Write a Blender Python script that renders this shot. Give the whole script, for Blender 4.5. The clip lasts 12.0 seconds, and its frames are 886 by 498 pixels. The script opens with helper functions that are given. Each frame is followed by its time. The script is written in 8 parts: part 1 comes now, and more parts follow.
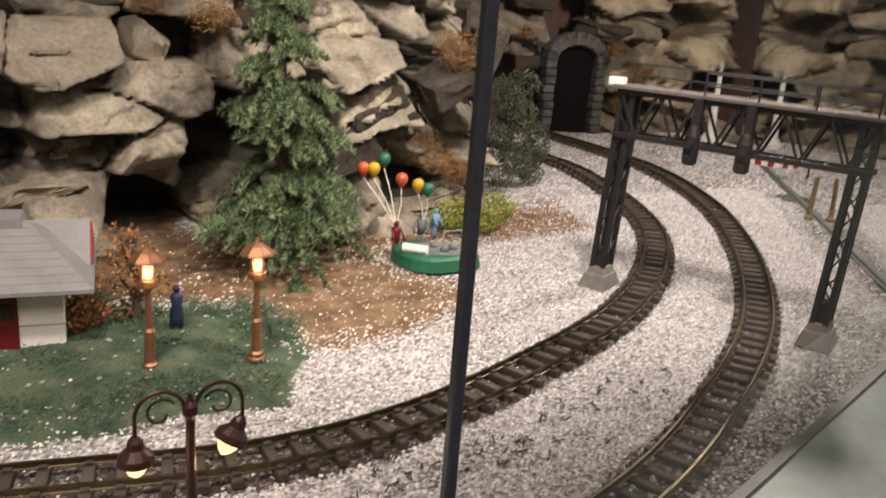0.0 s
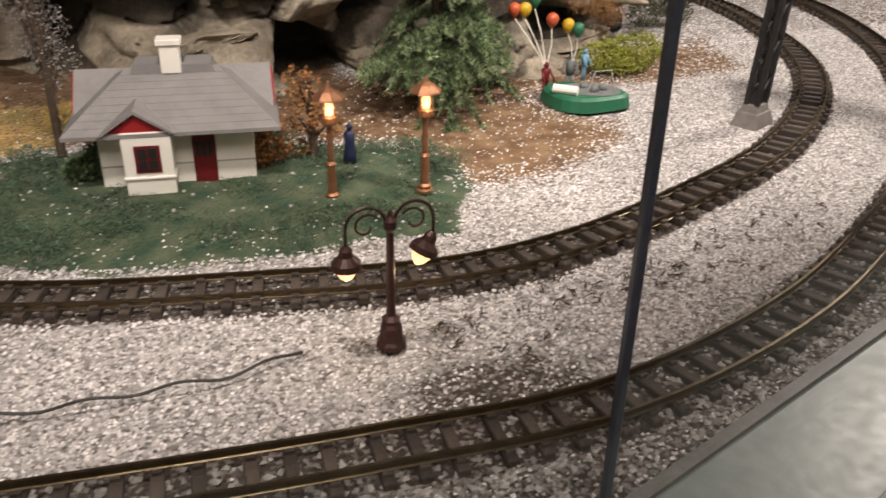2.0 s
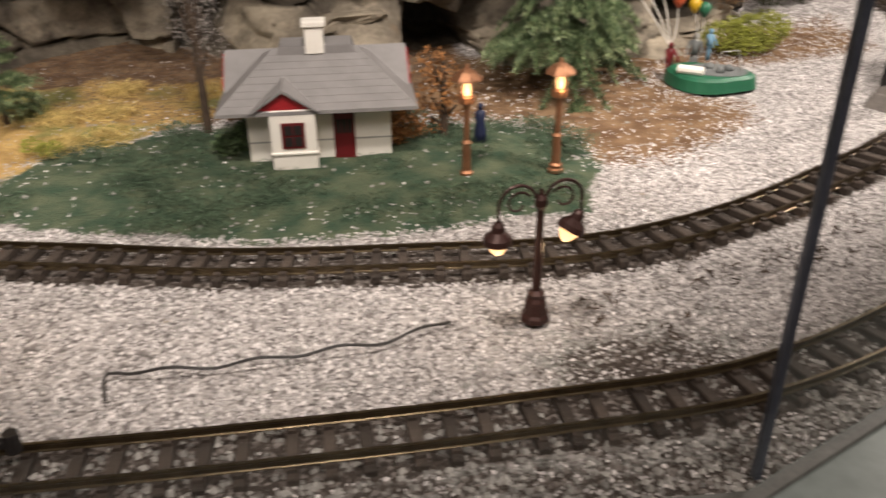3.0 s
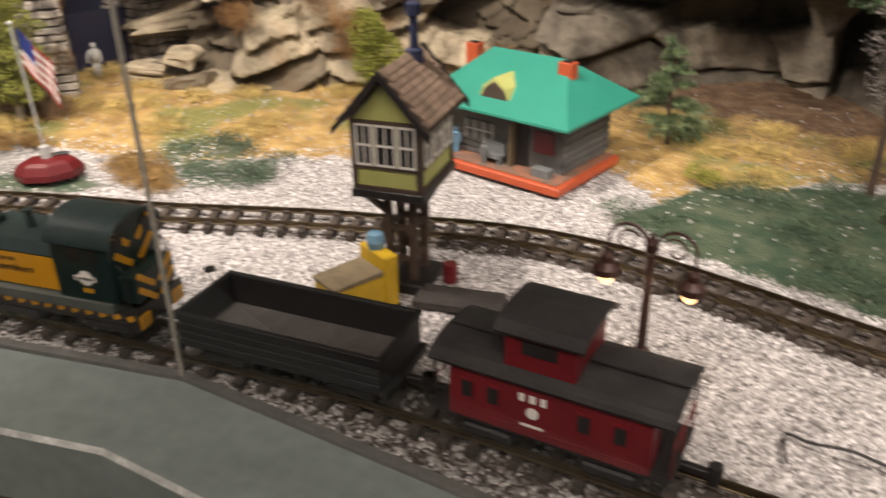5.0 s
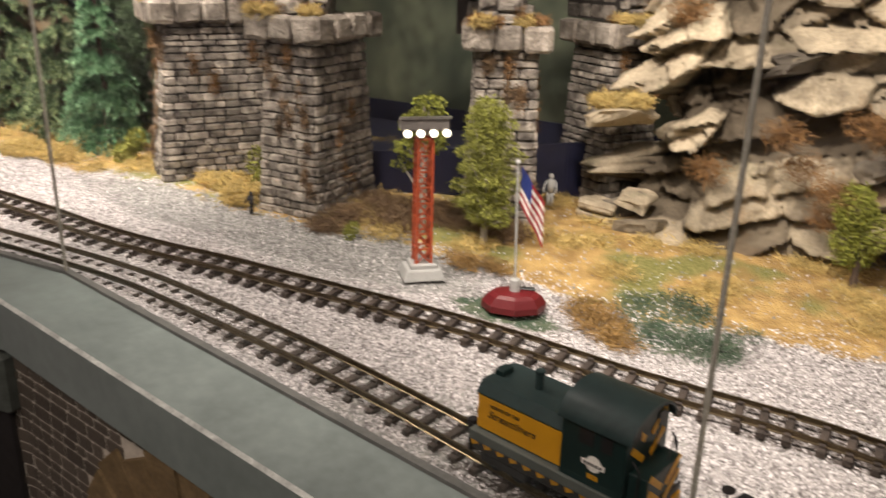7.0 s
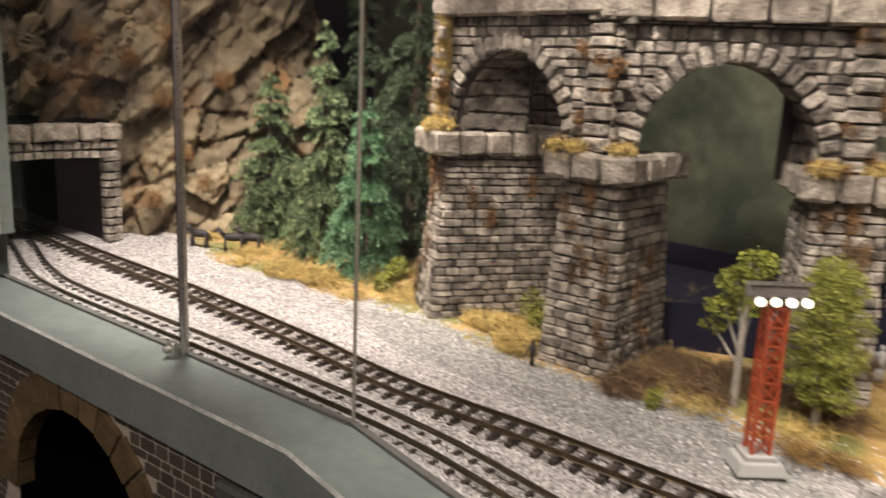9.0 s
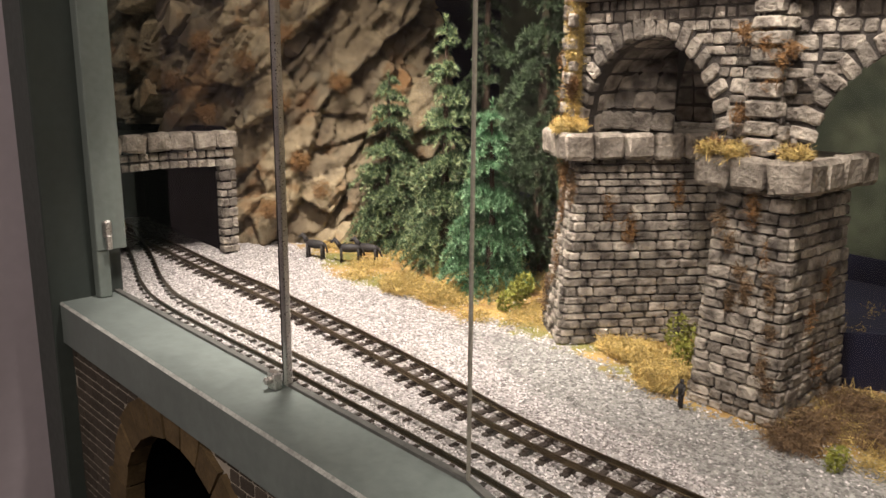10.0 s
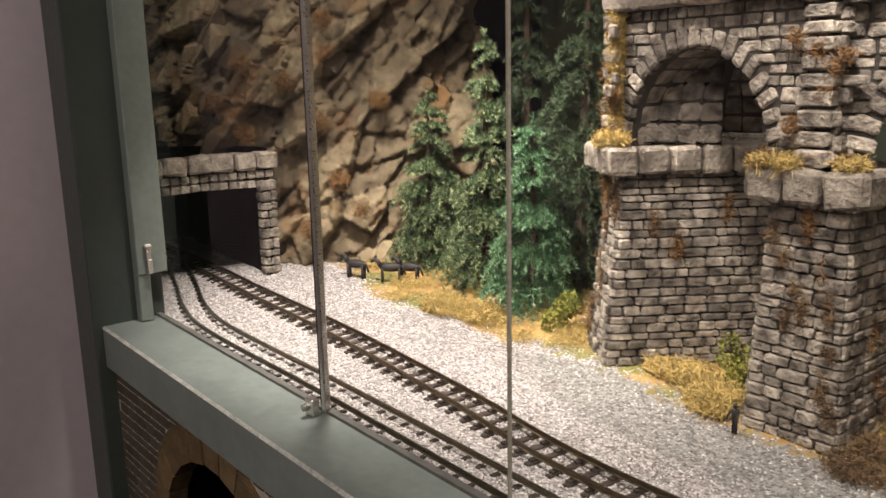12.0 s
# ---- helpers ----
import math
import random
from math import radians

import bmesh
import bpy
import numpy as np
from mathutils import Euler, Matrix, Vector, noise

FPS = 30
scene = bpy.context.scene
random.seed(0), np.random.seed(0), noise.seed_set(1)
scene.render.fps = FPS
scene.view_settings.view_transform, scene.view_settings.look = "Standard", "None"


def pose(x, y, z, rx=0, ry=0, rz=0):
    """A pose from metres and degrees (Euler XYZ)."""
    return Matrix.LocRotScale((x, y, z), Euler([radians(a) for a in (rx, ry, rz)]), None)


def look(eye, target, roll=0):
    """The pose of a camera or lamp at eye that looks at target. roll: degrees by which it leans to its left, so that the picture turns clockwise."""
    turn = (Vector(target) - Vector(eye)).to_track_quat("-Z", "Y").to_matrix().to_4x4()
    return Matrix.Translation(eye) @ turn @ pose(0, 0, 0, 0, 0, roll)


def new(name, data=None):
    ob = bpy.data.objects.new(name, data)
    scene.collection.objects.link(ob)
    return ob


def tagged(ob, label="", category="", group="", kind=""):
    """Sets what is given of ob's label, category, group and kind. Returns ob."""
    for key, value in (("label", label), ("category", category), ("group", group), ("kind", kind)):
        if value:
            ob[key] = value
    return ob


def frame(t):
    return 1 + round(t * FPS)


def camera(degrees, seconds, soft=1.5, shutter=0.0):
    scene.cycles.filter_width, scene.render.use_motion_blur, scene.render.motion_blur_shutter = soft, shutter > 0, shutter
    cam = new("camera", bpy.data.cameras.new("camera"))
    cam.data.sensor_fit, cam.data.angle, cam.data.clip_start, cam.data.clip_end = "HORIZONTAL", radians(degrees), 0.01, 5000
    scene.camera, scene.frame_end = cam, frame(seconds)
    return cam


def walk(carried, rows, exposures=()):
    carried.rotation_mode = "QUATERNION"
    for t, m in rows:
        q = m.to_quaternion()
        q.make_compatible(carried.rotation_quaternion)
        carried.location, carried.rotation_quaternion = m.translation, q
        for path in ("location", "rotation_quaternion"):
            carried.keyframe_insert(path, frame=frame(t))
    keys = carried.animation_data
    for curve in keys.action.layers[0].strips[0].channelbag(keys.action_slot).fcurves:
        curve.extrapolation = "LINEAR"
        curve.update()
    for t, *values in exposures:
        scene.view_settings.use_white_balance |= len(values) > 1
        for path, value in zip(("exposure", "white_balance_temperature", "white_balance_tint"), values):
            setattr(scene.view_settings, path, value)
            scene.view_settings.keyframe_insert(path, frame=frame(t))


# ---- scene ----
cam = camera(56.2, 12.0, 1.5, 0.5)
PATH = [
    (0, (0.243, 0.331, 1.453), (1.146, 2.019, 0.876), 4.4),
    (0.5, (0.244, 0.337, 1.454), (1.068, 2.021, 0.758), 3.0),
    (1, (0.219, 0.32, 1.454), (0.952, 2.0, 0.655), 2.3),
    (1.5, (0.194, 0.296, 1.454), (0.861, 1.965, 0.575), 2.1),
    (2, (0.174, 0.286, 1.452), (0.766, 1.962, 0.535), 1.2),
    (2.5, (0.149, 0.274, 1.451), (0.643, 1.97, 0.513), 0.1),
    (2.7, (0.135, 0.274, 1.455), (0.604, 1.966, 0.499), -0.1),
    (4.3, (-0.022, 0.266, 1.501), (-0.404, 1.976, 0.538), -2.0),
    (4.5, (-0.039, 0.264, 1.503), (-0.526, 1.955, 0.552), -1.8),
    (5, (-0.092, 0.268, 1.499), (-0.826, 1.892, 0.59), -0.9),
    (5.5, (-0.147, 0.264, 1.502), (-1.097, 1.801, 0.646), 0.5),
    (6, (-0.209, 0.254, 1.51), (-1.34, 1.699, 0.715), 1.1),
    (6.5, (-0.281, 0.253, 1.532), (-1.559, 1.611, 0.807), 2.0),
    (7, (-0.325, 0.237, 1.545), (-1.729, 1.491, 0.871), 1.7),
    (7.2, (-0.33, 0.227, 1.537), (-1.78, 1.444, 0.891), 1.9),
    (8.8, (-0.558, 0.147, 1.561), (-2.219, 1.171, 1.121), 2.3),
    (9, (-0.602, 0.162, 1.559), (-2.303, 1.122, 1.131), 2.5),
    (9.5, (-0.714, 0.216, 1.559), (-2.51, 0.976, 1.115), 0.9),
    (10, (-0.763, 0.251, 1.56), (-2.592, 0.925, 1.112), 0.4),
    (10.5, (-0.779, 0.264, 1.564), (-2.621, 0.897, 1.112), -0.3),
    (11, (-0.783, 0.269, 1.559), (-2.635, 0.883, 1.12), -0.9),
    (11.5, (-0.786, 0.273, 1.563), (-2.646, 0.87, 1.135), -1.2),
    (12, (-0.794, 0.276, 1.564), (-2.665, 0.844, 1.148), -1.2),
]
walk(cam, [(t, look(eye, target, roll)) for t, eye, target, roll in PATH], [(0, -0.08), (2.5, -0.20), (4.5, 0.04), (6.0, 0.10), (7.0, -0.08), (9.0, -0.13), (12.0, -0.14)])

# ---------------- world and lights ----------------
world = bpy.data.worlds.new("room")
world.use_nodes = True
scene.world = world
world.node_tree.nodes["Background"].inputs[0].default_value = (1.0, 0.86, 0.74, 1)
world.node_tree.nodes["Background"].inputs[1].default_value = 0.042


def spot(name, eye, target, watts, degrees, size, colour=(1.0, 0.80, 0.58), blend=0.6):
    data = bpy.data.lights.new(name, "SPOT")
    data.energy, data.spot_size, data.spot_blend = watts, radians(degrees), blend
    data.shadow_soft_size, data.color = size, colour
    ob = new(name, data)
    ob.matrix_world = look(eye, target)
    return ob


def area(name, eye, target, watts, sx, sy, colour=(1.0, 0.84, 0.66)):
    data = bpy.data.lights.new(name, "AREA")
    data.shape, data.energy, data.size, data.size_y, data.color = "RECTANGLE", watts, sx, sy, colour
    ob = new(name, data)
    ob.matrix_world = look(eye, target)
    return ob


# lamps under the roof of the display case, near its front, aimed back at the scenery
CASE = (1.0, 0.888, 0.792)
spot("case_lamp", (0.15, 0.80, 2.08), (0.15, 1.42, 1.02), 56, 76, 0.05, CASE, 0.75)
spot("case_lamp", (0.85, 0.95, 2.08), (0.98, 1.66, 1.00), 80, 74, 0.05, CASE, 0.8)
spot("case_lamp", (1.95, 1.60, 2.12), (1.75, 2.05, 1.00), 82, 160, 0.06, CASE, 0.6)
spot("case_lamp", (-0.75, 0.88, 2.08), (-0.84, 1.56, 1.12), 68, 84, 0.05, CASE, 0.6)
spot("case_lamp", (-1.40, 0.72, 2.22), (-1.46, 1.24, 1.12), 57, 88, 0.05, CASE, 0.65)
spot("case_lamp", (-2.15, 0.50, 2.28), (-2.44, 0.82, 1.08), 172, 74, 0.04, CASE, 0.85)
spot("case_lamp", (-2.35, 0.42, 2.28), (-2.97, 0.58, 1.48), 20, 78, 0.04, CASE, 0.8)
spot("case_lamp", (-1.85, 1.50, 2.28), (-2.10, 1.85, 1.45), 26, 95, 0.05, CASE, 0.7)
area("hall_lamp", (0.1, -0.85, 3.2), (-0.05, 0.25, 0.9), 58, 3.0, 0.8, (1.0, 0.86, 0.76))

# ---------------- materials ----------------


def mat(name, base, rough=0.7, var=0.25, scale=30.0, bump=0.3, metal=0.0, tint=None, fine=6.0, spread=0.0, emit=None, power=0.0, spec=0.4, depth=0.004, fixed=False):
    """A node material: base colour mottled at two scales, with fine relief. tint: a second colour mixed in by patches. fixed: the mottling runs on from piece to piece. spread: how much repeats differ."""
    m = bpy.data.materials.new(name)
    m.use_nodes = True
    nt = m.node_tree
    n, link = nt.nodes, nt.links
    b = n["Principled BSDF"]
    co = n.new("ShaderNodeTexCoord")
    big = n.new("ShaderNodeTexNoise")
    big.inputs["Scale"].default_value, big.inputs["Detail"].default_value = scale, 6
    small = n.new("ShaderNodeTexNoise")
    small.inputs["Scale"].default_value, small.inputs["Detail"].default_value = scale * fine, 4
    place = n.new("ShaderNodeNewGeometry").outputs["Position"] if fixed else co.outputs["Object"]
    link.new(place, big.inputs["Vector"])
    link.new(place, small.inputs["Vector"])
    ramp = n.new("ShaderNodeMapRange")
    ramp.inputs[1].default_value, ramp.inputs[2].default_value = 0.35, 0.65
    link.new(big.outputs[0], ramp.inputs[0])
    mix = n.new("ShaderNodeMix")
    mix.data_type = "RGBA"
    dark = tint if tint else tuple(c * (1 - var) for c in base)
    mix.inputs[6].default_value, mix.inputs[7].default_value = (*base, 1), (*dark, 1)
    link.new(ramp.outputs[0], mix.inputs[0])
    hsv = n.new("ShaderNodeHueSaturation")
    link.new(mix.outputs[2], hsv.inputs["Color"])
    val = n.new("ShaderNodeMapRange")
    val.inputs[1].default_value, val.inputs[2].default_value = 0.3, 0.7
    val.inputs[3].default_value, val.inputs[4].default_value = 1 - var * 0.6, 1 + var * 0.6
    link.new(small.outputs[0], val.inputs[0])
    if spread:
        info = n.new("ShaderNodeObjectInfo")
        geo = n.new("ShaderNodeNewGeometry")
        add = n.new("ShaderNodeMath")
        link.new(info.outputs["Random"], add.inputs[0])
        link.new(geo.outputs["Random Per Island"], add.inputs[1])
        frac = n.new("ShaderNodeMath")
        frac.operation = "FRACT"
        link.new(add.outputs[0], frac.inputs[0])
        rng = n.new("ShaderNodeMapRange")
        rng.inputs[3].default_value, rng.inputs[4].default_value = 1 - spread, 1 + spread
        link.new(frac.outputs[0], rng.inputs[0])
        mul = n.new("ShaderNodeMath")
        mul.operation = "MULTIPLY"
        link.new(val.outputs[0], mul.inputs[0])
        link.new(rng.outputs[0], mul.inputs[1])
        link.new(mul.outputs[0], hsv.inputs["Value"])
    else:
        link.new(val.outputs[0], hsv.inputs["Value"])
    link.new(hsv.outputs[0], b.inputs["Base Color"])
    b.inputs["Metallic"].default_value = metal
    b.inputs["Specular IOR Level"].default_value = spec
    rr = n.new("ShaderNodeMapRange")
    rr.inputs[3].default_value, rr.inputs[4].default_value = max(0.02, rough - 0.12), min(1, rough + 0.12)
    link.new(small.outputs[0], rr.inputs[0])
    link.new(rr.outputs[0], b.inputs["Roughness"])
    if bump:
        bp = n.new("ShaderNodeBump")
        bp.inputs["Strength"].default_value, bp.inputs["Distance"].default_value = bump, depth
        mix2 = n.new("ShaderNodeMath")
        mix2.operation = "ADD"
        link.new(big.outputs[0], mix2.inputs[0])
        link.new(small.outputs[0], mix2.inputs[1])
        link.new(mix2.outputs[0], bp.inputs["Height"])
        link.new(bp.outputs[0], b.inputs["Normal"])
    if emit:
        b.inputs["Emission Color"].default_value, b.inputs["Emission Strength"].default_value = (*emit, 1), power
    return m


def glass_mat(name, tint=(1, 1, 1), gloss=0.06):
    """Thin clear sheet: lets light straight through and adds a weak mirror image."""
    m = bpy.data.materials.new(name)
    m.use_nodes = True
    n, link = m.node_tree.nodes, m.node_tree.links
    n.remove(n["Principled BSDF"])
    clear, shine, mix, fr = n.new("ShaderNodeBsdfTransparent"), n.new("ShaderNodeBsdfGlossy"), n.new("ShaderNodeMixShader"), n.new("ShaderNodeFresnel")
    clear.inputs[0].default_value = (*tint, 1)
    shine.inputs["Roughness"].default_value = 0.02
    fr.inputs[0].default_value = 1.0 + gloss * 7
    link.new(fr.outputs[0], mix.inputs[0])
    link.new(clear.outputs[0], mix.inputs[1])
    link.new(shine.outputs[0], mix.inputs[2])
    link.new(mix.outputs[0], n["Material Output"].inputs[0])
    return m


def rock_mat(name, pale, mid, dark, rust, share, seed, moss=None):
    """Moulded rock: pale and mid tones in broad patches, a dark wash, rusty stains and fine pitted grain."""
    m = bpy.data.materials.new(name)
    m.use_nodes = True
    n, link = m.node_tree.nodes, m.node_tree.links
    b = n["Principled BSDF"]
    pos = n.new("ShaderNodeNewGeometry").outputs["Position"]

    def tex(scale, detail, shift, rough=0.55, stretch=(1, 1, 1)):
        mp = n.new("ShaderNodeMapping")
        mp.inputs["Location"].default_value = (shift, shift * 1.7, shift * 0.6)
        mp.inputs["Scale"].default_value = stretch
        link.new(pos, mp.inputs["Vector"])
        t = n.new("ShaderNodeTexNoise")
        t.inputs["Scale"].default_value, t.inputs["Detail"].default_value, t.inputs["Roughness"].default_value = scale, detail, rough
        link.new(mp.outputs[0], t.inputs["Vector"])
        return t.outputs[0]

    def over(under, colour, src, lo, hi, amount=1.0):
        r = n.new("ShaderNodeMapRange")
        r.inputs[1].default_value, r.inputs[2].default_value, r.inputs[4].default_value = lo, hi, amount
        link.new(src, r.inputs[0])
        x = n.new("ShaderNodeMix")
        x.data_type = "RGBA"
        if isinstance(under, tuple):
            x.inputs[6].default_value = (*under, 1)
        else:
            link.new(under, x.inputs[6])
        x.inputs[7].default_value = (*colour, 1)
        link.new(r.outputs[0], x.inputs[0])
        return x.outputs[2]

    c = over(mid, pale, tex(6, 8, seed, 0.6), 0.42, 0.60)
    c = over(c, dark, tex(9, 8, seed + 3.1, 0.65), 0.50, 0.66, 0.85)
    c = over(c, rust, tex(7, 6, seed + 7.7, 0.6), 0.66 - share * 0.3, 0.78 - share * 0.3, 0.8)
    if moss:
        c = over(c, moss, tex(11, 6, seed + 5.2, 0.6), 0.58, 0.70, 0.6)
    c = over(c, tuple(v * 0.25 for v in dark), tex(26, 8, seed + 1.3, 0.7, (1, 1, 1.8)), 0.58, 0.72, 0.7)
    # tone per stone: set-back slabs dark as shade and filler, proud ones bleached
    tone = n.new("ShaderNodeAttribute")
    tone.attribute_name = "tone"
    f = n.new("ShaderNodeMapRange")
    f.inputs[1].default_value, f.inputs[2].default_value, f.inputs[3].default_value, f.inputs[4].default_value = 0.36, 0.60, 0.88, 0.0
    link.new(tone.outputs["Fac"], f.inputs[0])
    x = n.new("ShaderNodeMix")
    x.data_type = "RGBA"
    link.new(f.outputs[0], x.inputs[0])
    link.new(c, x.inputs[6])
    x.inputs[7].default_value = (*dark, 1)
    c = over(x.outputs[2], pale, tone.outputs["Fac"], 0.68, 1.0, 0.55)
    grain = tex(140, 5, seed, 0.7)
    hsv = n.new("ShaderNodeHueSaturation")
    val = n.new("ShaderNodeMapRange")
    val.inputs[1].default_value, val.inputs[2].default_value, val.inputs[3].default_value, val.inputs[4].default_value = 0.3, 0.7, 0.72, 1.28
    link.new(grain, val.inputs[0])
    link.new(val.outputs[0], hsv.inputs["Value"])
    link.new(c, hsv.inputs["Color"])
    link.new(hsv.outputs[0], b.inputs["Base Color"])
    b.inputs["Roughness"].default_value = 0.85
    b.inputs["Specular IOR Level"].default_value = 0.3
    bp = n.new("ShaderNodeBump")
    bp.inputs["Strength"].default_value, bp.inputs["Distance"].default_value = 0.8, 0.010
    add = n.new("ShaderNodeMath")
    add.operation = "MULTIPLY_ADD"
    link.new(grain, add.inputs[0])
    add.inputs[1].default_value = 0.35
    link.new(tex(34, 8, seed + 2.2, 0.65), add.inputs[2])
    link.new(add.outputs[0], bp.inputs["Height"])
    link.new(bp.outputs[0], b.inputs["Normal"])
    return m


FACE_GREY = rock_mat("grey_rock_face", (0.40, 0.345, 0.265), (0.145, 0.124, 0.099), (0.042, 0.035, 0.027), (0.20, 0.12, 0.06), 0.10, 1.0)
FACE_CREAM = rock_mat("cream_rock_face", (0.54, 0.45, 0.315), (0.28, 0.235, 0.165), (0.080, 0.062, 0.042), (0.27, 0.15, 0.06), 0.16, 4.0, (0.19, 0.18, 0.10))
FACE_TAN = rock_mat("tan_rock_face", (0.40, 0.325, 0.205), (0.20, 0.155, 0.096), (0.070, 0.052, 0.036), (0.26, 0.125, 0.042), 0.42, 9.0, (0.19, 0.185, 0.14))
ROCK = FACE_GREY
ROCK_CREAM = FACE_CREAM
ROCK_TAN = FACE_TAN
ROCK_DARK = mat("dark_rock", (0.10, 0.08, 0.06), 0.9, 0.4, 12, 0.7, tint=(0.05, 0.038, 0.03), fine=7, depth=0.012)
STONE = mat("cut_stone", (0.43, 0.385, 0.325), 0.85, 0.55, 42, 1.0, tint=(0.10, 0.085, 0.072), fine=4, spread=0.45, depth=0.005, fixed=True)
CAPSTONE = mat("cap_stone", (0.38, 0.335, 0.28), 0.85, 0.5, 34, 0.9, tint=(0.17, 0.145, 0.118), fine=5, spread=0.25, depth=0.005, fixed=True)
# cut stone with the far portal's shade put into its colour
SHADED_STONE = mat("shaded_cut_stone", (0.105, 0.098, 0.095), 0.85, 0.5, 34, 0.9, tint=(0.05, 0.046, 0.044), fine=5, spread=0.3, depth=0.005)
JOINT = mat("dark_joint", (0.06, 0.052, 0.046), 0.95, 0.3, 40, 0.4)
RAIL = mat("brass_rail", (0.15, 0.115, 0.07), 0.36, 0.3, 60, 0.1, metal=0.9)
TIE = mat("brown_tie", (0.072, 0.055, 0.044), 0.75, 0.35, 90, 0.4, spread=0.3)
CHIP = mat("white_stone_chip", (0.61, 0.58, 0.572), 0.8, 0.15, 60, 0.2, spread=0.50)
CHIP_GREY = mat("grey_stone_chip", (0.34, 0.33, 0.31), 0.85, 0.2, 60, 0.2, spread=0.4)
STRAW = mat("straw_fibre", (0.60, 0.45, 0.165), 0.8, 0.3, 25, 0, spread=0.4)
TIMBER_PALE = mat("pale_timber", (0.30, 0.21, 0.11), 0.75, 0.35, 60, 0.4)
STRAW_BROWN = mat("brown_straw_fibre", (0.36, 0.22, 0.075), 0.8, 0.3, 25, 0, spread=0.45)
STRAW_RED = mat("rusty_fibre", (0.27, 0.145, 0.055), 0.8, 0.3, 25, 0, spread=0.4)
IVY = mat("grey_green_ivy", (0.085, 0.090, 0.052), 0.8, 0.3, 30, 0, spread=0.5)
CREEPER = mat("brown_creeper", (0.21, 0.135, 0.072), 0.8, 0.3, 25, 0, spread=0.4)
TURF = mat("green_turf_fibre", (0.082, 0.128, 0.078), 0.9, 0.3, 25, 0, spread=0.45)
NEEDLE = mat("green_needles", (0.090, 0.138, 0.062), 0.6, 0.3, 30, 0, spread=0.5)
# darkened copy of the green needles, for firs that get little light
NEEDLE_SHADED = mat("shaded_green_needles", (0.055, 0.085, 0.045), 0.6, 0.3, 30, 0, spread=0.5)
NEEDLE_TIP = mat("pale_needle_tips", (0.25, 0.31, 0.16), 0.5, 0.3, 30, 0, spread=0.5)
TIP_BLUE = mat("mint_needle_tips", (0.28, 0.48, 0.27), 0.5, 0.3, 30, 0, spread=0.5)
TIP_OLIVE = mat("olive_needle_tips", (0.31, 0.39, 0.19), 0.5, 0.3, 30, 0, spread=0.5)
NEEDLE_BLUE = mat("blue_green_needles", (0.100, 0.220, 0.110), 0.6, 0.3, 30, 0, spread=0.5)
NEEDLE_OLIVE = mat("olive_needles", (0.080, 0.130, 0.064), 0.6, 0.3, 30, 0, spread=0.5)
LEAF_LIME = mat("lime_foliage", (0.27, 0.29, 0.045), 0.8, 0.3, 30, 0, spread=0.35)
LEAF_OLIVE = mat("olive_foliage", (0.255, 0.265, 0.050), 0.8, 0.3, 30, 0, spread=0.35)
LEAF_RUST = mat("rust_foliage", (0.28, 0.125, 0.04), 0.8, 0.3, 30, 0, spread=0.5)
LEAF_GREY = mat("frosted_leaf", (0.30, 0.27, 0.25), 0.7, 0.3, 30, 0, spread=0.6)
BARK = mat("brown_bark", (0.085, 0.058, 0.040), 0.9, 0.35, 60, 0.6)
BARK_PALE = mat("pale_bark", (0.42, 0.38, 0.32), 0.9, 0.35, 60, 0.6)
WHITE = mat("white_paint", (0.83, 0.80, 0.74), 0.45, 0.06, 25, 0.05)
ROOF_GREY = mat("grey_plastic_roof", (0.25, 0.24, 0.24), 0.5, 0.12, 40, 0.1)
RED = mat("red_plastic", (0.32, 0.018, 0.024), 0.4, 0.15, 40, 0.1)
DARK_RED = mat("dark_red_door", (0.125, 0.010, 0.013), 0.4, 0.15, 40, 0.1)
TEAL = mat("teal_plastic_roof", (0.034, 0.255, 0.185), 0.42, 0.08, 30, 0.06)
ORANGE = mat("orange_plastic", (0.46, 0.085, 0.032), 0.4, 0.12, 40, 0.08)
SLATE = mat("slate_grey_wall", (0.125, 0.125, 0.12), 0.65, 0.35, 60, 0.4)
LIME = mat("lime_panel", (0.47, 0.48, 0.16), 0.55, 0.1, 40, 0.08)
TIMBER = mat("brown_timber", (0.075, 0.050, 0.036), 0.7, 0.3, 70, 0.3)
BLACK = mat("black_plastic", (0.020, 0.018, 0.018), 0.45, 0.3, 50, 0.1)
TILE_BROWN = mat("brown_roof_tile", (0.22, 0.155, 0.112), 0.75, 0.3, 80, 0.3, spread=0.28)
COPPER = mat("copper_lamp", (0.36, 0.175, 0.095), 0.48, 0.25, 60, 0.1, metal=0.75)
BRONZE = mat("dark_bronze", (0.055, 0.024, 0.020), 0.4, 0.3, 60, 0.1, metal=0.35)
GLOW = mat("lit_lamp_glass", (0.35, 0.27, 0.18), 0.4, 0.0, 30, 0, emit=(1.0, 0.64, 0.28), power=1.9)
GLOW_SHADE = mat("lit_shade_bulb", (0.35, 0.25, 0.15), 0.4, 0.0, 30, 0, emit=(1.0, 0.60, 0.27), power=2.2)
GLOW_WHITE = mat("lit_bulb", (1.0, 0.95, 0.85), 0.4, 0.0, 30, 0, emit=(1.0, 0.88, 0.68), power=4)
GANTRY = mat("black_gantry_steel", (0.017, 0.015, 0.015), 0.55, 0.3, 60, 0.15)
PLATFORM = mat("worn_platform", (0.27, 0.115, 0.065), 0.7, 0.45, 45, 0.2, tint=(0.14, 0.10, 0.08))
DECK_DARK = mat("dark_slab", (0.050, 0.042, 0.040), 0.8, 0.3, 40, 0.3)
DECK = mat("grey_brown_deck", (0.12, 0.10, 0.092), 0.7, 0.25, 50, 0.2)
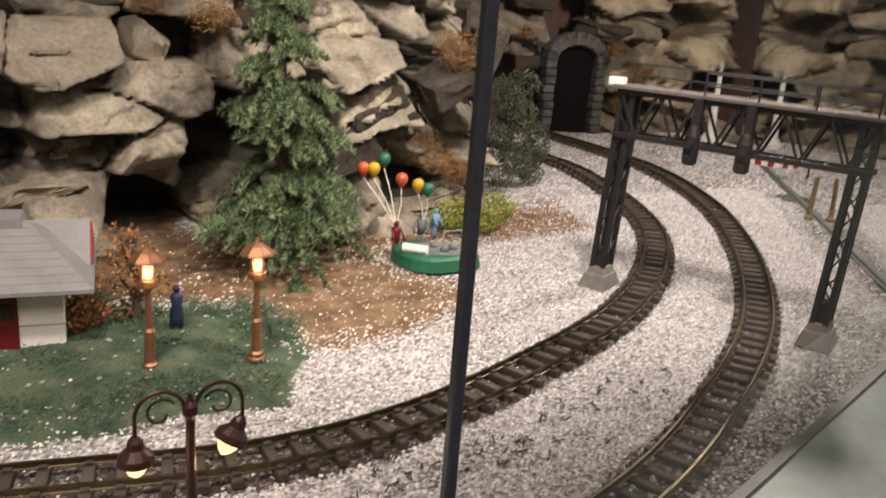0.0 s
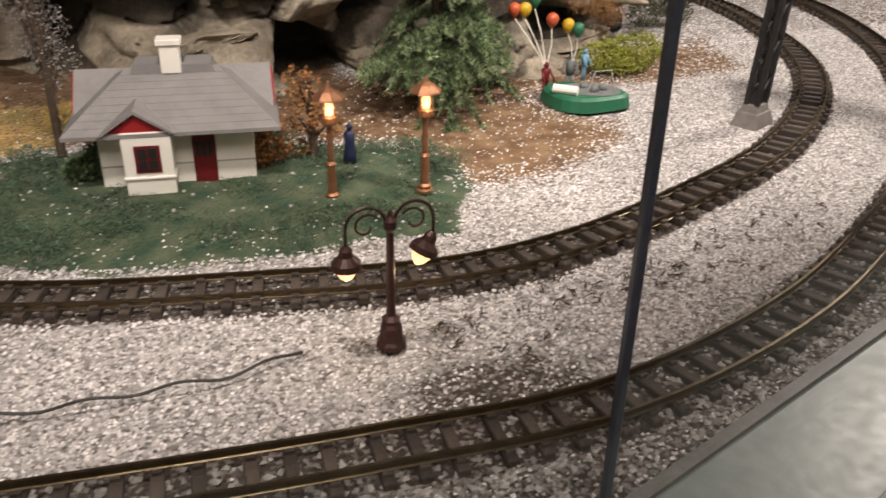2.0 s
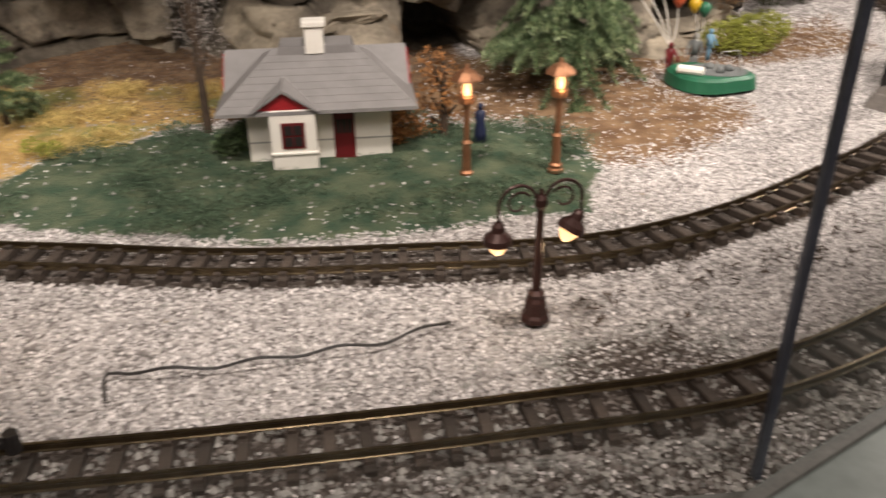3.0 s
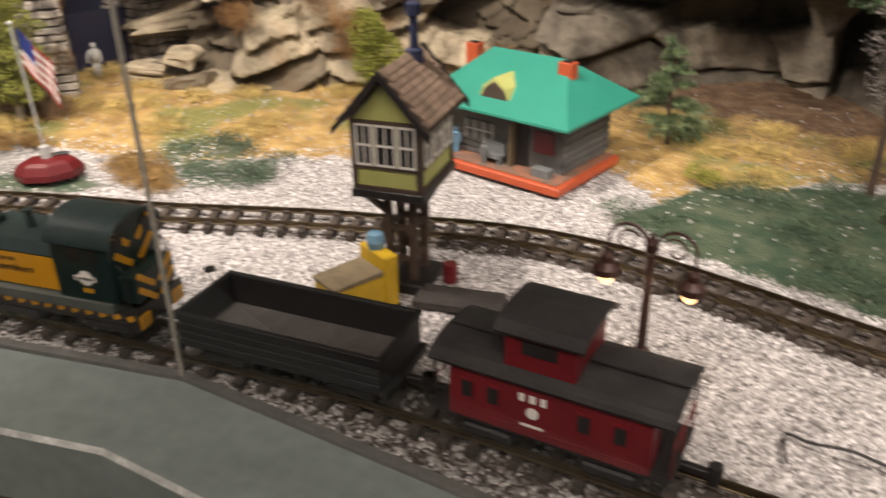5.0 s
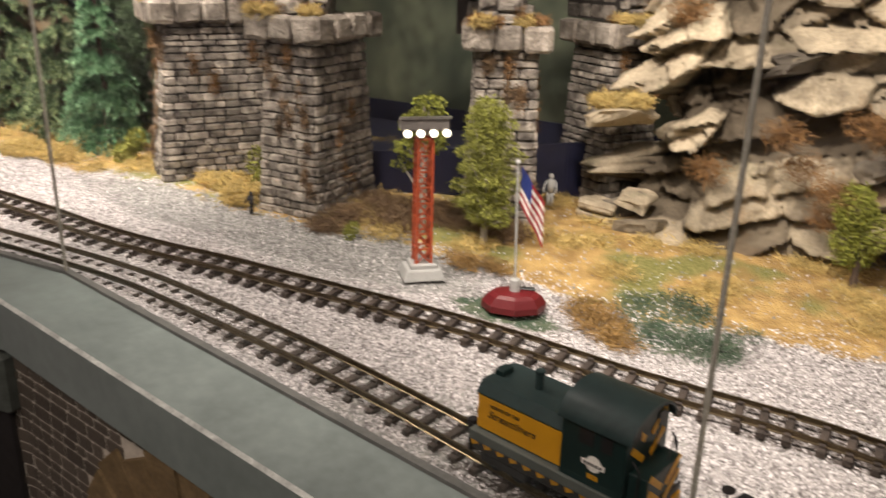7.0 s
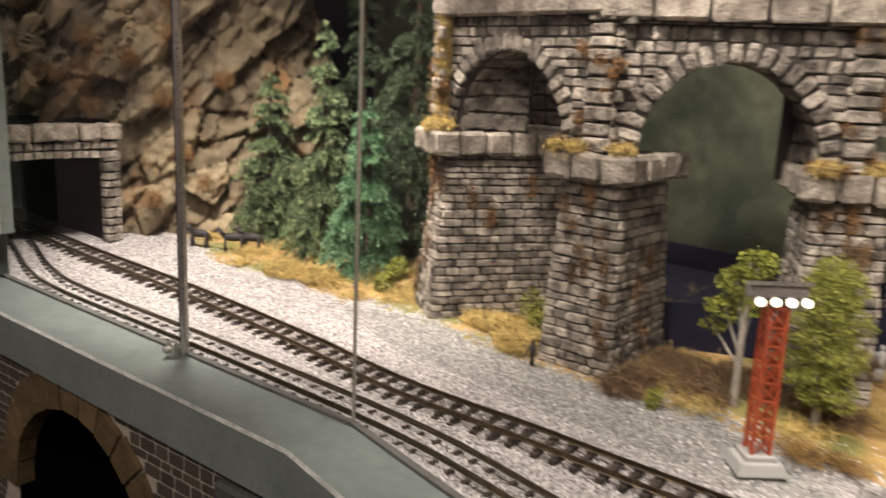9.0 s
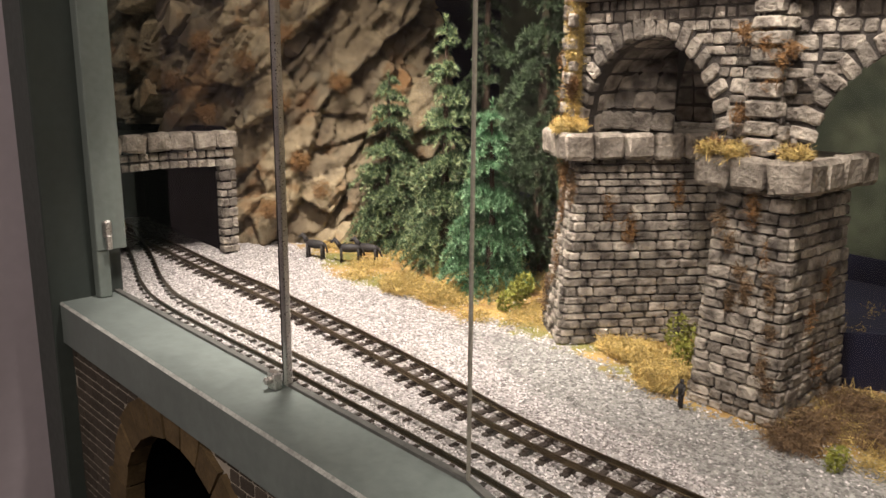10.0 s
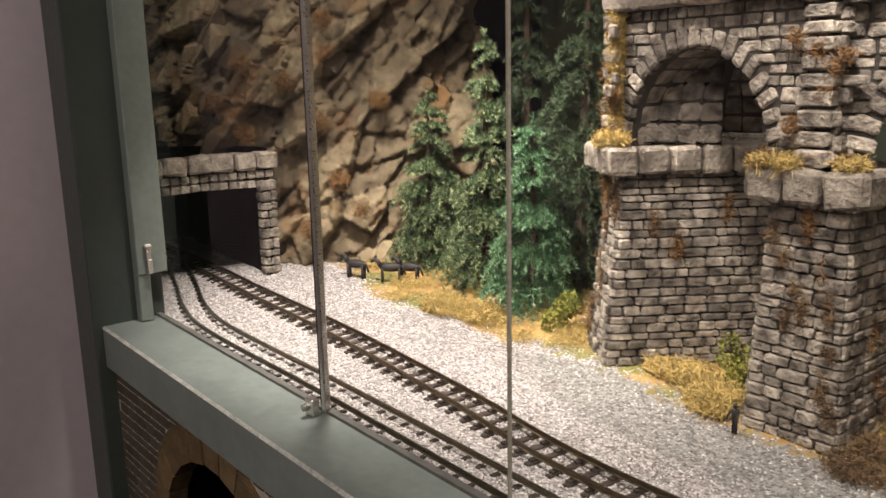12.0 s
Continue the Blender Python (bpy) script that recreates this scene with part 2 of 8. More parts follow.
CONCRETE = mat("concrete", (0.20, 0.18, 0.165), 0.85, 0.25, 50, 0.3)
LOCO_GREEN = mat("dark_green_paint", (0.008, 0.023, 0.0215), 0.42, 0.2, 30, 0.05)
LOCO_ROOF = mat("worn_green_roof", (0.024, 0.043, 0.043), 0.45, 0.25, 25, 0.08)
YELLOW = mat("loco_yellow", (0.62, 0.30, 0.012), 0.45, 0.1, 30, 0.05)
FRAME_GREY = mat("grey_green_sill", (0.085, 0.095, 0.085), 0.6, 0.25, 40, 0.1)
WAGON = mat("black_wagon", (0.014, 0.014, 0.0145), 0.6, 0.3, 60, 0.15)
WAGON_IN = mat("worn_wagon_floor", (0.095, 0.085, 0.080), 0.75, 0.3, 30, 0.15)
CABOOSE = mat("caboose_red", (0.165, 0.010, 0.016), 0.5, 0.2, 30, 0.06)
CAB_ROOF = mat("black_caboose_roof", (0.038, 0.035, 0.035), 0.65, 0.35, 40, 0.15)
STEEL = mat("bright_steel", (0.60, 0.58, 0.55), 0.3, 0.15, 60, 0.05, metal=0.9)
LEDGE = mat("sage_green_paint", (0.220, 0.256, 0.244), 0.36, 0.16, 9, 0.10, spec=0.28)
JAMB = mat("pale_sage_paint", (0.21, 0.245, 0.228), 0.45, 0.12, 12, 0.1)
POST = mat("dark_sage_paint", (0.062, 0.075, 0.069), 0.4, 0.1, 9, 0.08)
WALL_PAINT = mat("lilac_wall_paint", (0.53, 0.47, 0.515), 0.8, 0.06, 6, 0.1)
BRICK = mat("brown_brick", (0.105, 0.085, 0.068), 0.75, 0.35, 50, 0.3, spread=0.25)
MORTAR = mat("pale_mortar", (0.58, 0.52, 0.44), 0.9, 0.2, 60, 0.3)
SANDSTONE = mat("tan_arch_stone", (0.185, 0.125, 0.060), 0.8, 0.35, 30, 0.4, spread=0.2)
# near black, paints in the shade of tunnels and arches; also the roof board
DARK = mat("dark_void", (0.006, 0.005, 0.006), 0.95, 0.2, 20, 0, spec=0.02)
GREEN_TOY = mat("green_toy_base", (0.020, 0.125, 0.065), 0.45, 0.12, 40, 0.06)
BLUE = mat("blue_paint", (0.02, 0.035, 0.16), 0.5, 0.15, 40, 0.05)
NAVY = mat("navy_paint", (0.012, 0.018, 0.055), 0.6, 0.2, 40, 0.05)
PALE_BLUE = mat("pale_blue_paint", (0.16, 0.30, 0.42), 0.55, 0.15, 60, 0.05)
FIG_GREY = mat("grey_figure", (0.16, 0.17, 0.17), 0.6, 0.25, 60, 0.1)
FIG_DARK = mat("dark_figure", (0.030, 0.027, 0.027), 0.6, 0.25, 60, 0.1)
MUSTARD = mat("mustard_paint", (0.52, 0.33, 0.015), 0.5, 0.15, 40, 0.08)
GRIME = mat("grimy_tan_roof", (0.20, 0.155, 0.095), 0.8, 0.3, 40, 0.2)
GREY_PLASTIC = mat("pale_grey_plastic", (0.42, 0.42, 0.40), 0.5, 0.12, 40, 0.06)
WIRE = mat("black_wire", (0.025, 0.022, 0.02), 0.5, 0.2, 60, 0)
FLOORMAT = mat("brown_carpet", (0.045, 0.030, 0.022), 0.95, 0.3, 30, 0.3)
BACKDROP = mat("painted_forest_backdrop", (0.060, 0.075, 0.050), 0.8, 0.5, 5, 0, tint=(0.15, 0.165, 0.105), fine=5)
SKIRT = mat("deep_blue_skirt", (0.006, 0.007, 0.026), 0.6, 0.3, 6, 0)
NIGHT = mat("dark_blue_backdrop", (0.020, 0.022, 0.045), 0.85, 0.3, 4, 0)
RUSTWALL = mat("brown_painted_wall", (0.105, 0.052, 0.034), 0.8, 0.35, 5, 0.1, tint=(0.07, 0.05, 0.045))
BLUEGREY = mat("blue_grey_wall", (0.075, 0.085, 0.10), 0.7, 0.1, 5, 0.05)
WORN = mat("worn_pale_paint", (0.52, 0.53, 0.50), 0.6, 0.4, 40, 0.2)
MULLION = mat("blue_grey_metal", (0.085, 0.095, 0.125), 0.35, 0.2, 30, 0.05, metal=0.5)
GLASS = glass_mat("case_glass")
BEAD = mat("grey_glazing_bead", (0.15, 0.15, 0.14), 0.5, 0.25, 30, 0.1)
EDGE = mat("glass_edge", (0.36, 0.34, 0.29), 0.25, 0.15, 30, 0)

# ---------------- mesh helpers ----------------


def part(name, bm, material, parent=None, label="", smooth=False):
    """Links a bmesh (or a ready mesh) as one object under a thing or a part."""
    if isinstance(bm, bpy.types.Mesh):
        me = bm
    else:
        me = bpy.data.meshes.new(name)
        bm.to_mesh(me)
        bm.free()
    if not me.materials:
        me.materials.append(material)
    if smooth:
        me.shade_smooth()
    ob = new(name, me)
    if parent is not None:
        ob.parent = parent
    if label:
        ob["label"] = label
    return ob


def thing(name, x, y, z, rz=0.0, label="", category="", group="", kind="", rx=0.0, ry=0.0):
    ob = new(name)
    ob.empty_display_size = 0.02
    ob.matrix_world = pose(x, y, z, rx, ry, rz)
    return tagged(ob, label, category, group, kind)


def raw(name, verts, faces, material):
    me = bpy.data.meshes.new(name)
    me.from_pydata([tuple(v) for v in verts], [], [tuple(f) for f in faces])
    me.materials.append(material)
    me.update()
    return me


def box(bm, cx, cy, cz, sx, sy, sz, bevel=0.0, m=None, taper=1.0):
    """A box centred at cx, cy, cz; taper: size of its top against its foot."""
    vs = []
    for k in (-0.5, 0.5):
        f = taper if k > 0 else 1.0
        for i, j in ((-0.5, -0.5), (0.5, -0.5), (0.5, 0.5), (-0.5, 0.5)):
            v = Vector((cx + i * sx * f, cy + j * sy * f, cz + k * sz))
            vs.append(bm.verts.new(m @ v if m else v))
    fs = [bm.faces.new([vs[i] for i in q]) for q in ((3, 2, 1, 0), (4, 5, 6, 7), (0, 1, 5, 4), (1, 2, 6, 5), (2, 3, 7, 6), (3, 0, 4, 7))]
    if bevel:
        es = list({e for f in fs for e in f.edges})
        bmesh.ops.bevel(bm, geom=es, offset=bevel, segments=1, affect="EDGES")
    return bm


def prism(bm, poly, y0, y1, m=None):
    """Extrudes a polygon given in x, z from y0 to y1."""
    a = [bm.verts.new((m @ Vector((x, y0, z))) if m else (x, y0, z)) for x, z in poly]
    b = [bm.verts.new((m @ Vector((x, y1, z))) if m else (x, y1, z)) for x, z in poly]
    n = len(poly)
    bm.faces.new(a)
    bm.faces.new(b[::-1])
    for i in range(n):
        bm.faces.new((a[i], b[i], b[(i + 1) % n], a[(i + 1) % n]))
    bmesh.ops.recalc_face_normals(bm, faces=bm.faces)
    return bm


def lathe(bm, profile, sides=16, m=None):
    """Turns a profile of (radius, z) round the z axis."""
    rings = []
    for r, z in profile:
        ring = []
        for i in range(sides):
            a = 2 * math.pi * i / sides
            v = Vector((r * math.cos(a), r * math.sin(a), z))
            ring.append(bm.verts.new(m @ v if m else v))
        rings.append(ring)
    for p, q in zip(rings, rings[1:]):
        for i in range(sides):
            bm.faces.new((p[i], p[(i + 1) % sides], q[(i + 1) % sides], q[i]))
    bm.faces.new(rings[0][::-1])
    bm.faces.new(rings[-1])
    return bm


def tube(bm, pts, r, sides=6, r2=None):
    """A round rod along a line of points."""
    pts = [Vector(p) for p in pts]
    rings = []
    for i, p in enumerate(pts):
        d = (pts[min(i + 1, len(pts) - 1)] - pts[max(i - 1, 0)]).normalized()
        u = d.orthogonal().normalized() if i == 0 else (u0 - d * u0.dot(d)).normalized()
        u0 = u
        w = d.cross(u)
        rad = r if r2 is None else r + (r2 - r) * i / (len(pts) - 1)
        rings.append([bm.verts.new(p + rad * (math.cos(a) * u + math.sin(a) * w)) for a in (2 * math.pi * k / sides for k in range(sides))])
    for p, q in zip(rings, rings[1:]):
        for i in range(sides):
            bm.faces.new((p[i], p[(i + 1) % sides], q[(i + 1) % sides], q[i]))
    bm.faces.new(rings[0][::-1])
    bm.faces.new(rings[-1])
    return bm


def blob(bm, cx, cy, cz, rx, ry, rz, rough=0.0, sub=2, m=None, seed=0):
    """A rounded lump, uneven by rough."""
    t = Matrix.Translation((cx, cy, cz)) @ Matrix.Diagonal((rx, ry, rz, 1))
    r = bmesh.ops.create_icosphere(bm, subdivisions=sub, radius=1.0)
    for v in r["verts"]:
        k = 1 + rough * noise.noise(v.co * 1.7 + Vector((seed * 3.1, seed * 1.7, seed)))
        v.co = t @ (v.co * k)
        if m:
            v.co = m @ v.co
    return bm


def B():
    return bmesh.new()


def words(name, text, size, material, parent, m, depth=0.0004):
    """Lettering with the built-in font, as a mesh."""
    cu = bpy.data.curves.new(name, "FONT")
    cu.body, cu.size, cu.extrude, cu.align_x, cu.align_y = text, size, depth, "CENTER", "CENTER"
    tmp = new(name + "_curve", cu)
    me = bpy.data.meshes.new_from_object(tmp.evaluated_get(bpy.context.evaluated_depsgraph_get()))
    bpy.data.objects.remove(tmp)
    bpy.data.curves.remove(cu)
    me.materials.clear()
    me.materials.append(material)
    ob = new(name, me)
    ob.parent = parent
    ob.matrix_local = m
    return ob


def level(x):
    """Height of the layout's ground at x: it climbs gently towards the tunnel."""
    return float(np.interp(-x, [0.6, 1.5, 2.9, 9.0], [1.0, 1.05, 1.075, 1.075]))


FRONT = [(-3.4, -0.13), (-2.62, 0.18), (-1.62, 0.602), (-0.62, 0.79), (0.432, 0.660), (1.55, 1.075), (2.75, 2.65)]


def front(x):
    return float(np.interp(x, [p[0] for p in FRONT], [p[1] for p in FRONT]))


def spline(points, step=0.01):
    """Evenly spaced points along a smooth line through the given ones."""
    p = np.array([points[0]] + list(points) + [points[-1]], float)
    out = []
    for i in range(1, len(p) - 2):
        for t in np.linspace(0, 1, 24, endpoint=False):
            a, b, c, d = p[i - 1], p[i], p[i + 1], p[i + 2]
            out.append(0.5 * (2 * b + (c - a) * t + (2 * a - 5 * b + 4 * c - d) * t * t + (3 * b - a - 3 * c + d) * t ** 3))
    out.append(p[-1])
    out = np.array(out)
    s = np.concatenate([[0], np.cumsum(np.linalg.norm(np.diff(out, axis=0), axis=1))])
    ss = np.arange(0, s[-1], step)
    return np.stack([np.interp(ss, s, out[:, k]) for k in range(out.shape[1])], 1)


INNER = spline([(-3.45, 0.12), (-3.05, 0.272), (-2.72, 0.388), (-2.36, 0.523), (-1.98, 0.645), (-1.70, 0.723), (-1.40, 0.855), (-1.10, 0.994), (-0.88, 1.070), (-0.66, 1.16), (-0.46, 1.210), (-0.30, 1.212), (-0.14, 1.170), (0.05, 1.110), (0.25, 1.072), (0.45, 1.045), (0.63, 1.072), (0.83, 1.150), (1.05, 1.262), (1.25, 1.415), (1.42, 1.60), (1.54, 1.80), (1.64, 2.06), (1.70, 2.33), (1.68, 2.62), (1.60, 2.90)])
OUTER = spline([(-3.25, 0.20), (-2.87, 0.242), (-2.62, 0.262), (-2.43, 0.308), (-2.06, 0.465), (-1.77, 0.583), (-1.57, 0.658), (-1.36, 0.717), (-1.05, 0.785), (-0.67, 0.832), (-0.35, 0.838), (0.03, 0.803), (0.30, 0.785), (0.52, 0.786), (0.76, 0.858), (0.98, 0.975), (1.22, 1.14), (1.45, 1.36), (1.66, 1.62), (1.82, 1.88), (1.95, 2.2), (1.99, 2.5), (1.98, 2.9)])

# ---------------- the display case ----------------


def ledge_line(off):
    """The front line of the case moved outwards by off."""
    out = []
    n = len(FRONT)
    for i, (x, y) in enumerate(FRONT):
        a, b = FRONT[max(i - 1, 0)], FRONT[min(i + 1, n - 1)]
        d = Vector((b[0] - a[0], b[1] - a[1])).normalized()
        out.append((x + d.y * off, y - d.x * off))
    return out


def strip(name, section, material, parent=None):
    """Sweeps a section of (offset, height) along the front of the case."""
    bm = B()
    rows = []
    for off, dz in section:
        rows.append([bm.verts.new((x, y, level(x) + dz)) for x, y in ledge_line(off)])
    k = len(rows)
    for a in range(k):
        r, q = rows[a], rows[(a + 1) % k]
        for i in range(len(r) - 1):
            bm.faces.new((r[i], r[i + 1], q[i + 1], q[i]))
    for e in (0, -1):
        bm.faces.new([r[e] for r in rows])
    bmesh.ops.recalc_face_normals(bm, faces=bm.faces)
    return part(name, bm, material, parent)


ledge = strip("display_ledge", [(-0.012, 0.0), (0.112, 0.0), (0.116, -0.004), (0.116, -0.086), (0.110, -0.09), (-0.012, -0.09)], LEDGE)
tagged(ledge, "sage green painted wooden ledge along the case front", "ledge", kind="structure")
bead = strip("trim", [(-0.008, 0.0005), (0.003, 0.0005), (0.003, 0.0055), (-0.008, 0.0055)], BEAD)
tagged(bead, "thin glazing bead along the foot of the glass", "trim", kind="structure")

worn = strip("trim", [(0.1125, 0.0002), (0.1168, -0.0042), (0.1172, -0.0038), (0.1130, 0.0008)], WORN)
tagged(worn, "pale worn front edge of the ledge", "trim", kind="structure")

# glass sheets with their bare edges
for (ax, ay), (bx, by) in zip(FRONT[1:], FRONT[2:]):
    bm = B()
    d = Vector((bx - ax, by - ay, 0)).normalized()
    vs = [bm.verts.new(p) for p in ((ax, ay, level(ax) + 0.01), (bx, by, level(bx) + 0.01), (bx, by, 2.3), (ax, ay, 2.3))]
    bm.faces.new(vs)
    ob = part("glass_pane", bm, GLASS)
    ob.visible_shadow = False
    tagged(ob, "clear glass sheet of the display case", "glass pane", kind="structure")
for nm, x, y, r, m_, z0 in (("glass_joint", -0.62, 0.79, 0.0020, EDGE, 0.0), ("glass_joint", -1.62, 0.602, 0.0022, EDGE, 0.0), ("metal_mullion", 0.447, 0.684, 0.0036, MULLION, 0.0), ("metal_mullion", -1.990, 0.447, 0.0055, STEEL, 0.0)):
    bm = B()
    h = 2.3 - level(x) - z0
    box(bm, 0, 0, h / 2, 2 * r, 2 * r, h, r * 0.3)
    ob = part(nm, bm, m_)
    if m_ is STEEL:
        part("black_seal", box(B(), -0.0082, 0.0005, h / 2, 0.005, 0.008, h), BLACK, ob, "black rubber seal")
    ob.location = (x, y, level(x) + z0)
    ob.rotation_euler[2] = math.atan2(0.42, 1) if x < -1 else 0
    tagged(ob, "bare edge where two glass sheets meet" if m_ is EDGE else "slim upright metal bar between two glass sheets", "mullion", kind="structure")

# lock on the ledge, and the catch on the post
lock = thing("glass_lock", -1.985, 0.425, level(-1.98), 23, "small chrome sliding-door lock on the ledge", "lock")
part("lock_body", box(B(), 0, 0, 0.014, 0.022, 0.014, 0.028, 0.002), STEEL, lock)
part("key_barrel", lathe(B(), [(0.006, 0), (0.006, 0.010), (0.004, 0.012)], 12, pose(0, -0.006, 0.016, 90)), STEEL, lock)

# green end post, wall beside it, base, floor, roof
post = thing("case_post", -2.60, 0.125, 0, 22.5, "sage green painted end post of the display case", "post", kind="structure")
part("post_board", box(B(), -0.055, 0.0, 1.15, 0.15, 0.15, 2.3, 0.003), POST, post)
part("post_jamb", box(B(), 0.038, 0.045, 1.735, 0.032, 0.062, 1.13, 0.002), JAMB, post)
part("post_jamb", box(B(), 0.036, 0.027, 1.12, 0.028, 0.026, 0.10, 0.002), JAMB, post)
catch = thing("glass_catch", -2.575, 0.175, 1.215, 22.5, "small steel catch on the green post", "catch")
part("catch_body", box(B(), 0.01, 0, 0, 0.022, 0.018, 0.036, 0.004), STEEL, catch)
part("catch_tongue", box(B(), 0.02, 0.0, -0.028, 0.008, 0.012, 0.03, 0.002), STEEL, catch)
side = thing("wall_west", -2.66, 0.03, 0, 22.5, "plain lilac painted wall beside the case", "wall", kind="structure")
part("wall_face", box(B(), -0.06, -1.2, 1.5, 0.12, 2.4, 3.0), WALL_PAINT, side)
bm = B()
box(bm, -0.3, -0.5, -0.02, 9, 9, 0.04)
tagged(part("floor", bm, FLOORMAT), "dark brown carpeted hall floor", "floor", kind="structure")
bm = B()
deck = [bm.verts.new((x, y, 2.33)) for x, y in list(FRONT) + [(3.4, 4.0), (-3.8, 4.0)]]
roof = bmesh.ops.extrude_face_region(bm, geom=[bm.faces.new(deck)])
bmesh.ops.translate(bm, vec=(0, 0, 0.06), verts=[v for v in roof["geom"] if isinstance(v, bmesh.types.BMVert)])
bmesh.ops.recalc_face_normals(bm, faces=bm.faces)
tagged(part("ceiling", bm, DARK), "dark roof board of the display case", "ceiling", kind="structure")
for nm, cx, cy, sx, sy, m_ in (("wall_north", -0.2, 3.35, 7.2, 0.1, NIGHT), ("wall_far_west", -3.65, 1.7, 0.1, 3.4, NIGHT), ("wall_east", 3.05, 2.9, 0.1, 1.0, RUSTWALL)):
    bm = B()
    box(bm, cx, cy, 1.6, sx, sy, 1.5)
    tagged(part(nm, bm, m_), "dark back wall of the display case", "wall", kind="structure")
# end wall beyond the glass on the right: sage below, blue-grey above
endw = thing("wall_end", 1.78, 0.92, 0, math.degrees(math.atan2(1.605, 1.2)), "painted end wall beside the case, sage below blue-grey", "wall", kind="structure")
part("dado", box(B(), 0.9, -0.03, 0.62, 2.2, 0.06, 1.24), LEDGE, endw)
part("upper_wall", box(B(), 0.9, -0.036, 1.77, 2.2, 0.06, 1.06), BLUEGREY, endw)
# brown wall panel behind the right-hand rocks
bm = B()
box(bm, 2.50, 3.26, 1.6, 1.20, 0.06, 1.4)
tagged(part("wall_panel", bm, RUSTWALL), "brown painted wall panel behind the rocks", "wall", kind="structure")

# ---------------- ground ----------------


def inside(x, y, poly):
    c = False
    n = len(poly)
    for i in range(n):
        (x1, y1), (x2, y2) = poly[i], poly[(i + 1) % n]
        if (y1 > y) != (y2 > y) and x < (x2 - x1) * (y - y1) / (y2 - y1) + x1:
            c = not c
    return c


TURF_AREA = [(-0.33, 1.33), (-0.12, 1.25), (0.08, 1.185), (0.26, 1.16), (0.36, 1.165), (0.50, 1.165), (0.56, 1.28), (0.57, 1.40), (0.48, 1.50), (0.36, 1.52), (0.1, 1.60), (-0.2, 1.52)]
TURF_SPOT = [(-1.087, 1.305), (-1.05, 1.235), (-0.968, 1.166), (-0.89, 1.166), (-0.81, 1.25), (-0.82, 1.32), (-0.93, 1.36), (-0.99, 1.41)]
TURF_CORNER = [(-1.225, 1.05), (-1.13, 1.03), (-1.05, 1.08), (-1.03, 1.13), (-1.19, 1.13)]
DIRT_AREA = [(0.56, 1.30), (0.64, 1.31), (0.74, 1.30), (0.87, 1.40), (0.93, 1.50), (0.84, 1.55), (0.85, 1.68), (1.05, 1.68), (1.20, 1.70), (1.36, 1.72), (1.44, 2.0), (1.1, 1.95), (0.8, 1.9), (0.3, 1.85), (0.35, 1.56), (0.52, 1.46)]
STRAW_AREA = [(-2.95, 0.62), (-2.60, 0.68), (-2.30, 0.80), (-2.05, 0.93), (-1.72, 1.01), (-1.45, 1.14), (-1.25, 1.19), (-1.02, 1.24), (-0.80, 1.38), (-0.62, 1.50), (-0.38, 1.52), (-0.26, 1.42), (-0.2, 1.50), (0.0, 1.62), (0.1, 1.85), (-1.0, 1.95), (-1.6, 1.8), (-2.9, 1.3)]
DIRT_BACK = [(-0.62, 1.78), (-0.25, 1.64), (0.02, 1.62), (0.12, 1.60), (0.35, 1.55), (0.52, 1.80), (0.52, 2.3), (-0.62, 2.3)]
GREY_AREA = [(-2.2, 0.80), (-1.9, 0.80), (-1.55, 0.90), (-1.28, 1.0), (-1.2, 1.1), (-1.3, 1.22), (-1.7, 1.10), (-2.0, 0.95)]
HOUSE_SPOT = [(-0.72, 1.40), (-0.40, 1.26), (-0.25, 1.42), (-0.45, 1.6)]


def inside_np(X, Y, poly):
    c = np.zeros(X.shape, bool)
    n = len(poly)
    for i in range(n):
        (x1, y1), (x2, y2) = poly[i], poly[(i + 1) % n]
        hit = (y1 > Y) != (y2 > Y)
        c ^= hit & (X < (x2 - x1) * (Y - y1) / (y2 - y1 + 1e-12) + x1)
    return c


def edge_np(X, Y, poly):
    """Distance to a polygon's edge, positive inside."""
    best = np.full(X.shape, 9.0)
    n = len(poly)
    for i in range(n):
        (ax, ay), (bx, by) = poly[i], poly[(i + 1) % n]
        t = np.clip(((X - ax) * (bx - ax) + (Y - ay) * (by - ay)) / ((bx - ax) ** 2 + (by - ay) ** 2), 0, 1)
        best = np.minimum(best, np.hypot(X - ax - t * (bx - ax), Y - ay - t * (by - ay)))
    return np.where(inside_np(X, Y, poly), best, -best)


TRACKPTS = np.concatenate([INNER, OUTER])[::2]


def track_np(X, Y):
    out = np.empty(X.shape)
    for s in range(0, len(X), 4000):
        d = (X[s:s + 4000, None] - TRACKPTS[None, :, 0]) ** 2 + (Y[s:s + 4000, None] - TRACKPTS[None, :, 1]) ** 2
        out[s:s + 4000] = np.sqrt(d.min(1))
    return out


def level_np(X):
    return np.interp(-X, [0.6, 1.5, 2.9, 9.0], [1.0, 1.05, 1.075, 1.075])


def ground_np(X, Y):
    f = np.clip((track_np(X, Y) - 0.04) / 0.06, 0, 1)
    rough = np.array([0.006 * noise.noise((x * 7, y * 7, 0)) + 0.0025 * noise.noise((x * 28, y * 28, 0)) for x, y in zip(X.tolist(), Y.tolist())])
    return level_np(X) + rough * (0.25 + 0.75 * f) + 0.012 * np.clip(edge_np(X, Y, TURF_AREA) / 0.10, 0, 1) - 0.004


FRONT_X, FRONT_Y = [p[0] for p in FRONT], [p[1] for p in FRONT]


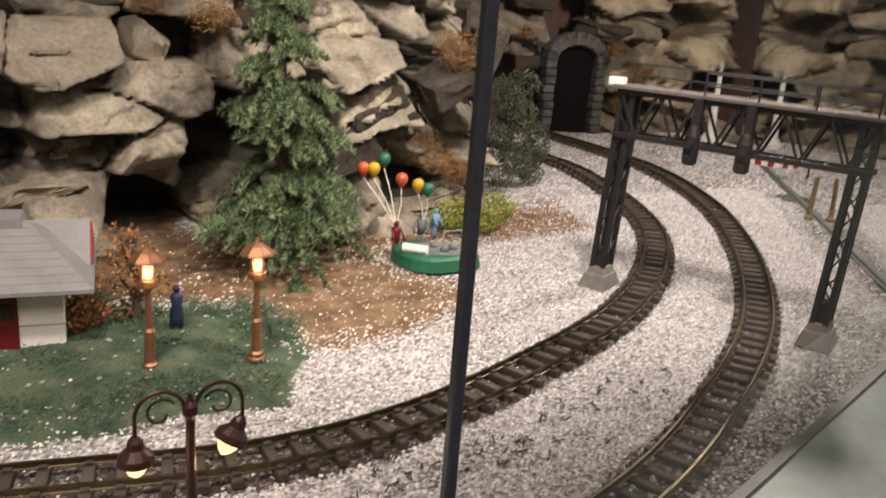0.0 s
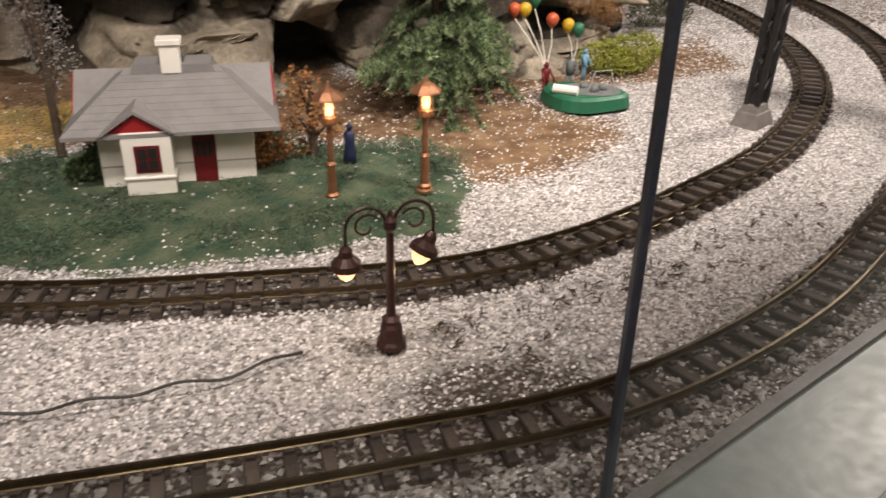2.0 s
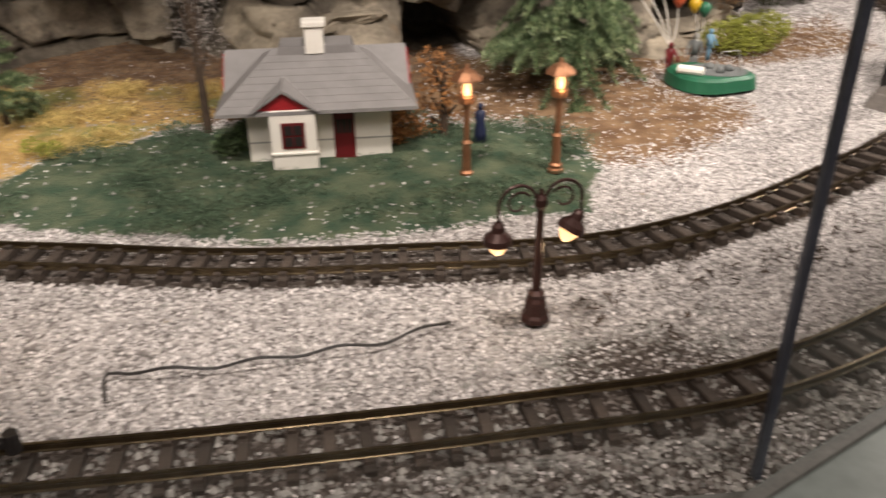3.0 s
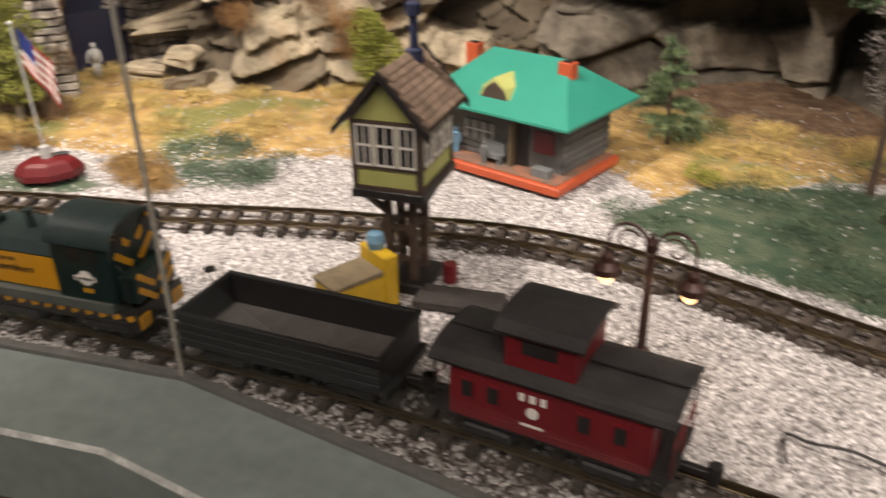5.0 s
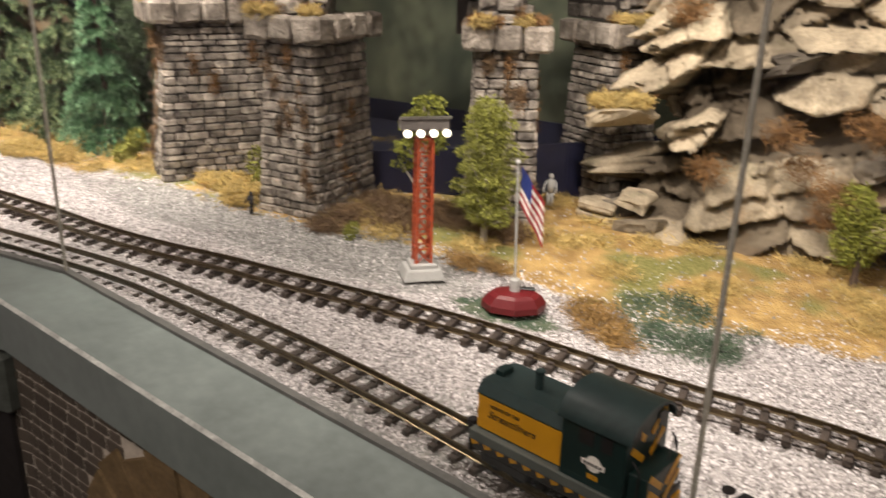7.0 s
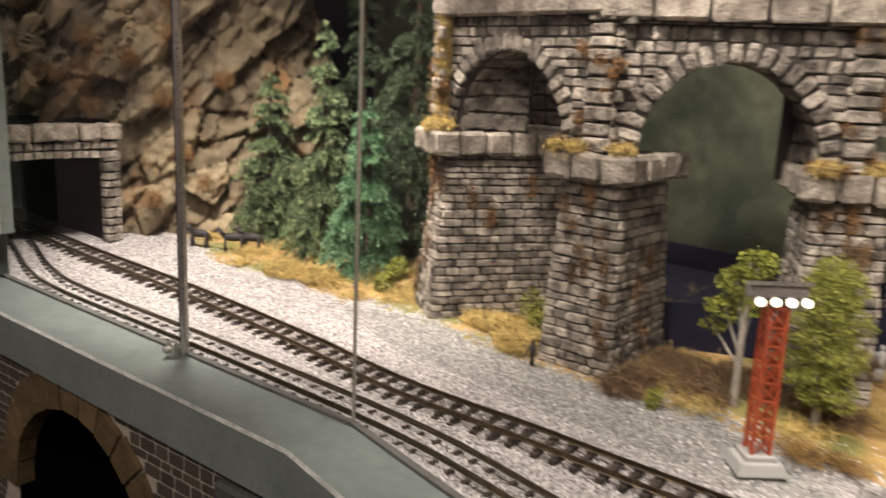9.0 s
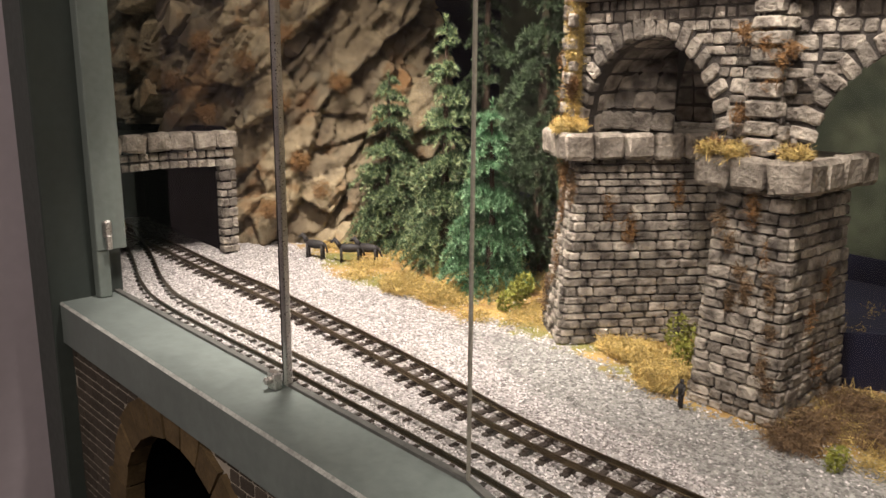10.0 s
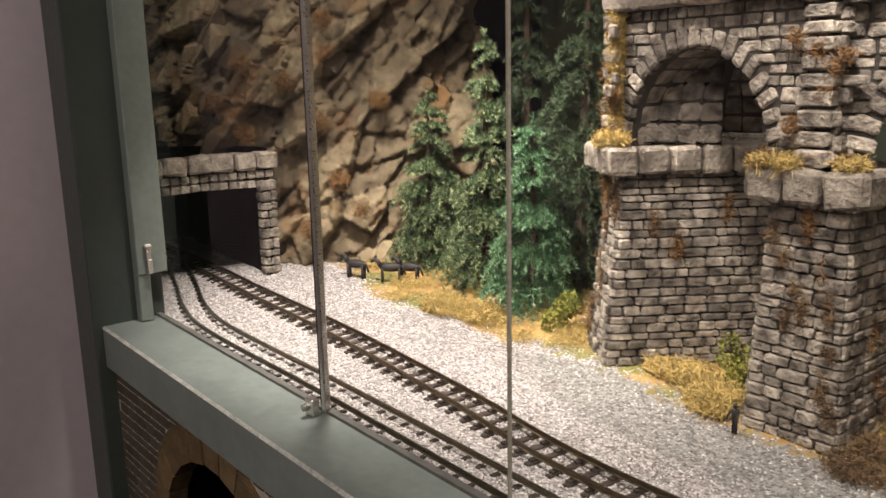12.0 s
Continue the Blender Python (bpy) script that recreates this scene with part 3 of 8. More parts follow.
def build_ground():
    nx, ny = 420, 200
    xs = np.linspace(-3.5, 2.95, nx)
    X = np.repeat(xs, ny)
    Y0 = np.interp(X, FRONT_X, FRONT_Y) - 0.004
    J = np.tile(np.arange(ny) / (ny - 1), nx) ** 1.25
    Y = Y0 + (3.3 - Y0) * J
    Zg = ground_np(X, Y)
    W = np.array([0.03 * noise.noise((x * 6, y * 6, 3.3)) + 0.015 * noise.noise((x * 25, y * 25, 1.3)) for x, y in zip(X.tolist(), Y.tolist())])

    def soft(poly, s=0.04):
        return np.clip(0.5 + (edge_np(X, Y, poly) + W) / s, 0, 1)

    turf = np.maximum(soft(TURF_AREA), np.maximum(soft(TURF_SPOT, 0.08) * 0.62, soft(TURF_CORNER) * 0.7))
    dirt = np.maximum(soft(DIRT_AREA, 0.10), soft(DIRT_BACK, 0.06))
    straw = soft(STRAW_AREA, 0.08) * (1 - soft(HOUSE_SPOT))
    far = ((X > 1.9) & (Y > 1.9)) | (X > 2.15)
    dirt = np.where(far, np.maximum(dirt, 0.45), dirt)
    grey = soft(GREY_AREA, 0.12)
    bed = np.clip((0.050 - track_np(X, Y) + W * 0.3) / 0.02, 0, 1) * np.where((X > -1.45) | (Y > 0.655 + 0.29 * (X + 1.9)), np.interp(X, [-0.8, -0.15], [0.45, 1.0]), 0.1)
    bed = np.maximum(bed, soft(DIRT_BACK, 0.10) * 0.42)
    # shade along the case front, laid into the ground colour as a dark strip
    shade_and_soot = np.clip((0.15 - (Y - Y0) + W) / 0.10, 0, 1) * np.clip((X + 1.15) / 0.3, 0, 1)
    # plus a sooty patch near the twin lamp
    shade_and_soot = np.maximum(shade_and_soot, 1.2 * np.exp(-((X - 0.43) / 0.14) ** 2 - ((Y - 0.84) / 0.075) ** 2))
    i, j = np.meshgrid(np.arange(nx - 1), np.arange(ny - 1), indexing="ij")
    a = (i * ny + j).ravel()
    faces = np.stack([a, a + ny, a + ny + 1, a + 1], 1)
    me = bpy.data.meshes.new("ground")
    me.from_pydata(np.stack([X, Y, Zg], 1).tolist(), [], faces.tolist())
    for nm, v in (("turf", turf), ("dirt", dirt), ("straw", straw), ("grey", np.maximum(grey, shade_and_soot * 0.75)), ("bed", np.maximum(bed, shade_and_soot * 0.62 * (X > -0.9)))):
        at = me.attributes.new(nm, "FLOAT", "POINT")
        at.data.foreach_set("value", v)
    me.shade_smooth()
    return me


def ground_mat():
    m = bpy.data.materials.new("layout_ground")
    m.use_nodes = True
    n, link = m.node_tree.nodes, m.node_tree.links
    b = n["Principled BSDF"]
    b.inputs["Roughness"].default_value = 0.95
    b.inputs["Specular IOR Level"].default_value = 0.15
    co = n.new("ShaderNodeTexCoord")

    def tex(scale, detail=4):
        t = n.new("ShaderNodeTexNoise")
        t.inputs["Scale"].default_value, t.inputs["Detail"].default_value = scale, detail
        link.new(co.outputs["Object"], t.inputs["Vector"])
        return t

    def ramp2(src, lo, hi, a, b_):
        r = n.new("ShaderNodeMapRange")
        r.inputs[1].default_value, r.inputs[2].default_value = lo, hi
        link.new(src, r.inputs[0])
        x = n.new("ShaderNodeMix")
        x.data_type = "RGBA"
        x.inputs[6].default_value, x.inputs[7].default_value = (*a, 1), (*b_, 1)
        link.new(r.outputs[0], x.inputs[0])
        return x.outputs[2]

    vor = n.new("ShaderNodeTexVoronoi")
    vor.inputs["Scale"].default_value = 230
    link.new(co.outputs["Object"], vor.inputs["Vector"])
    speck = n.new("ShaderNodeSeparateColor")
    link.new(vor.outputs["Color"], speck.inputs[0])
    gravel = ramp2(speck.outputs[0], 0.0, 1.0, (0.13, 0.118, 0.112), (0.56, 0.525, 0.51))
    fine, mid, big = tex(160), tex(28), tex(6)
    turf = ramp2(mid.outputs[0], 0.35, 0.65, (0.045, 0.078, 0.050), (0.110, 0.132, 0.082))
    dirt = ramp2(mid.outputs[0], 0.35, 0.65, (0.125, 0.072, 0.040), (0.24, 0.155, 0.090))
    straw_a = ramp2(mid.outputs[0], 0.35, 0.65, (0.57, 0.385, 0.15), (0.33, 0.21, 0.08))
    moss = ramp2(fine.outputs[0], 0.35, 0.65, (0.17, 0.18, 0.055), (0.30, 0.27, 0.10))
    patch = n.new("ShaderNodeMapRange")
    patch.inputs[1].default_value, patch.inputs[2].default_value = 0.52, 0.62
    link.new(big.outputs[0], patch.inputs[0])
    both = n.new("ShaderNodeMix")
    both.data_type = "RGBA"
    link.new(patch.outputs[0], both.inputs[0])
    link.new(straw_a, both.inputs[6])
    link.new(moss, both.inputs[7])
    straw = both.outputs[2]
    grey = ramp2(speck.outputs[1], 0.0, 1.0, (0.14, 0.14, 0.13), (0.46, 0.45, 0.43))

    def lay(under, over, name, wob, amount=0.35):
        at = n.new("ShaderNodeAttribute")
        at.attribute_name = name
        s = n.new("ShaderNodeMath")
        s.operation = "MULTIPLY_ADD"
        s.inputs[1].default_value, s.inputs[2].default_value = amount * 2, -amount
        link.new(wob, s.inputs[0])
        a = n.new("ShaderNodeMath")
        link.new(at.outputs["Fac"], a.inputs[0])
        link.new(s.outputs[0], a.inputs[1])
        r = n.new("ShaderNodeMapRange")
        r.inputs[1].default_value, r.inputs[2].default_value = 0.40, 0.60
        link.new(a.outputs[0], r.inputs[0])
        x = n.new("ShaderNodeMix")
        x.data_type = "RGBA"
        link.new(r.outputs[0], x.inputs[0])
        link.new(under, x.inputs[6])
        link.new(over, x.inputs[7])
        return x.outputs[2]

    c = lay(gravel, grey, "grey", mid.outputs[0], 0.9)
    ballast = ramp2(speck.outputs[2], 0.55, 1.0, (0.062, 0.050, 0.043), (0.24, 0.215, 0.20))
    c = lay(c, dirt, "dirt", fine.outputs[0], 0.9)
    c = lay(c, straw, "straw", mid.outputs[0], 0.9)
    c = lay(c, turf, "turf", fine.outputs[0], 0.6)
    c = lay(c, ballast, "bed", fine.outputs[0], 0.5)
    link.new(c, b.inputs["Base Color"])
    bp = n.new("ShaderNodeBump")
    bp.inputs["Strength"].default_value, bp.inputs["Distance"].default_value = 0.8, 0.004
    h = n.new("ShaderNodeMath")
    link.new(vor.outputs["Distance"], h.inputs[0])
    link.new(fine.outputs[0], h.inputs[1])
    link.new(h.outputs[0], bp.inputs["Height"])
    link.new(bp.outputs[0], b.inputs["Normal"])
    return m


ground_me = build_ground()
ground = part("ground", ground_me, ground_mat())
tagged(ground, "layout ground of white chips, green turf, brown dirt and straw", "ground", kind="structure")

# ---------------- tracks ----------------
GAUGE, PITCH = 0.0455, 0.0335


def frame_at(line, i):
    a, b = line[max(i - 1, 0)], line[min(i + 1, len(line) - 1)]
    d = Vector((b[0] - a[0], b[1] - a[1], 0)).normalized()
    return Vector((line[i][0], line[i][1], 0)), d


def rail_mesh(line, off):
    sec = [(-0.0028, 0.0065), (-0.0028, 0.0072), (-0.0008, 0.0080), (-0.0008, 0.0118), (-0.0015, 0.0126), (-0.0015, 0.0142), (0.0015, 0.0142), (0.0015, 0.0126), (0.0008, 0.0118), (0.0008, 0.0080), (0.0028, 0.0072), (0.0028, 0.0065)]
    vs, fs = [], []
    k = len(sec)
    idx = list(range(0, len(line), 2))
    for i in idx:
        p, d = frame_at(line, i)
        nrm = Vector((-d.y, d.x, 0))
        for u, z in sec:
            q = p + nrm * (off + u)
            vs.append((q.x, q.y, level(p.x) + z))
    for r in range(len(idx) - 1):
        for j in range(k):
            a, b = r * k + j, r * k + (j + 1) % k
            fs.append((a, b, b + k, a + k))
    return raw("rail", vs, fs, RAIL)


tie_bm = box(B(), 0, 0, 0.002, 0.0112, 0.072, 0.010, 0.0012)
tie_me = bpy.data.meshes.new("tie")
tie_bm.to_mesh(tie_me)
tie_bm.free()
tie_me.materials.append(TIE)
chair_bm = B()
for s in (-1, 1):
    box(chair_bm, 0, s * GAUGE / 2, 0.0085, 0.008, 0.013, 0.004)
chair_bm.to_mesh(tie_me_extra := bpy.data.meshes.new("tie"))
chair_bm.free()
tie_src = bmesh.new()
tie_src.from_mesh(tie_me)
tie_src.from_mesh(tie_me_extra)
tie_src.to_mesh(tie_me)
tie_src.free()

tracks = {}
for nm, line, label in (("railway_track_inner", INNER, "curved model track with brass rails on brown ties"), ("railway_track_outer", OUTER, "curved front model track with brass rails on brown ties")):
    t = thing("railway_track", 0, 0, 0, 0, label, "railway track", "tracks")
    part("rail", rail_mesh(line, GAUGE / 2), RAIL, t)
    part("rail", rail_mesh(line, -GAUGE / 2), RAIL, t)
    tracks[nm] = t

# ---------------- rocks ----------------
rng = random.Random(5)


def rock_mesh(seed, slab=False, square=0.5, rough=1.0):
    """A broken boulder with flat facets, worn edges and a shelf or two, within a cube of two units."""
    r = random.Random(seed)
    out = B()
    n = 1 if slab else r.choice((1, 1, 2))
    for k in range(n):
        bm = B()
        zc = 0.0 if n == 1 else (-0.45, 0.45)[k]
        hh = 0.95 if n == 1 else 0.60
        sx, sy = r.uniform(0.8, 1.0), r.uniform(0.8, 1.0)
        ox, oy = (0.0, 0.0) if n == 1 else (r.uniform(-0.2, 0.2), r.uniform(-0.2, 0.2))
        for i in range(17):
            v = Vector((r.gauss(0, 1), r.gauss(0, 1), r.gauss(0, 1))).normalized()
            v = Vector([math.copysign(abs(c) ** square, c) for c in v]) * r.uniform(0.72, 1.0)
            bm.verts.new((ox + sx * v.x, oy + sy * v.y, zc + hh * v.z))
        hull = bmesh.ops.convex_hull(bm, input=bm.verts)
        bmesh.ops.delete(bm, geom=[g for g in hull["geom_interior"] if isinstance(g, bmesh.types.BMVert)], context="VERTS")
        bmesh.ops.bevel(bm, geom=list(bm.edges), offset=0.04, segments=1, affect="EDGES", clamp_overlap=True)
        bmesh.ops.triangulate(bm, faces=bm.faces)
        for _ in range(2):
            bmesh.ops.subdivide_edges(bm, edges=[e for e in bm.edges if e.calc_length() > 0.26], cuts=1, use_grid_fill=True)
            bmesh.ops.triangulate(bm, faces=bm.faces)
        bm.normal_update()
        for v in bm.verts:
            p = v.co
            strata = noise.noise(Vector((p.x * 0.8, p.y * 0.8, p.z * 3.4 + seed)))
            v.co = p + v.normal * rough * (0.12 * noise.noise(p * 1.7 + Vector((seed, k, 0))) + 0.10 * strata + 0.05 * noise.noise(p * 6 + Vector((k, seed, 0))))
        tmp = bpy.data.meshes.new("plate")
        bm.to_mesh(tmp)
        bm.free()
        out.from_mesh(tmp)
        bpy.data.meshes.remove(tmp)
    for f in out.faces:
        f.smooth = True
    me = bpy.data.meshes.new("rock")
    out.to_mesh(me)
    out.free()
    me.set_sharp_from_angle(angle=radians(24))
    return me


ROCKS = {}
for m_, nm in ((ROCK, "g"), (ROCK_CREAM, "c"), (ROCK_TAN, "t"), (ROCK_DARK, "d")):
    ROCKS[nm] = []
    for s in range(14):
        me = rock_mesh(s * 7 + 3, nm == "t", 0.30 if nm == "t" else 0.38, 0.65 if nm == "t" else 0.85)
        me.materials.append(m_)
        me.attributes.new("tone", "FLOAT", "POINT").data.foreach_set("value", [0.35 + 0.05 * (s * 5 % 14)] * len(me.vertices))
        ROCKS[nm].append(me)


def rock(kind, x, y, z, sx, sy, sz, rz, parent, rx=0.0, ry=0.0):
    ob = new("rock", rng.choice(ROCKS[kind]))
    ob.parent = parent
    ob.matrix_local = pose(x, y, z, rx, ry, rz) @ Matrix.Diagonal((sx, sy, sz, 1))
    return ob


def chance(i, j, k):
    """A fixed random number in 0..1 for each cell of a grid."""
    h = np.sin(i * 127.1 + j * 311.7 + k * 74.7) * 43758.5453
    return h - np.floor(h)


def wave(X, Y, k):
    """Smooth noise in 0..1 over a plane."""
    i, j = np.floor(X), np.floor(Y)
    u, v = X - i, Y - j
    u, v = u * u * (3 - 2 * u), v * v * (3 - 2 * v)
    a = chance(i, j, k) * (1 - u) + chance(i + 1, j, k) * u
    b = chance(i, j + 1, k) * (1 - u) + chance(i + 1, j + 1, k) * u
    return a * (1 - v) + b * v


def slabs(S, H, tilt, la, lb, k, warp=0.05, voids=0.45):
    """Jut of overlapping rock slabs, la long and lb thick, dipping by tilt: each has its own stand, slope and a crack round it."""
    S, H = S + warp * (wave(S * 9, H * 9, k + 5) - 0.5), H + warp * (wave(S * 8, H * 8, k + 6) - 0.5)
    c, sn = math.cos(radians(tilt)), math.sin(radians(tilt))
    a, b = (S * c + H * sn) / la, (H * c - S * sn) / lb
    i0, j0 = np.floor(a), np.floor(b)
    f1, f2, jut, tone = np.full(S.shape, 9.0), np.full(S.shape, 9.0), np.zeros(S.shape), np.zeros(S.shape)
    for di in (-1, 0, 1):
        for dj in (-1, 0, 1):
            i, j = i0 + di, j0 + dj
            da, db = a - i - 0.1 - 0.8 * chance(i, j, k), b - j - 0.15 - 0.7 * chance(i, j, k + 1)
            d = np.sqrt(da * da + db * db)
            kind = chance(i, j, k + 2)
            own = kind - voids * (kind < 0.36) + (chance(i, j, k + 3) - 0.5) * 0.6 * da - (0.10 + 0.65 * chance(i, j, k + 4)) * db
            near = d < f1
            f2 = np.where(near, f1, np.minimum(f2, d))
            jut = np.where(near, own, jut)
            # tone follows the stand, so recess shade goes into the colour
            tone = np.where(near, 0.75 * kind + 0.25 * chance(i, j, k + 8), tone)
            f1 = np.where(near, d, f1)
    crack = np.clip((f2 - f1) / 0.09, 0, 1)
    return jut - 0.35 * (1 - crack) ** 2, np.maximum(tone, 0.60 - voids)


def cliff(name, line, top, lean, kinds, tilt, size, label, step=0.14, row=0.075, depth=0.10, skip=None, jitter=14, pack=1.0, face=None, jut=0.10, loose=0.35, grain=0.006, seed=1, caves=(), warp=0.05, voids=0.45, split=0.18):
    """A moulded rock face of jutting slabs along a line of (x, y), leaning back, with some loose blocks set into it."""
    t = thing(name, 0, 0, 0, 0, label, "rock wall", kind="structure")
    pts = spline(line, grain)
    nz = int((top - 0.95) / grain)
    S = np.repeat(np.arange(len(pts)) * grain, nz)
    H = np.tile(np.arange(nz) * grain, len(pts))
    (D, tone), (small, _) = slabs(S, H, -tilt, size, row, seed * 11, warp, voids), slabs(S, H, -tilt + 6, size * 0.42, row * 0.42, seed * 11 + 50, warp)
    D = (1 - split) * D + split * small * wave(S * 4, H * 4, seed + 3)
    D = jut * D + 0.05 * (wave(S * 3.5, H * 3.5, seed) - 0.5) + 0.010 * (wave(S * 45, H * 60, seed + 1) - 0.5) + 0.005 * (wave(S * 110, H * 130, seed + 2) - 0.5)
    dirs = np.gradient(pts, axis=0)
    for _ in range(30):
        dirs[1:-1] = (dirs[:-2] + dirs[1:-1] + dirs[2:]) / 3
    dirs /= np.linalg.norm(dirs, axis=1)[:, None]
    back = np.repeat(np.stack([-dirs[:, 1], dirs[:, 0]], 1), nz, 0)
    for cx, cz, rx, rz, deep in caves:
        D = D - deep * np.exp(-((np.repeat(pts[:, 0], nz) - cx) / rx) ** 4 - ((H + 0.95 - cz) / rz) ** 4)
    XY = np.repeat(pts, nz, 0) + back * (lean * H + 0.045 - D)[:, None]
    Z = level_np(np.repeat(pts[:, 0], nz)) - 0.05 + H
    i, j = np.meshgrid(np.arange(len(pts) - 1), np.arange(nz - 1), indexing="ij")
    a = (i * nz + j).ravel()
    if skip:
        a = a[[not skip(XY[q, 0], XY[q, 1], Z[q]) for q in a]]
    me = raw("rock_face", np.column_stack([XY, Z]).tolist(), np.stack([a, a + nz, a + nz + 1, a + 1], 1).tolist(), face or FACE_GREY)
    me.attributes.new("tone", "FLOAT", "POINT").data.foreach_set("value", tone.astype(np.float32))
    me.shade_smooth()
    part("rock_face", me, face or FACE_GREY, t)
    total = len(pts) * grain
    z = 0.02
    while z < top - 1.0:
        s = rng.uniform(0, step)
        while s < total - 0.02:
            i = min(len(pts) - 1, int(s / grain))
            p, d = frame_at(pts, i)
            back = Vector((-d.y, d.x, 0))
            w = size * rng.uniform(0.45, 1.3)
            hgt = row * rng.uniform(0.30, 0.62)
            q = p + back * (lean * z - rng.uniform(-0.05, 0.02) + 0.02)
            zz = level(p.x) + z + rng.uniform(-0.02, 0.02)
            hollow = any(abs(q.x - c[0]) < c[2] and abs(zz - c[1]) < c[3] for c in caves)
            if rng.random() < loose and not hollow and not (skip and skip(q.x, q.y, zz)):
                kind = rng.choice(kinds)
                rock(kind, q.x, q.y, zz, w * 0.55, depth * rng.uniform(0.7, 1.1), hgt, math.degrees(math.atan2(d.y, d.x)) + rng.uniform(-22, 22), t, rng.uniform(-16, 12), tilt + rng.uniform(-jitter, jitter))
            s += w * rng.uniform(0.75, 1.15) * pack
        z += row * rng.uniform(0.75, 1.05)
    return t


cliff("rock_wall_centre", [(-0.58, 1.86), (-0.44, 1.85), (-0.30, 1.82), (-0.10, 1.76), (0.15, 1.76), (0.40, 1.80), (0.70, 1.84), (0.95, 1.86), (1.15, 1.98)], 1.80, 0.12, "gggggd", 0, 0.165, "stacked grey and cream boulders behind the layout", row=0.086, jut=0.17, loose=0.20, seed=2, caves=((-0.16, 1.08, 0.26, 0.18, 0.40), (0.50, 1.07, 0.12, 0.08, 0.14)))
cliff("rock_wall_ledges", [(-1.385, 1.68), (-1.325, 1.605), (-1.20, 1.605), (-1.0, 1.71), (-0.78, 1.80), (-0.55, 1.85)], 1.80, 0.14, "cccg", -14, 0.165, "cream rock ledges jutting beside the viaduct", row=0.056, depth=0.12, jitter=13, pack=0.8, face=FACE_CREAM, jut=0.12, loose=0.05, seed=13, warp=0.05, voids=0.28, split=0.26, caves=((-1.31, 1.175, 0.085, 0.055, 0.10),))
for x, y, z, a, b, c, tilt in ((-1.31, 1.575, 1.250, 0.085, 0.070, 0.024, -6), (-1.33, 1.575, 1.052, 0.055, 0.05, 0.022, 6), (-1.24, 1.575, 1.046, 0.07, 0.05, 0.020, -6), (-1.27, 1.60, 1.085, 0.05, 0.05, 0.024, 4)):
    rock("c", x, y, z, a, b, c, 15, bpy.data.objects["rock_wall_ledges"], 0, tilt)
for x, z, s in ((0.80, 1.165, 1.0), (0.89, 1.22, 1.15), (1.0, 1.29, 1.0), (1.09, 1.35, 0.9)):
    rock("d", x, 1.80, z, 0.085 * s, 0.07, 0.055 * s, 10, bpy.data.objects["rock_wall_centre"], 0, -31)
cliff("rock_wall_north", [(1.42, 2.96), (1.75, 3.02), (2.05, 3.0)], 1.85, 0.02, "ggd", 4, 0.24, "dark rock slabs over the far tunnel mouth", row=0.10, grain=0.010, seed=4, skip=lambda x, y, z: z < 1.27)
cliff("rock_wall_east", [(2.22, 3.02), (2.34, 2.95), (2.50, 2.91), (2.70, 2.89), (2.86, 2.92), (2.95, 3.04)], 1.85, 0.1, "ccgd", 8, 0.26, "cream rock slabs beside the far tunnel mouth", row=0.10, jut=0.15, pack=0.85, face=FACE_CREAM, grain=0.010, seed=5)
far_portal = thing("tunnel_portal", 2.13, 2.93, level(2.1) - 0.004, 0, "grey stone mouth of the far tunnel, colour darkened for shade", "tunnel portal", kind="structure")
# solid near-black box stands in for the unlit depth of the tunnel
part("tunnel_shade_block", box(B(), 0, 0.05, 0.15, 0.19, 0.08, 0.32), DARK, far_portal)
r_ = random.Random(14)
for sx in (-0.115, 0.115):
    for k in range(9):
        part("portal_stone", box(B(), sx + r_.uniform(-0.004, 0.004), 0.0, 0.016 + k * 0.030, 0.046, 0.05, 0.027, 0.004), SHADED_STONE, far_portal)
for k in range(9):
    q = math.pi * (k + 0.5) / 9
    ob = part("wedge_stone", box(B(), 0, 0, 0, 0.040, 0.05, 0.046, 0.004), SHADED_STONE, far_portal)
    ob.matrix_local = pose(0.115 * math.cos(q), 0.0, 0.275 + 0.075 * math.sin(q), 0, 90 - math.degrees(q), 0)
cliff("rock_wall_arch", [(1.05, 1.92), (1.20, 2.12), (1.34, 2.38), (1.44, 2.70), (1.5, 2.95)], 1.8, 0.08, "gdd", 10, 0.24, "dark rock shoulder beside the tracks", row=0.10, grain=0.008, seed=6)
cliff("rock_wall_west", [(-3.42, -0.08), (-3.28, 0.08), (-3.12, 0.30), (-3.00, 0.50), (-2.91, 0.68), (-2.88, 0.84), (-2.88, 0.98), (-2.92, 1.10)], 2.1, 0.10, "ttttt", -42, 0.155, "tan and rust rock slabs sloping above the tunnel", row=0.080, depth=0.060, jitter=12, pack=0.9, face=FACE_TAN, jut=0.105, loose=0.10, seed=7, warp=0.022, voids=0.12, split=0.40, skip=lambda x, y, z: z < 1.375 and y < 0.47)

# ---------------- curved stone viaduct ----------------


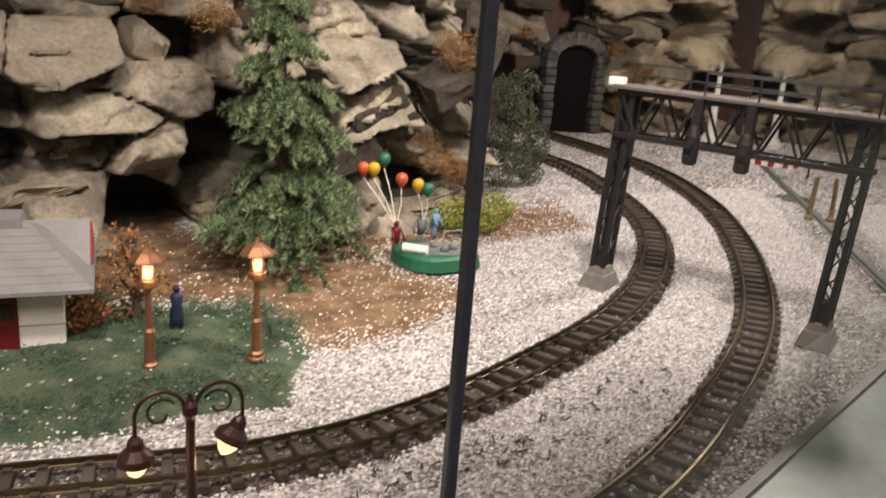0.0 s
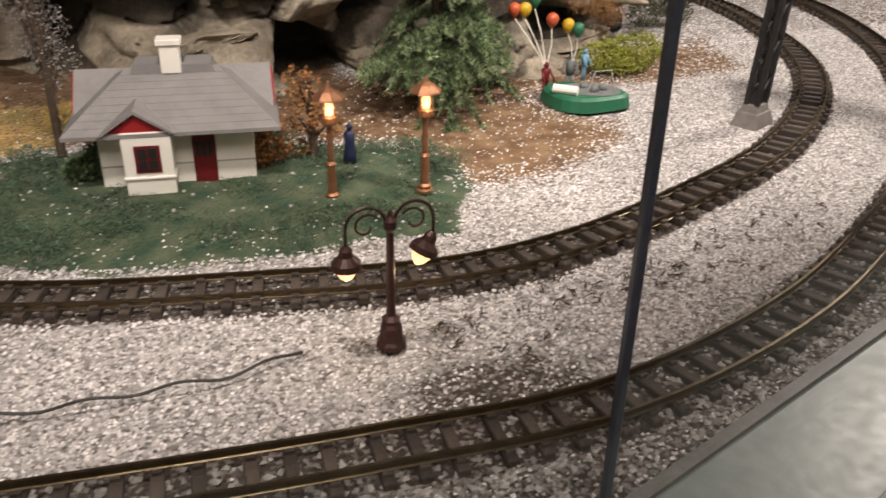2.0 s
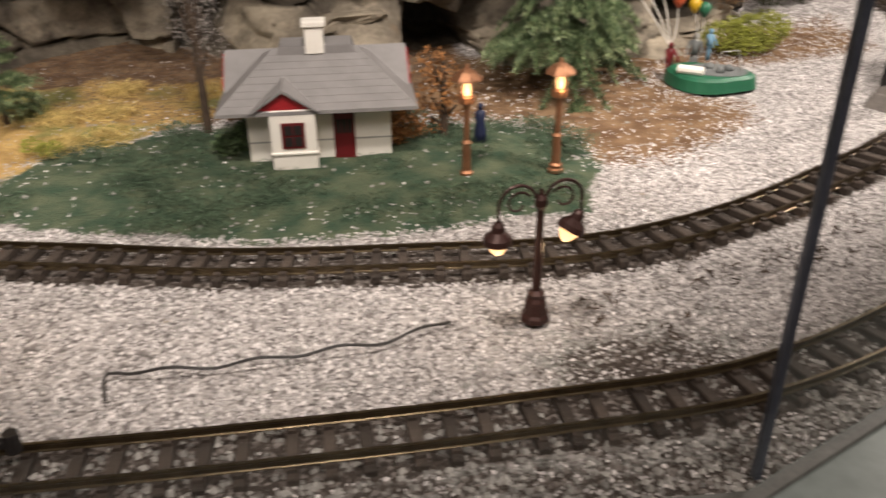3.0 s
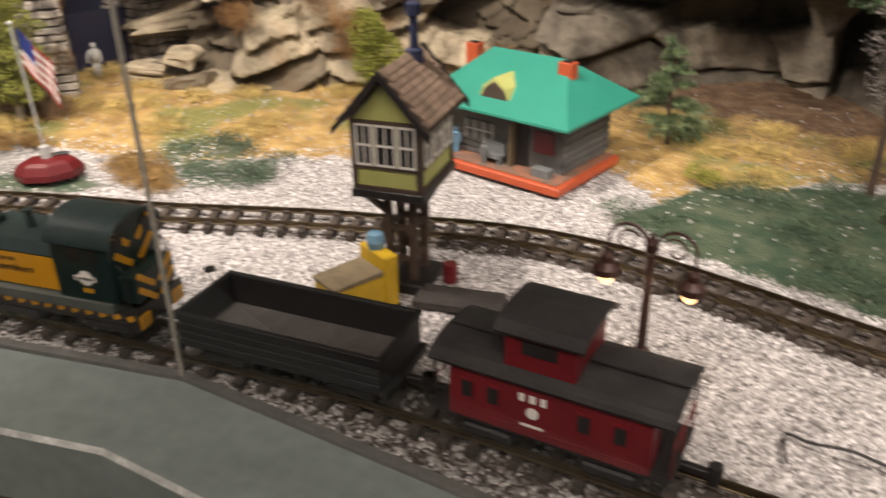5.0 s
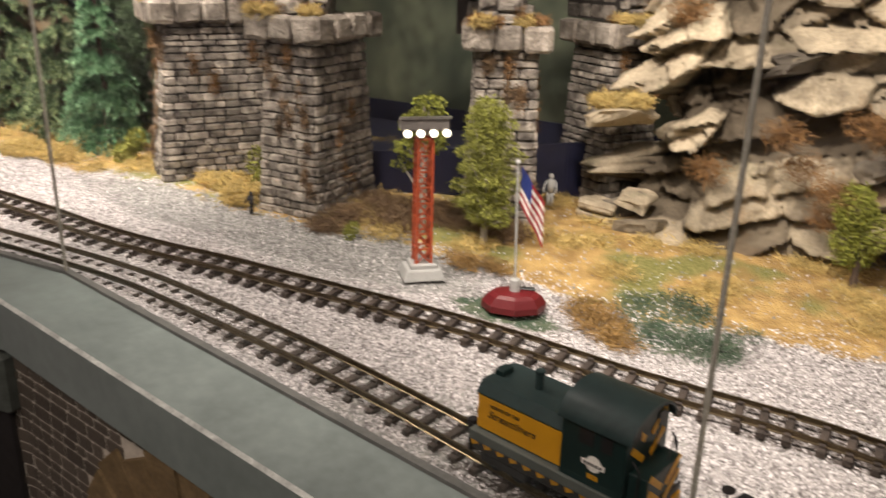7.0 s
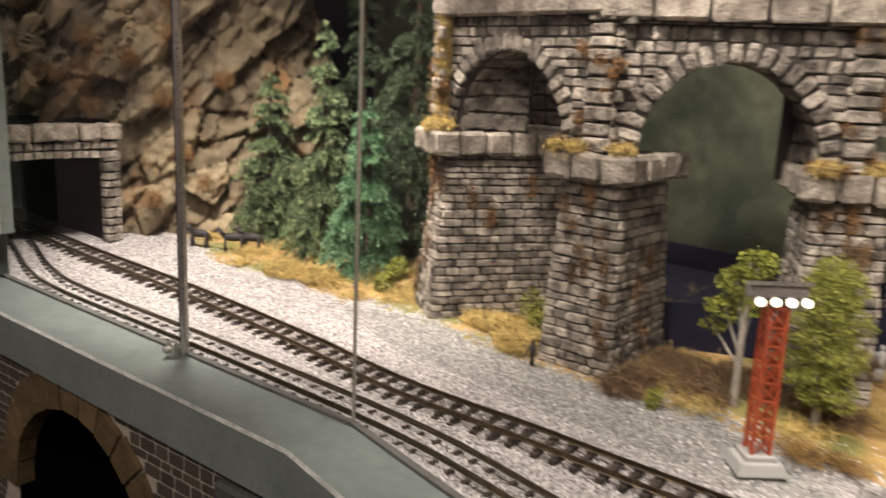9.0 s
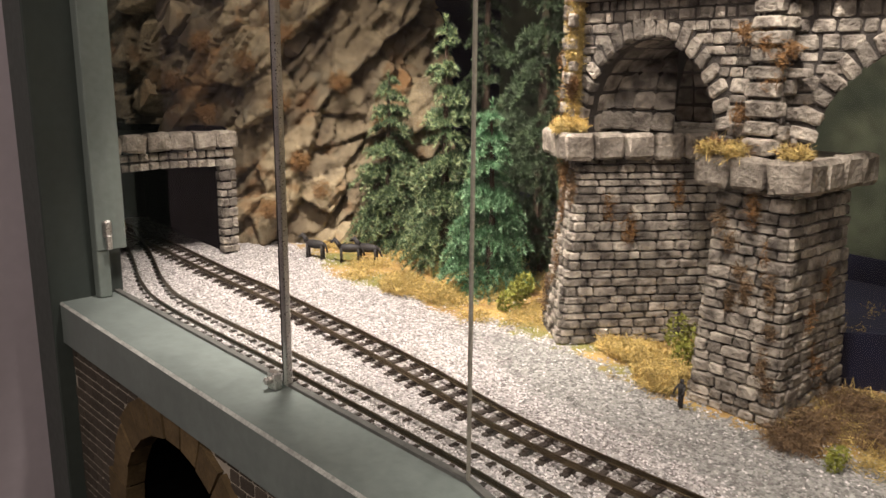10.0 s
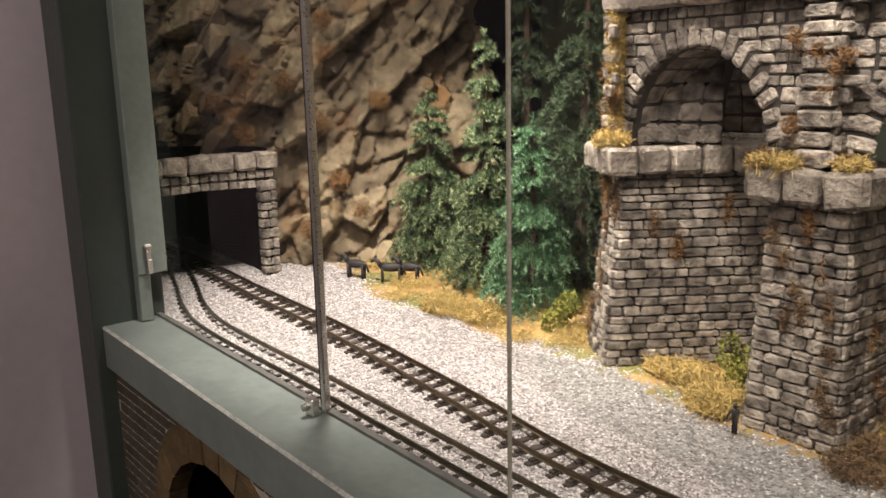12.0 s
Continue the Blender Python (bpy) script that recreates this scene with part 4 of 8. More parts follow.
def pier(x, y, rz, w, dp, h, label, arc=None):
    """A tapered pier of coursed blocks with a thick cap; the front faces -y before turning."""
    t = thing("viaduct_pier", x, y, level(x) - 0.004, rz, label, "viaduct pier", "piers of the viaduct")
    part("pier_core", box(B(), 0, dp / 2, h / 2, w - 0.012, dp - 0.012, h, taper=0.80), JOINT, t)
    r = random.Random(int(x * 100))
    z = 0.0
    while z < h - 0.01:
        ch = min(r.uniform(0.0125, 0.0215) * (0.88 if dp > 0.3 else 1.0), h - z)
        f = 1 - 0.20 * (z + ch / 2) / h
        ww, dd = w * f / 2, dp * f / 2
        for side_, length, dist, ang in ((0, 2 * ww, dd, 0), (1, 2 * dd, ww, 90), (2, 2 * dd, ww, -90)):
            u = -length / 2
            while u < length / 2 - 0.004:
                bl = min(r.uniform(0.018, 0.046), length / 2 - u)
                if length / 2 - u - bl < 0.012:
                    bl = length / 2 - u
                bm = blocks[t.name]
                mm = pose(0, dp / 2, 0, 0, 0, ang) @ pose(u + bl / 2, -dist + 0.003 + r.uniform(-0.0025, 0.002), z + ch / 2)
                bm.append((mm, bl - 0.0022, 0.014, ch - 0.0024))
                u += bl
        z += ch
    # cap stones
    cw, cd = w * 1.02, dp * 0.98
    for ang, length, dist in ((0, cw + 0.02, cd / 2), (90, cd + 0.02, cw / 2), (-90, cd + 0.02, cw / 2)):
        k = max(2, round(length / 0.055))
        for i in range(k):
            bl = length / k
            bm = B()
            box(bm, 0, 0, 0, bl - 0.003, 0.03, 0.046, 0.006)
            for v in bm.verts:
                v.co += Vector((r.uniform(-1, 1), r.uniform(-1, 1), r.uniform(-1, 1))) * 0.0022
            ob = part("cap_stone", bm, CAPSTONE, t)
            ob.matrix_local = pose(0, dp / 2, h + 0.023, 0, 0, ang) @ pose(-length / 2 + (i + 0.5) * bl, -dist, 0)
    part("cap_core", box(B(), 0, dp / 2, h + 0.022, cw - 0.02, cd - 0.02, 0.040), CAPSTONE, t)
    return t


class Store(dict):
    def __missing__(self, k):
        self[k] = []
        return self[k]


blocks = Store()
STONES = []
for s in range(10):
    bm = box(B(), 0, 0, 0, 1, 1, 1)
    bmesh.ops.bevel(bm, geom=list(bm.edges), offset=0.14, segments=1, affect="EDGES")
    r_ = random.Random(s)
    for v in bm.verts:
        v.co += Vector((r_.uniform(-1, 1), r_.uniform(-1, 1), r_.uniform(-1, 1))) * 0.055
    me = bpy.data.meshes.new("stone_block")
    bm.to_mesh(me)
    bm.free()
    me.materials.append(STONE)
    STONES.append(me)


def lay_blocks(t, items, limit=300):
    """The first blocks become stones of their own, the rest one joined mesh."""
    r = random.Random(9)
    for mm, a, b, c in items[:limit]:
        ob = new("stone_block", r.choice(STONES))
        ob.parent = t
        ob.matrix_local = mm @ Matrix.Diagonal((a, b, c, 1))
    rest = items[limit:]
    if rest:
        vs, fs = [], []
        for mm, a, b, c in rest:
            me = r.choice(STONES)
            k = len(vs)
            full = mm @ Matrix.Diagonal((a, b, c, 1))
            vs += [full @ v.co for v in me.vertices]
            fs += [tuple(k + i for i in p.vertices) for p in me.polygons]
        part("stone_courses", raw("stone_courses", vs, fs, STONE), STONE, t)["kind"] = "stuff"


# piers: front mid-point, bearing, width, depth; the viaduct bends away at both ends
PH = 0.335
PIERS = [(-2.32, 1.23, -62, 0.15, 0.22), (-2.091, 0.957, -14, 0.13, 0.31), (-1.69, 1.045, 20, 0.140, 0.205), (-1.41, 1.352, 48, 0.135, 0.20), (-1.360, 1.690, 78, 0.145, 0.16)]
pier_things = []
for x, y, rz, w, dp in PIERS:
    p = pier(x, y, rz, w, dp, PH, "tapered grey stone viaduct pier with straw on its cap")
    lay_blocks(p, blocks[p.name], 150)
    pier_things.append(p)

viaduct = thing("stone_viaduct", 0, 0, 0, 0, "curved grey stone viaduct wall with arches and a pale parapet", "viaduct", kind="structure")


def span(a, b, shift=0.0):
    """The wall between two piers, with a round arch through it, faced with blocks and wedge stones."""
    (ax, ay, ar, aw, ad), (bx, by, br, bw, bd) = a, b
    za, zb = level(ax) + PH + 0.042, level(bx) + PH + 0.042
    A_, B_ = Vector((ax, ay, 0)), Vector((bx, by, 0))
    na = Matrix.Rotation(radians(ar), 3, "Z") @ Vector((0, 1, 0))
    nb = Matrix.Rotation(radians(br), 3, "Z") @ Vector((0, 1, 0))
    A_, B_ = A_ + na * 0.03, B_ + nb * 0.03
    d = (B_ - A_)
    L = d.length
    d.normalize()
    nrm = Vector((-d.y, d.x, 0))
    z0 = min(za, zb)
    H = 0.225
    half = min(L / 2 - 0.030 - abs(shift) * 0.5, 0.146)
    rise = min(half * 1.15, 0.165)
    mid = L / 2 + shift
    D = 0.17
    M4 = Matrix.Translation((A_.x, A_.y, z0)) @ Matrix.Rotation(math.atan2(d.y, d.x), 4, "Z")
    arch = [(mid + half * math.cos(t), rise * math.sin(t)) for t in np.linspace(0, math.pi, 25)]
    bm = B()
    for ya, yb, flip in ((0.0, 0.0, 0), (D, D, 1)):
        outer = []
        for x, z in arch:
            f = (x - (mid - half)) / (2 * half)
            outer.append((f, x, z))
        lo = [bm.verts.new(M4 @ Vector((x, ya, z))) for f, x, z in outer]
        hi = [bm.verts.new(M4 @ Vector((x, ya, H))) for f, x, z in outer]
        for i in range(len(lo) - 1):
            bm.faces.new((lo[i], lo[i + 1], hi[i + 1], hi[i]))
        for x0, x1 in ((mid - half - 0.03, mid - half), (mid + half, mid + half + 0.003)) if flip else ((-0.02, mid - half), (mid + half, L + 0.02)):
            q = [bm.verts.new(M4 @ Vector(v)) for v in ((x0, ya, -0.03), (x1, ya, -0.03), (x1, ya, H), (x0, ya, H))]
            bm.faces.new(q)
        if not flip:
            first = lo
        else:
            for i in range(len(lo) - 1):
                bm.faces.new((first[i], first[i + 1], lo[i + 1], lo[i]))
    bmesh.ops.recalc_face_normals(bm, faces=bm.faces)
    part("spandrel_wall", bm, JOINT, viaduct)
    r = random.Random(int(L * 1000))
    items = []
    # wedge stones round the arch
    k = 21
    for i in range(k):
        t = math.pi * (i + 0.5) / k
        x, z = mid + (half + 0.014) * math.cos(t), (rise + 0.014) * math.sin(t)
        items.append((M4 @ pose(x, 0.003, z, 0, -math.degrees(t) + 90, 0), math.pi * half / k - 0.0022, 0.018, 0.030 * r.uniform(0.9, 1.2)))
    # coursed facing
    z = 0.0
    while z < H - 0.004:
        ch = min(r.uniform(0.014, 0.026), H - z)
        x = -0.02
        while x < L + 0.02:
            bl = r.uniform(0.016, 0.042)
            cx, cz = x + bl / 2, z + ch / 2
            e = ((cx - mid) / (half + 0.027)) ** 2 + (cz / (rise + 0.027)) ** 2
            if e > 1:
                items.append((M4 @ pose(cx, 0.004 + r.uniform(-0.003, 0.002), cz), bl - 0.003, 0.014, ch - 0.003))
            x += bl
        z += ch
    # vault stones inside the arch
    for i in range(14):
        t = math.pi * (i + 0.5) / 14
        for j in range(4):
            items.append((M4 @ pose(mid + (half + 0.003) * math.cos(t), 0.025 + (j + 0.5) * 0.036, (rise + 0.003) * math.sin(t), 0, -math.degrees(t) + 90, 0), math.pi * half / 14 + 0.001, 0.0352, 0.010 * r.uniform(0.85, 1.1)))
    # parapet
    k = max(2, round(L / 0.075))
    for i in range(k):
        bm = B()
        box(bm, 0, 0, 0, (L + 0.03) / k - 0.003, 0.05, 0.056, 0.005)
        for v in bm.verts:
            v.co += Vector((r.uniform(-1, 1), r.uniform(-1, 1), r.uniform(-1, 1))) * 0.002
        ob = part("parapet_stone", bm, CAPSTONE, viaduct)
        ob.matrix_local = M4 @ pose(-0.015 + (i + 0.5) * (L + 0.03) / k, -0.004, H + 0.028)
    bm = B()
    box(bm, L / 2, D / 2, H + 0.02, L + 0.04, D - 0.02, 0.04, m=M4)
    part("deck", bm, DECK, viaduct)
    # pilaster over the pier
    z = 0.0
    while z < H:
        ch = r.uniform(0.02, 0.03)
        items.append((M4 @ pose(L + 0.0, -0.006, z + ch / 2), 0.05 * r.uniform(0.85, 1.1), 0.03, ch - 0.004))
        z += ch
    return items


span_items = []
for a, b, sh in zip(PIERS, PIERS[1:], (0.0, -0.028, 0.004, 0.0)):
    span_items += span(a, b, sh)
random.Random(2).shuffle(span_items)
lay_blocks(viaduct, span_items, 300)

# ---------------- tunnel mouth in the west cliff ----------------
tunnel = thing("tunnel_portal", -2.905, 0.485, level(-2.9) - 0.004, 108, "grey stone tunnel portal with squared lintel stones", "tunnel portal", kind="structure")
items = []
r_ = random.Random(4)
# local x runs along the face towards the front of the case, y into the hill
for side_ in (0, 1):
    z = 0
    while z < 0.235:
        ch = r_.uniform(0.018, 0.030)
        w1 = r_.uniform(0.018, 0.032)
        x0 = -0.05 if side_ == 0 else -0.40
        items.append((pose(x0 + 0.0225 - (0.0225 - w1 / 2), 0.01, z + ch / 2), w1, 0.03, ch - 0.003))
        items.append((pose(x0 + 0.0225 + w1 / 2, 0.012, z + ch / 2), 0.047 - w1, 0.03, ch - 0.003))
        z += ch
for i in range(16):
    for j in range(2):
        items.append((pose(-0.375 + i * 0.0235, 0.01, 0.236 + j * 0.020 - 0.006 * abs(i - 8) / 8 * (1 - j)), 0.022 * r_.uniform(0.9, 1.1), 0.03, 0.018))
lay_blocks(tunnel, items, 150)
for i in range(7):
    bm = box(B(), 0, 0, 0, 0.054, 0.05, 0.042, 0.006)
    for v in bm.verts:
        v.co += Vector((r_.uniform(-1, 1), r_.uniform(-1, 1), r_.uniform(-1, 1))) * 0.003
    ob = part("lintel_stone", bm, CAPSTONE, tunnel)
    ob.matrix_local = pose(-0.40 + i * 0.057 + 0.03, 0.006, 0.290)
# inner walls coloured near black to give the tunnel its shade
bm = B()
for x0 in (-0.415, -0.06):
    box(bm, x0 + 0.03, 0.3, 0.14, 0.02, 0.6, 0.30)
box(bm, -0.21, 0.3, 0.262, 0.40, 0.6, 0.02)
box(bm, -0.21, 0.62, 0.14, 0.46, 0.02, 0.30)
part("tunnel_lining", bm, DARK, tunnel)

# ---------------- buildings ----------------


def station_white(x, y, rz):
    t = thing("toy_station", x, y, level(x) + 0.001, rz, "white plastic toy station with grey hip roof and red trim", "toy building")
    w, d, h = 0.200, 0.135, 0.092
    part("wall", box(B(), 0, 0, h / 2, w, d, h, 0.001), WHITE, t)
    # thin grey strip in place of the shadow line of a wall groove
    part("groove_shade_line", box(B(), 0, 0, 0.034, w + 0.001, d + 0.001, 0.0022), GREY_PLASTIC, t)
    # bay with its window
    bay = part("bay", box(B(), -0.035, -d / 2 - 0.016, 0.046, 0.062, 0.042, 0.092, 0.001), WHITE, t)
    part("bay_sill", box(B(), -0.035, -d / 2 - 0.017, 0.030, 0.065, 0.045, 0.004, 0.001), WHITE, bay)
    wf = part("window_frame", box(B(), -0.035, -d / 2 - 0.0375, 0.056, 0.032, 0.003, 0.036), DARK_RED, t)
    bm = B()
    for i in (-1, 1):
        for j in (-1, 1):
            box(bm, -0.035 + i * 0.0065, -d / 2 - 0.0395, 0.056 + j * 0.008, 0.011, 0.001, 0.0135)
    part("pane", bm, BLACK, wf)
    door = part("door", box(B(), 0.034, -d / 2 - 0.0015, 0.036, 0.030, 0.004, 0.072), DARK_RED, t)
    bm = B()
    for i in (-1, 0, 1):
        box(bm, 0.034 + i * 0.008, -d / 2 - 0.0042, 0.054, 0.006, 0.001, 0.02)
    part("door_pane", bm, BLACK, door)
    for i in (-0.088, 0.085):
        part("bracket", prism(B(), [(i - 0.005, 0.090), (i + 0.005, 0.090), (i, 0.074)], -d / 2 - 0.012, -d / 2), RED, t)
    # hip roof
    ex, ey, z0, z1 = 0.136, 0.105, 0.090, 0.148
    rx_ = 0.060
    vs = [(-ex, -ey, z0), (ex, -ey, z0), (ex, ey, z0), (-ex, ey, z0), (-rx_, 0, z1), (rx_, 0, z1), (-ex, -ey, z0 - 0.005), (ex, -ey, z0 - 0.005), (ex, ey, z0 - 0.005), (-ex, ey, z0 - 0.005)]
    fs = [(0, 1, 5, 4), (1, 2, 5), (2, 3, 4, 5), (3, 0, 4), (6, 7, 1, 0), (7, 8, 2, 1), (8, 9, 3, 2), (9, 6, 0, 3), (9, 8, 7, 6)]
    roof = part("roof", raw("roof", vs, fs, ROOF_GREY), ROOF_GREY, t)
    bm = B()
    for k in range(1, 9):
        f = k / 9
        xx, yy, zz = -ex + (ex - rx_) * f, -ey * (1 - f), z0 + (z1 - z0) * f
        tube(bm, [(xx, yy - 0.0002, zz + 0.0001), (-xx, yy - 0.0002, zz + 0.0001)], 0.0004, 4)
    part("shingle_line", bm, ROOF_GREY, roof)
    # red front gable with its little roof
    part("gable", prism(B(), [(-0.085, 0.092), (-0.005, 0.092), (-0.045, 0.116)], -ey + 0.002, -ey + 0.045), RED, t, "bright red front gable")
    bm = B()
    prism(bm, [(-0.092, 0.090), (-0.087, 0.090), (-0.045, 0.1175), (-0.003, 0.090), (0.002, 0.090), (-0.045, 0.122)], -ey - 0.004, -ey + 0.055)
    part("gable_roof", bm, ROOF_GREY, t)
    # raised ridge box with red ends
    bm = B()
    prism(bm, [(-0.062, 0.118), (-0.050, 0.153), (0.052, 0.153), (0.066, 0.118)], -0.012, 0.040)
    part("ridge", bm, ROOF_GREY, t)
    for sx in (-1, 1):
        y0, y1 = (-0.131, -0.030) if sx > 0 else (0.030, 0.131)
        wing = part("side_roof", prism(B(), [(-0.060, 0.093), (0.060, 0.093), (0.0, 0.141)], y0, y1, pose(0, 0.030, 0, 0, 0, 90)), ROOF_GREY, t)
        y0, y1 = (-0.1335, -0.1312) if sx > 0 else (0.1312, 0.1335)
        part("side_gable", prism(B(), [(-0.050, 0.096), (0.050, 0.096), (0.0, 0.136)], y0, y1, pose(0, 0.030, 0, 0, 0, 90)), RED, wing, "red gable end")
    ch = part("chimney", box(B(), 0.0, -0.004, 0.164, 0.026, 0.022, 0.044, 0.001), WHITE, t)
    part("chimney_cap", box(B(), 0.0, -0.004, 0.184, 0.033, 0.029, 0.008, 0.001), WHITE, ch)
    return t


station_white(0.192, 1.458, -6)


def figure_mesh(m, h, robe=False, arm=0.0):
    """A plain standing shape."""
    bm = B()
    if robe:
        lathe(bm, [(0.16 * h, 0), (0.15 * h, 0.3 * h), (0.11 * h, 0.55 * h), (0.14 * h, 0.75 * h), (0.05 * h, 0.84 * h)], 10)
    else:
        for s in (-1, 1):
            tube(bm, [(s * 0.06 * h, 0, 0), (s * 0.055 * h, 0, 0.45 * h)], 0.05 * h, 7)
        lathe(bm, [(0.10 * h, 0.43 * h), (0.11 * h, 0.6 * h), (0.14 * h, 0.78 * h), (0.05 * h, 0.84 * h)], 10)
        for s in (-1, 1):
            tube(bm, [(s * 0.14 * h, 0, 0.77 * h), (s * 0.19 * h, -arm * h * 0.2, 0.58 * h), (s * 0.17 * h, -arm * h * 0.35, 0.45 * h)], 0.035 * h, 6)
    blob(bm, 0, 0, 0.91 * h, 0.075 * h, 0.08 * h, 0.09 * h)
    return bm


def figure(x, y, z, h, m, label, rz=0, robe=False):
    ob = part("toy_figure", figure_mesh(m, h, robe, 0.5), m, None, "", True)
    ob.matrix_world = pose(x, y, z, 0, 0, rz)
    return tagged(ob, label, "figurine")


figure(0.420, 1.395, level(0.4) + 0.006, 0.062, NAVY, "dark blue robed toy figure standing on turf", robe=True)


def station_green(x, y, rz):
    t = thing("toy_depot", x, y, level(x) + 0.002, rz, "slate walled toy depot with teal roof on orange platform", "toy building")
    w, d, h = 0.215, 0.135, 0.092
    plat = part("platform", box(B(), 0, -0.010, 0.007, 0.262, 0.185, 0.014, 0.002), ORANGE, t)
    part("platform_top", box(B(), 0, -0.010, 0.0150, 0.246, 0.168, 0.0025, 0.0005), PLATFORM, plat, "worn orange brown platform top")
    part("wall", box(B(), 0, 0.012, 0.014 + h / 2, w, d, h, 0.001), SLATE, t)
    yf = 0.012 - d / 2
    bm = B()
    for k in range(7):
        for s in (-1, 1):
            box(bm, s * (w / 2 + 0.001), 0.012, 0.024 + k * 0.012, 0.003, d + 0.002, 0.0085)
    part("side_boards", bm, SLATE, t)
    bm = B()
    for k in range(4):
        box(bm, -0.055, yf - 0.001, 0.022 + k * 0.010, 0.095, 0.003, 0.008)
    part("front_boards", bm, SLATE, t)
    d1 = part("door", box(B(), 0.032, yf - 0.001, 0.050, 0.026, 0.004, 0.072), BLACK, t)
    part("door_leaf", box(B(), 0.022, yf - 0.010, 0.050, 0.003, 0.020, 0.070), GRIME, d1)
    part("poster", box(B(), 0.074, yf - 0.001, 0.062, 0.038, 0.003, 0.034), DARK_RED, t, "faded red poster")
    part("window", box(B(), -0.050, yf - 0.001, 0.058, 0.058, 0.003, 0.030), FIG_GREY, t)
    bm = B()
    for i in range(4):
        box(bm, -0.050 + (i - 1.5) * 0.018, yf - 0.0035, 0.058, 0.0025, 0.002, 0.030)
    box(bm, -0.050, yf - 0.0035, 0.058, 0.058, 0.002, 0.0025)
    part("window_bars", bm, GREY_PLASTIC, t)
    sign = part("sign_board", box(B(), -0.045, yf - 0.0015, 0.090, 0.050, 0.004, 0.010), TIMBER, t)
    part("sign_bar", box(B(), -0.045, yf - 0.004, 0.090, 0.034, 0.001, 0.0035), LIME, sign)
    # bench, crates and pots on the platform belong to the moulding
    bm = B()
    box(bm, -0.012, yf - 0.018, 0.028, 0.040, 0.014, 0.006)
    box(bm, -0.012, yf - 0.011, 0.040, 0.040, 0.003, 0.018)
    for s in (-1, 1):
        box(bm, -0.012 + s * 0.016, yf - 0.018, 0.020, 0.004, 0.012, 0.012)
    part("bench", bm, FIG_GREY, t)
    part("crate", box(B(), 0.085, yf - 0.020, 0.022, 0.030, 0.016, 0.016, 0.001), FIG_GREY, t)
    part("figure_shape", figure_mesh(None, 0.046), PALE_BLUE, t, "pale blue moulded figure shape").location = (-0.088, yf - 0.016, 0.014)
    part("figure_shape", figure_mesh(None, 0.040), FIG_GREY, t).location = (-0.020, yf - 0.030, 0.014)
    # hip roof
    ex, ey, z0, z1 = 0.142, 0.108, 0.108, 0.178
    rx_ = 0.070
    oy = 0.005
    vs = [(-ex, oy - ey, z0), (ex, oy - ey, z0), (ex, oy + ey, z0), (-ex, oy + ey, z0), (-rx_, oy, z1), (rx_, oy, z1), (-ex, oy - ey, z0 - 0.004), (ex, oy - ey, z0 - 0.004), (ex, oy + ey, z0 - 0.004), (-ex, oy + ey, z0 - 0.004)]
    fs = [(0, 1, 5, 4), (1, 2, 5), (2, 3, 4, 5), (3, 0, 4), (6, 7, 1, 0), (7, 8, 2, 1), (8, 9, 3, 2), (9, 6, 0, 3), (9, 8, 7, 6)]
    part("roof", raw("roof", vs, fs, TEAL), TEAL, t)
    dm = part("dormer", prism(B(), [(-0.038, 0.116), (0.026, 0.116), (0.016, 0.140), (-0.006, 0.156), (-0.028, 0.140)], -0.078, -0.026), LIME, t, "small tan dormer")
    part("dormer_face", prism(B(), [(-0.034, 0.119), (0.022, 0.119), (0.012, 0.137), (-0.006, 0.150), (-0.024, 0.137)], -0.0795, -0.078), TIMBER, dm)
    for i, sx in enumerate((-0.128, 0.082)):
        c = part("chimney", box(B(), sx, -0.012 if i else 0.03, 0.152 if i else 0.145, 0.024, 0.020, 0.055, 0.001), ORANGE, t)
        part("chimney_hole", box(B(), sx, -0.012 if i else 0.03, 0.1795 if i else 0.1725, 0.014, 0.011, 0.003), BLACK, c)
    return t


station_green(-0.500, 1.505, -16)


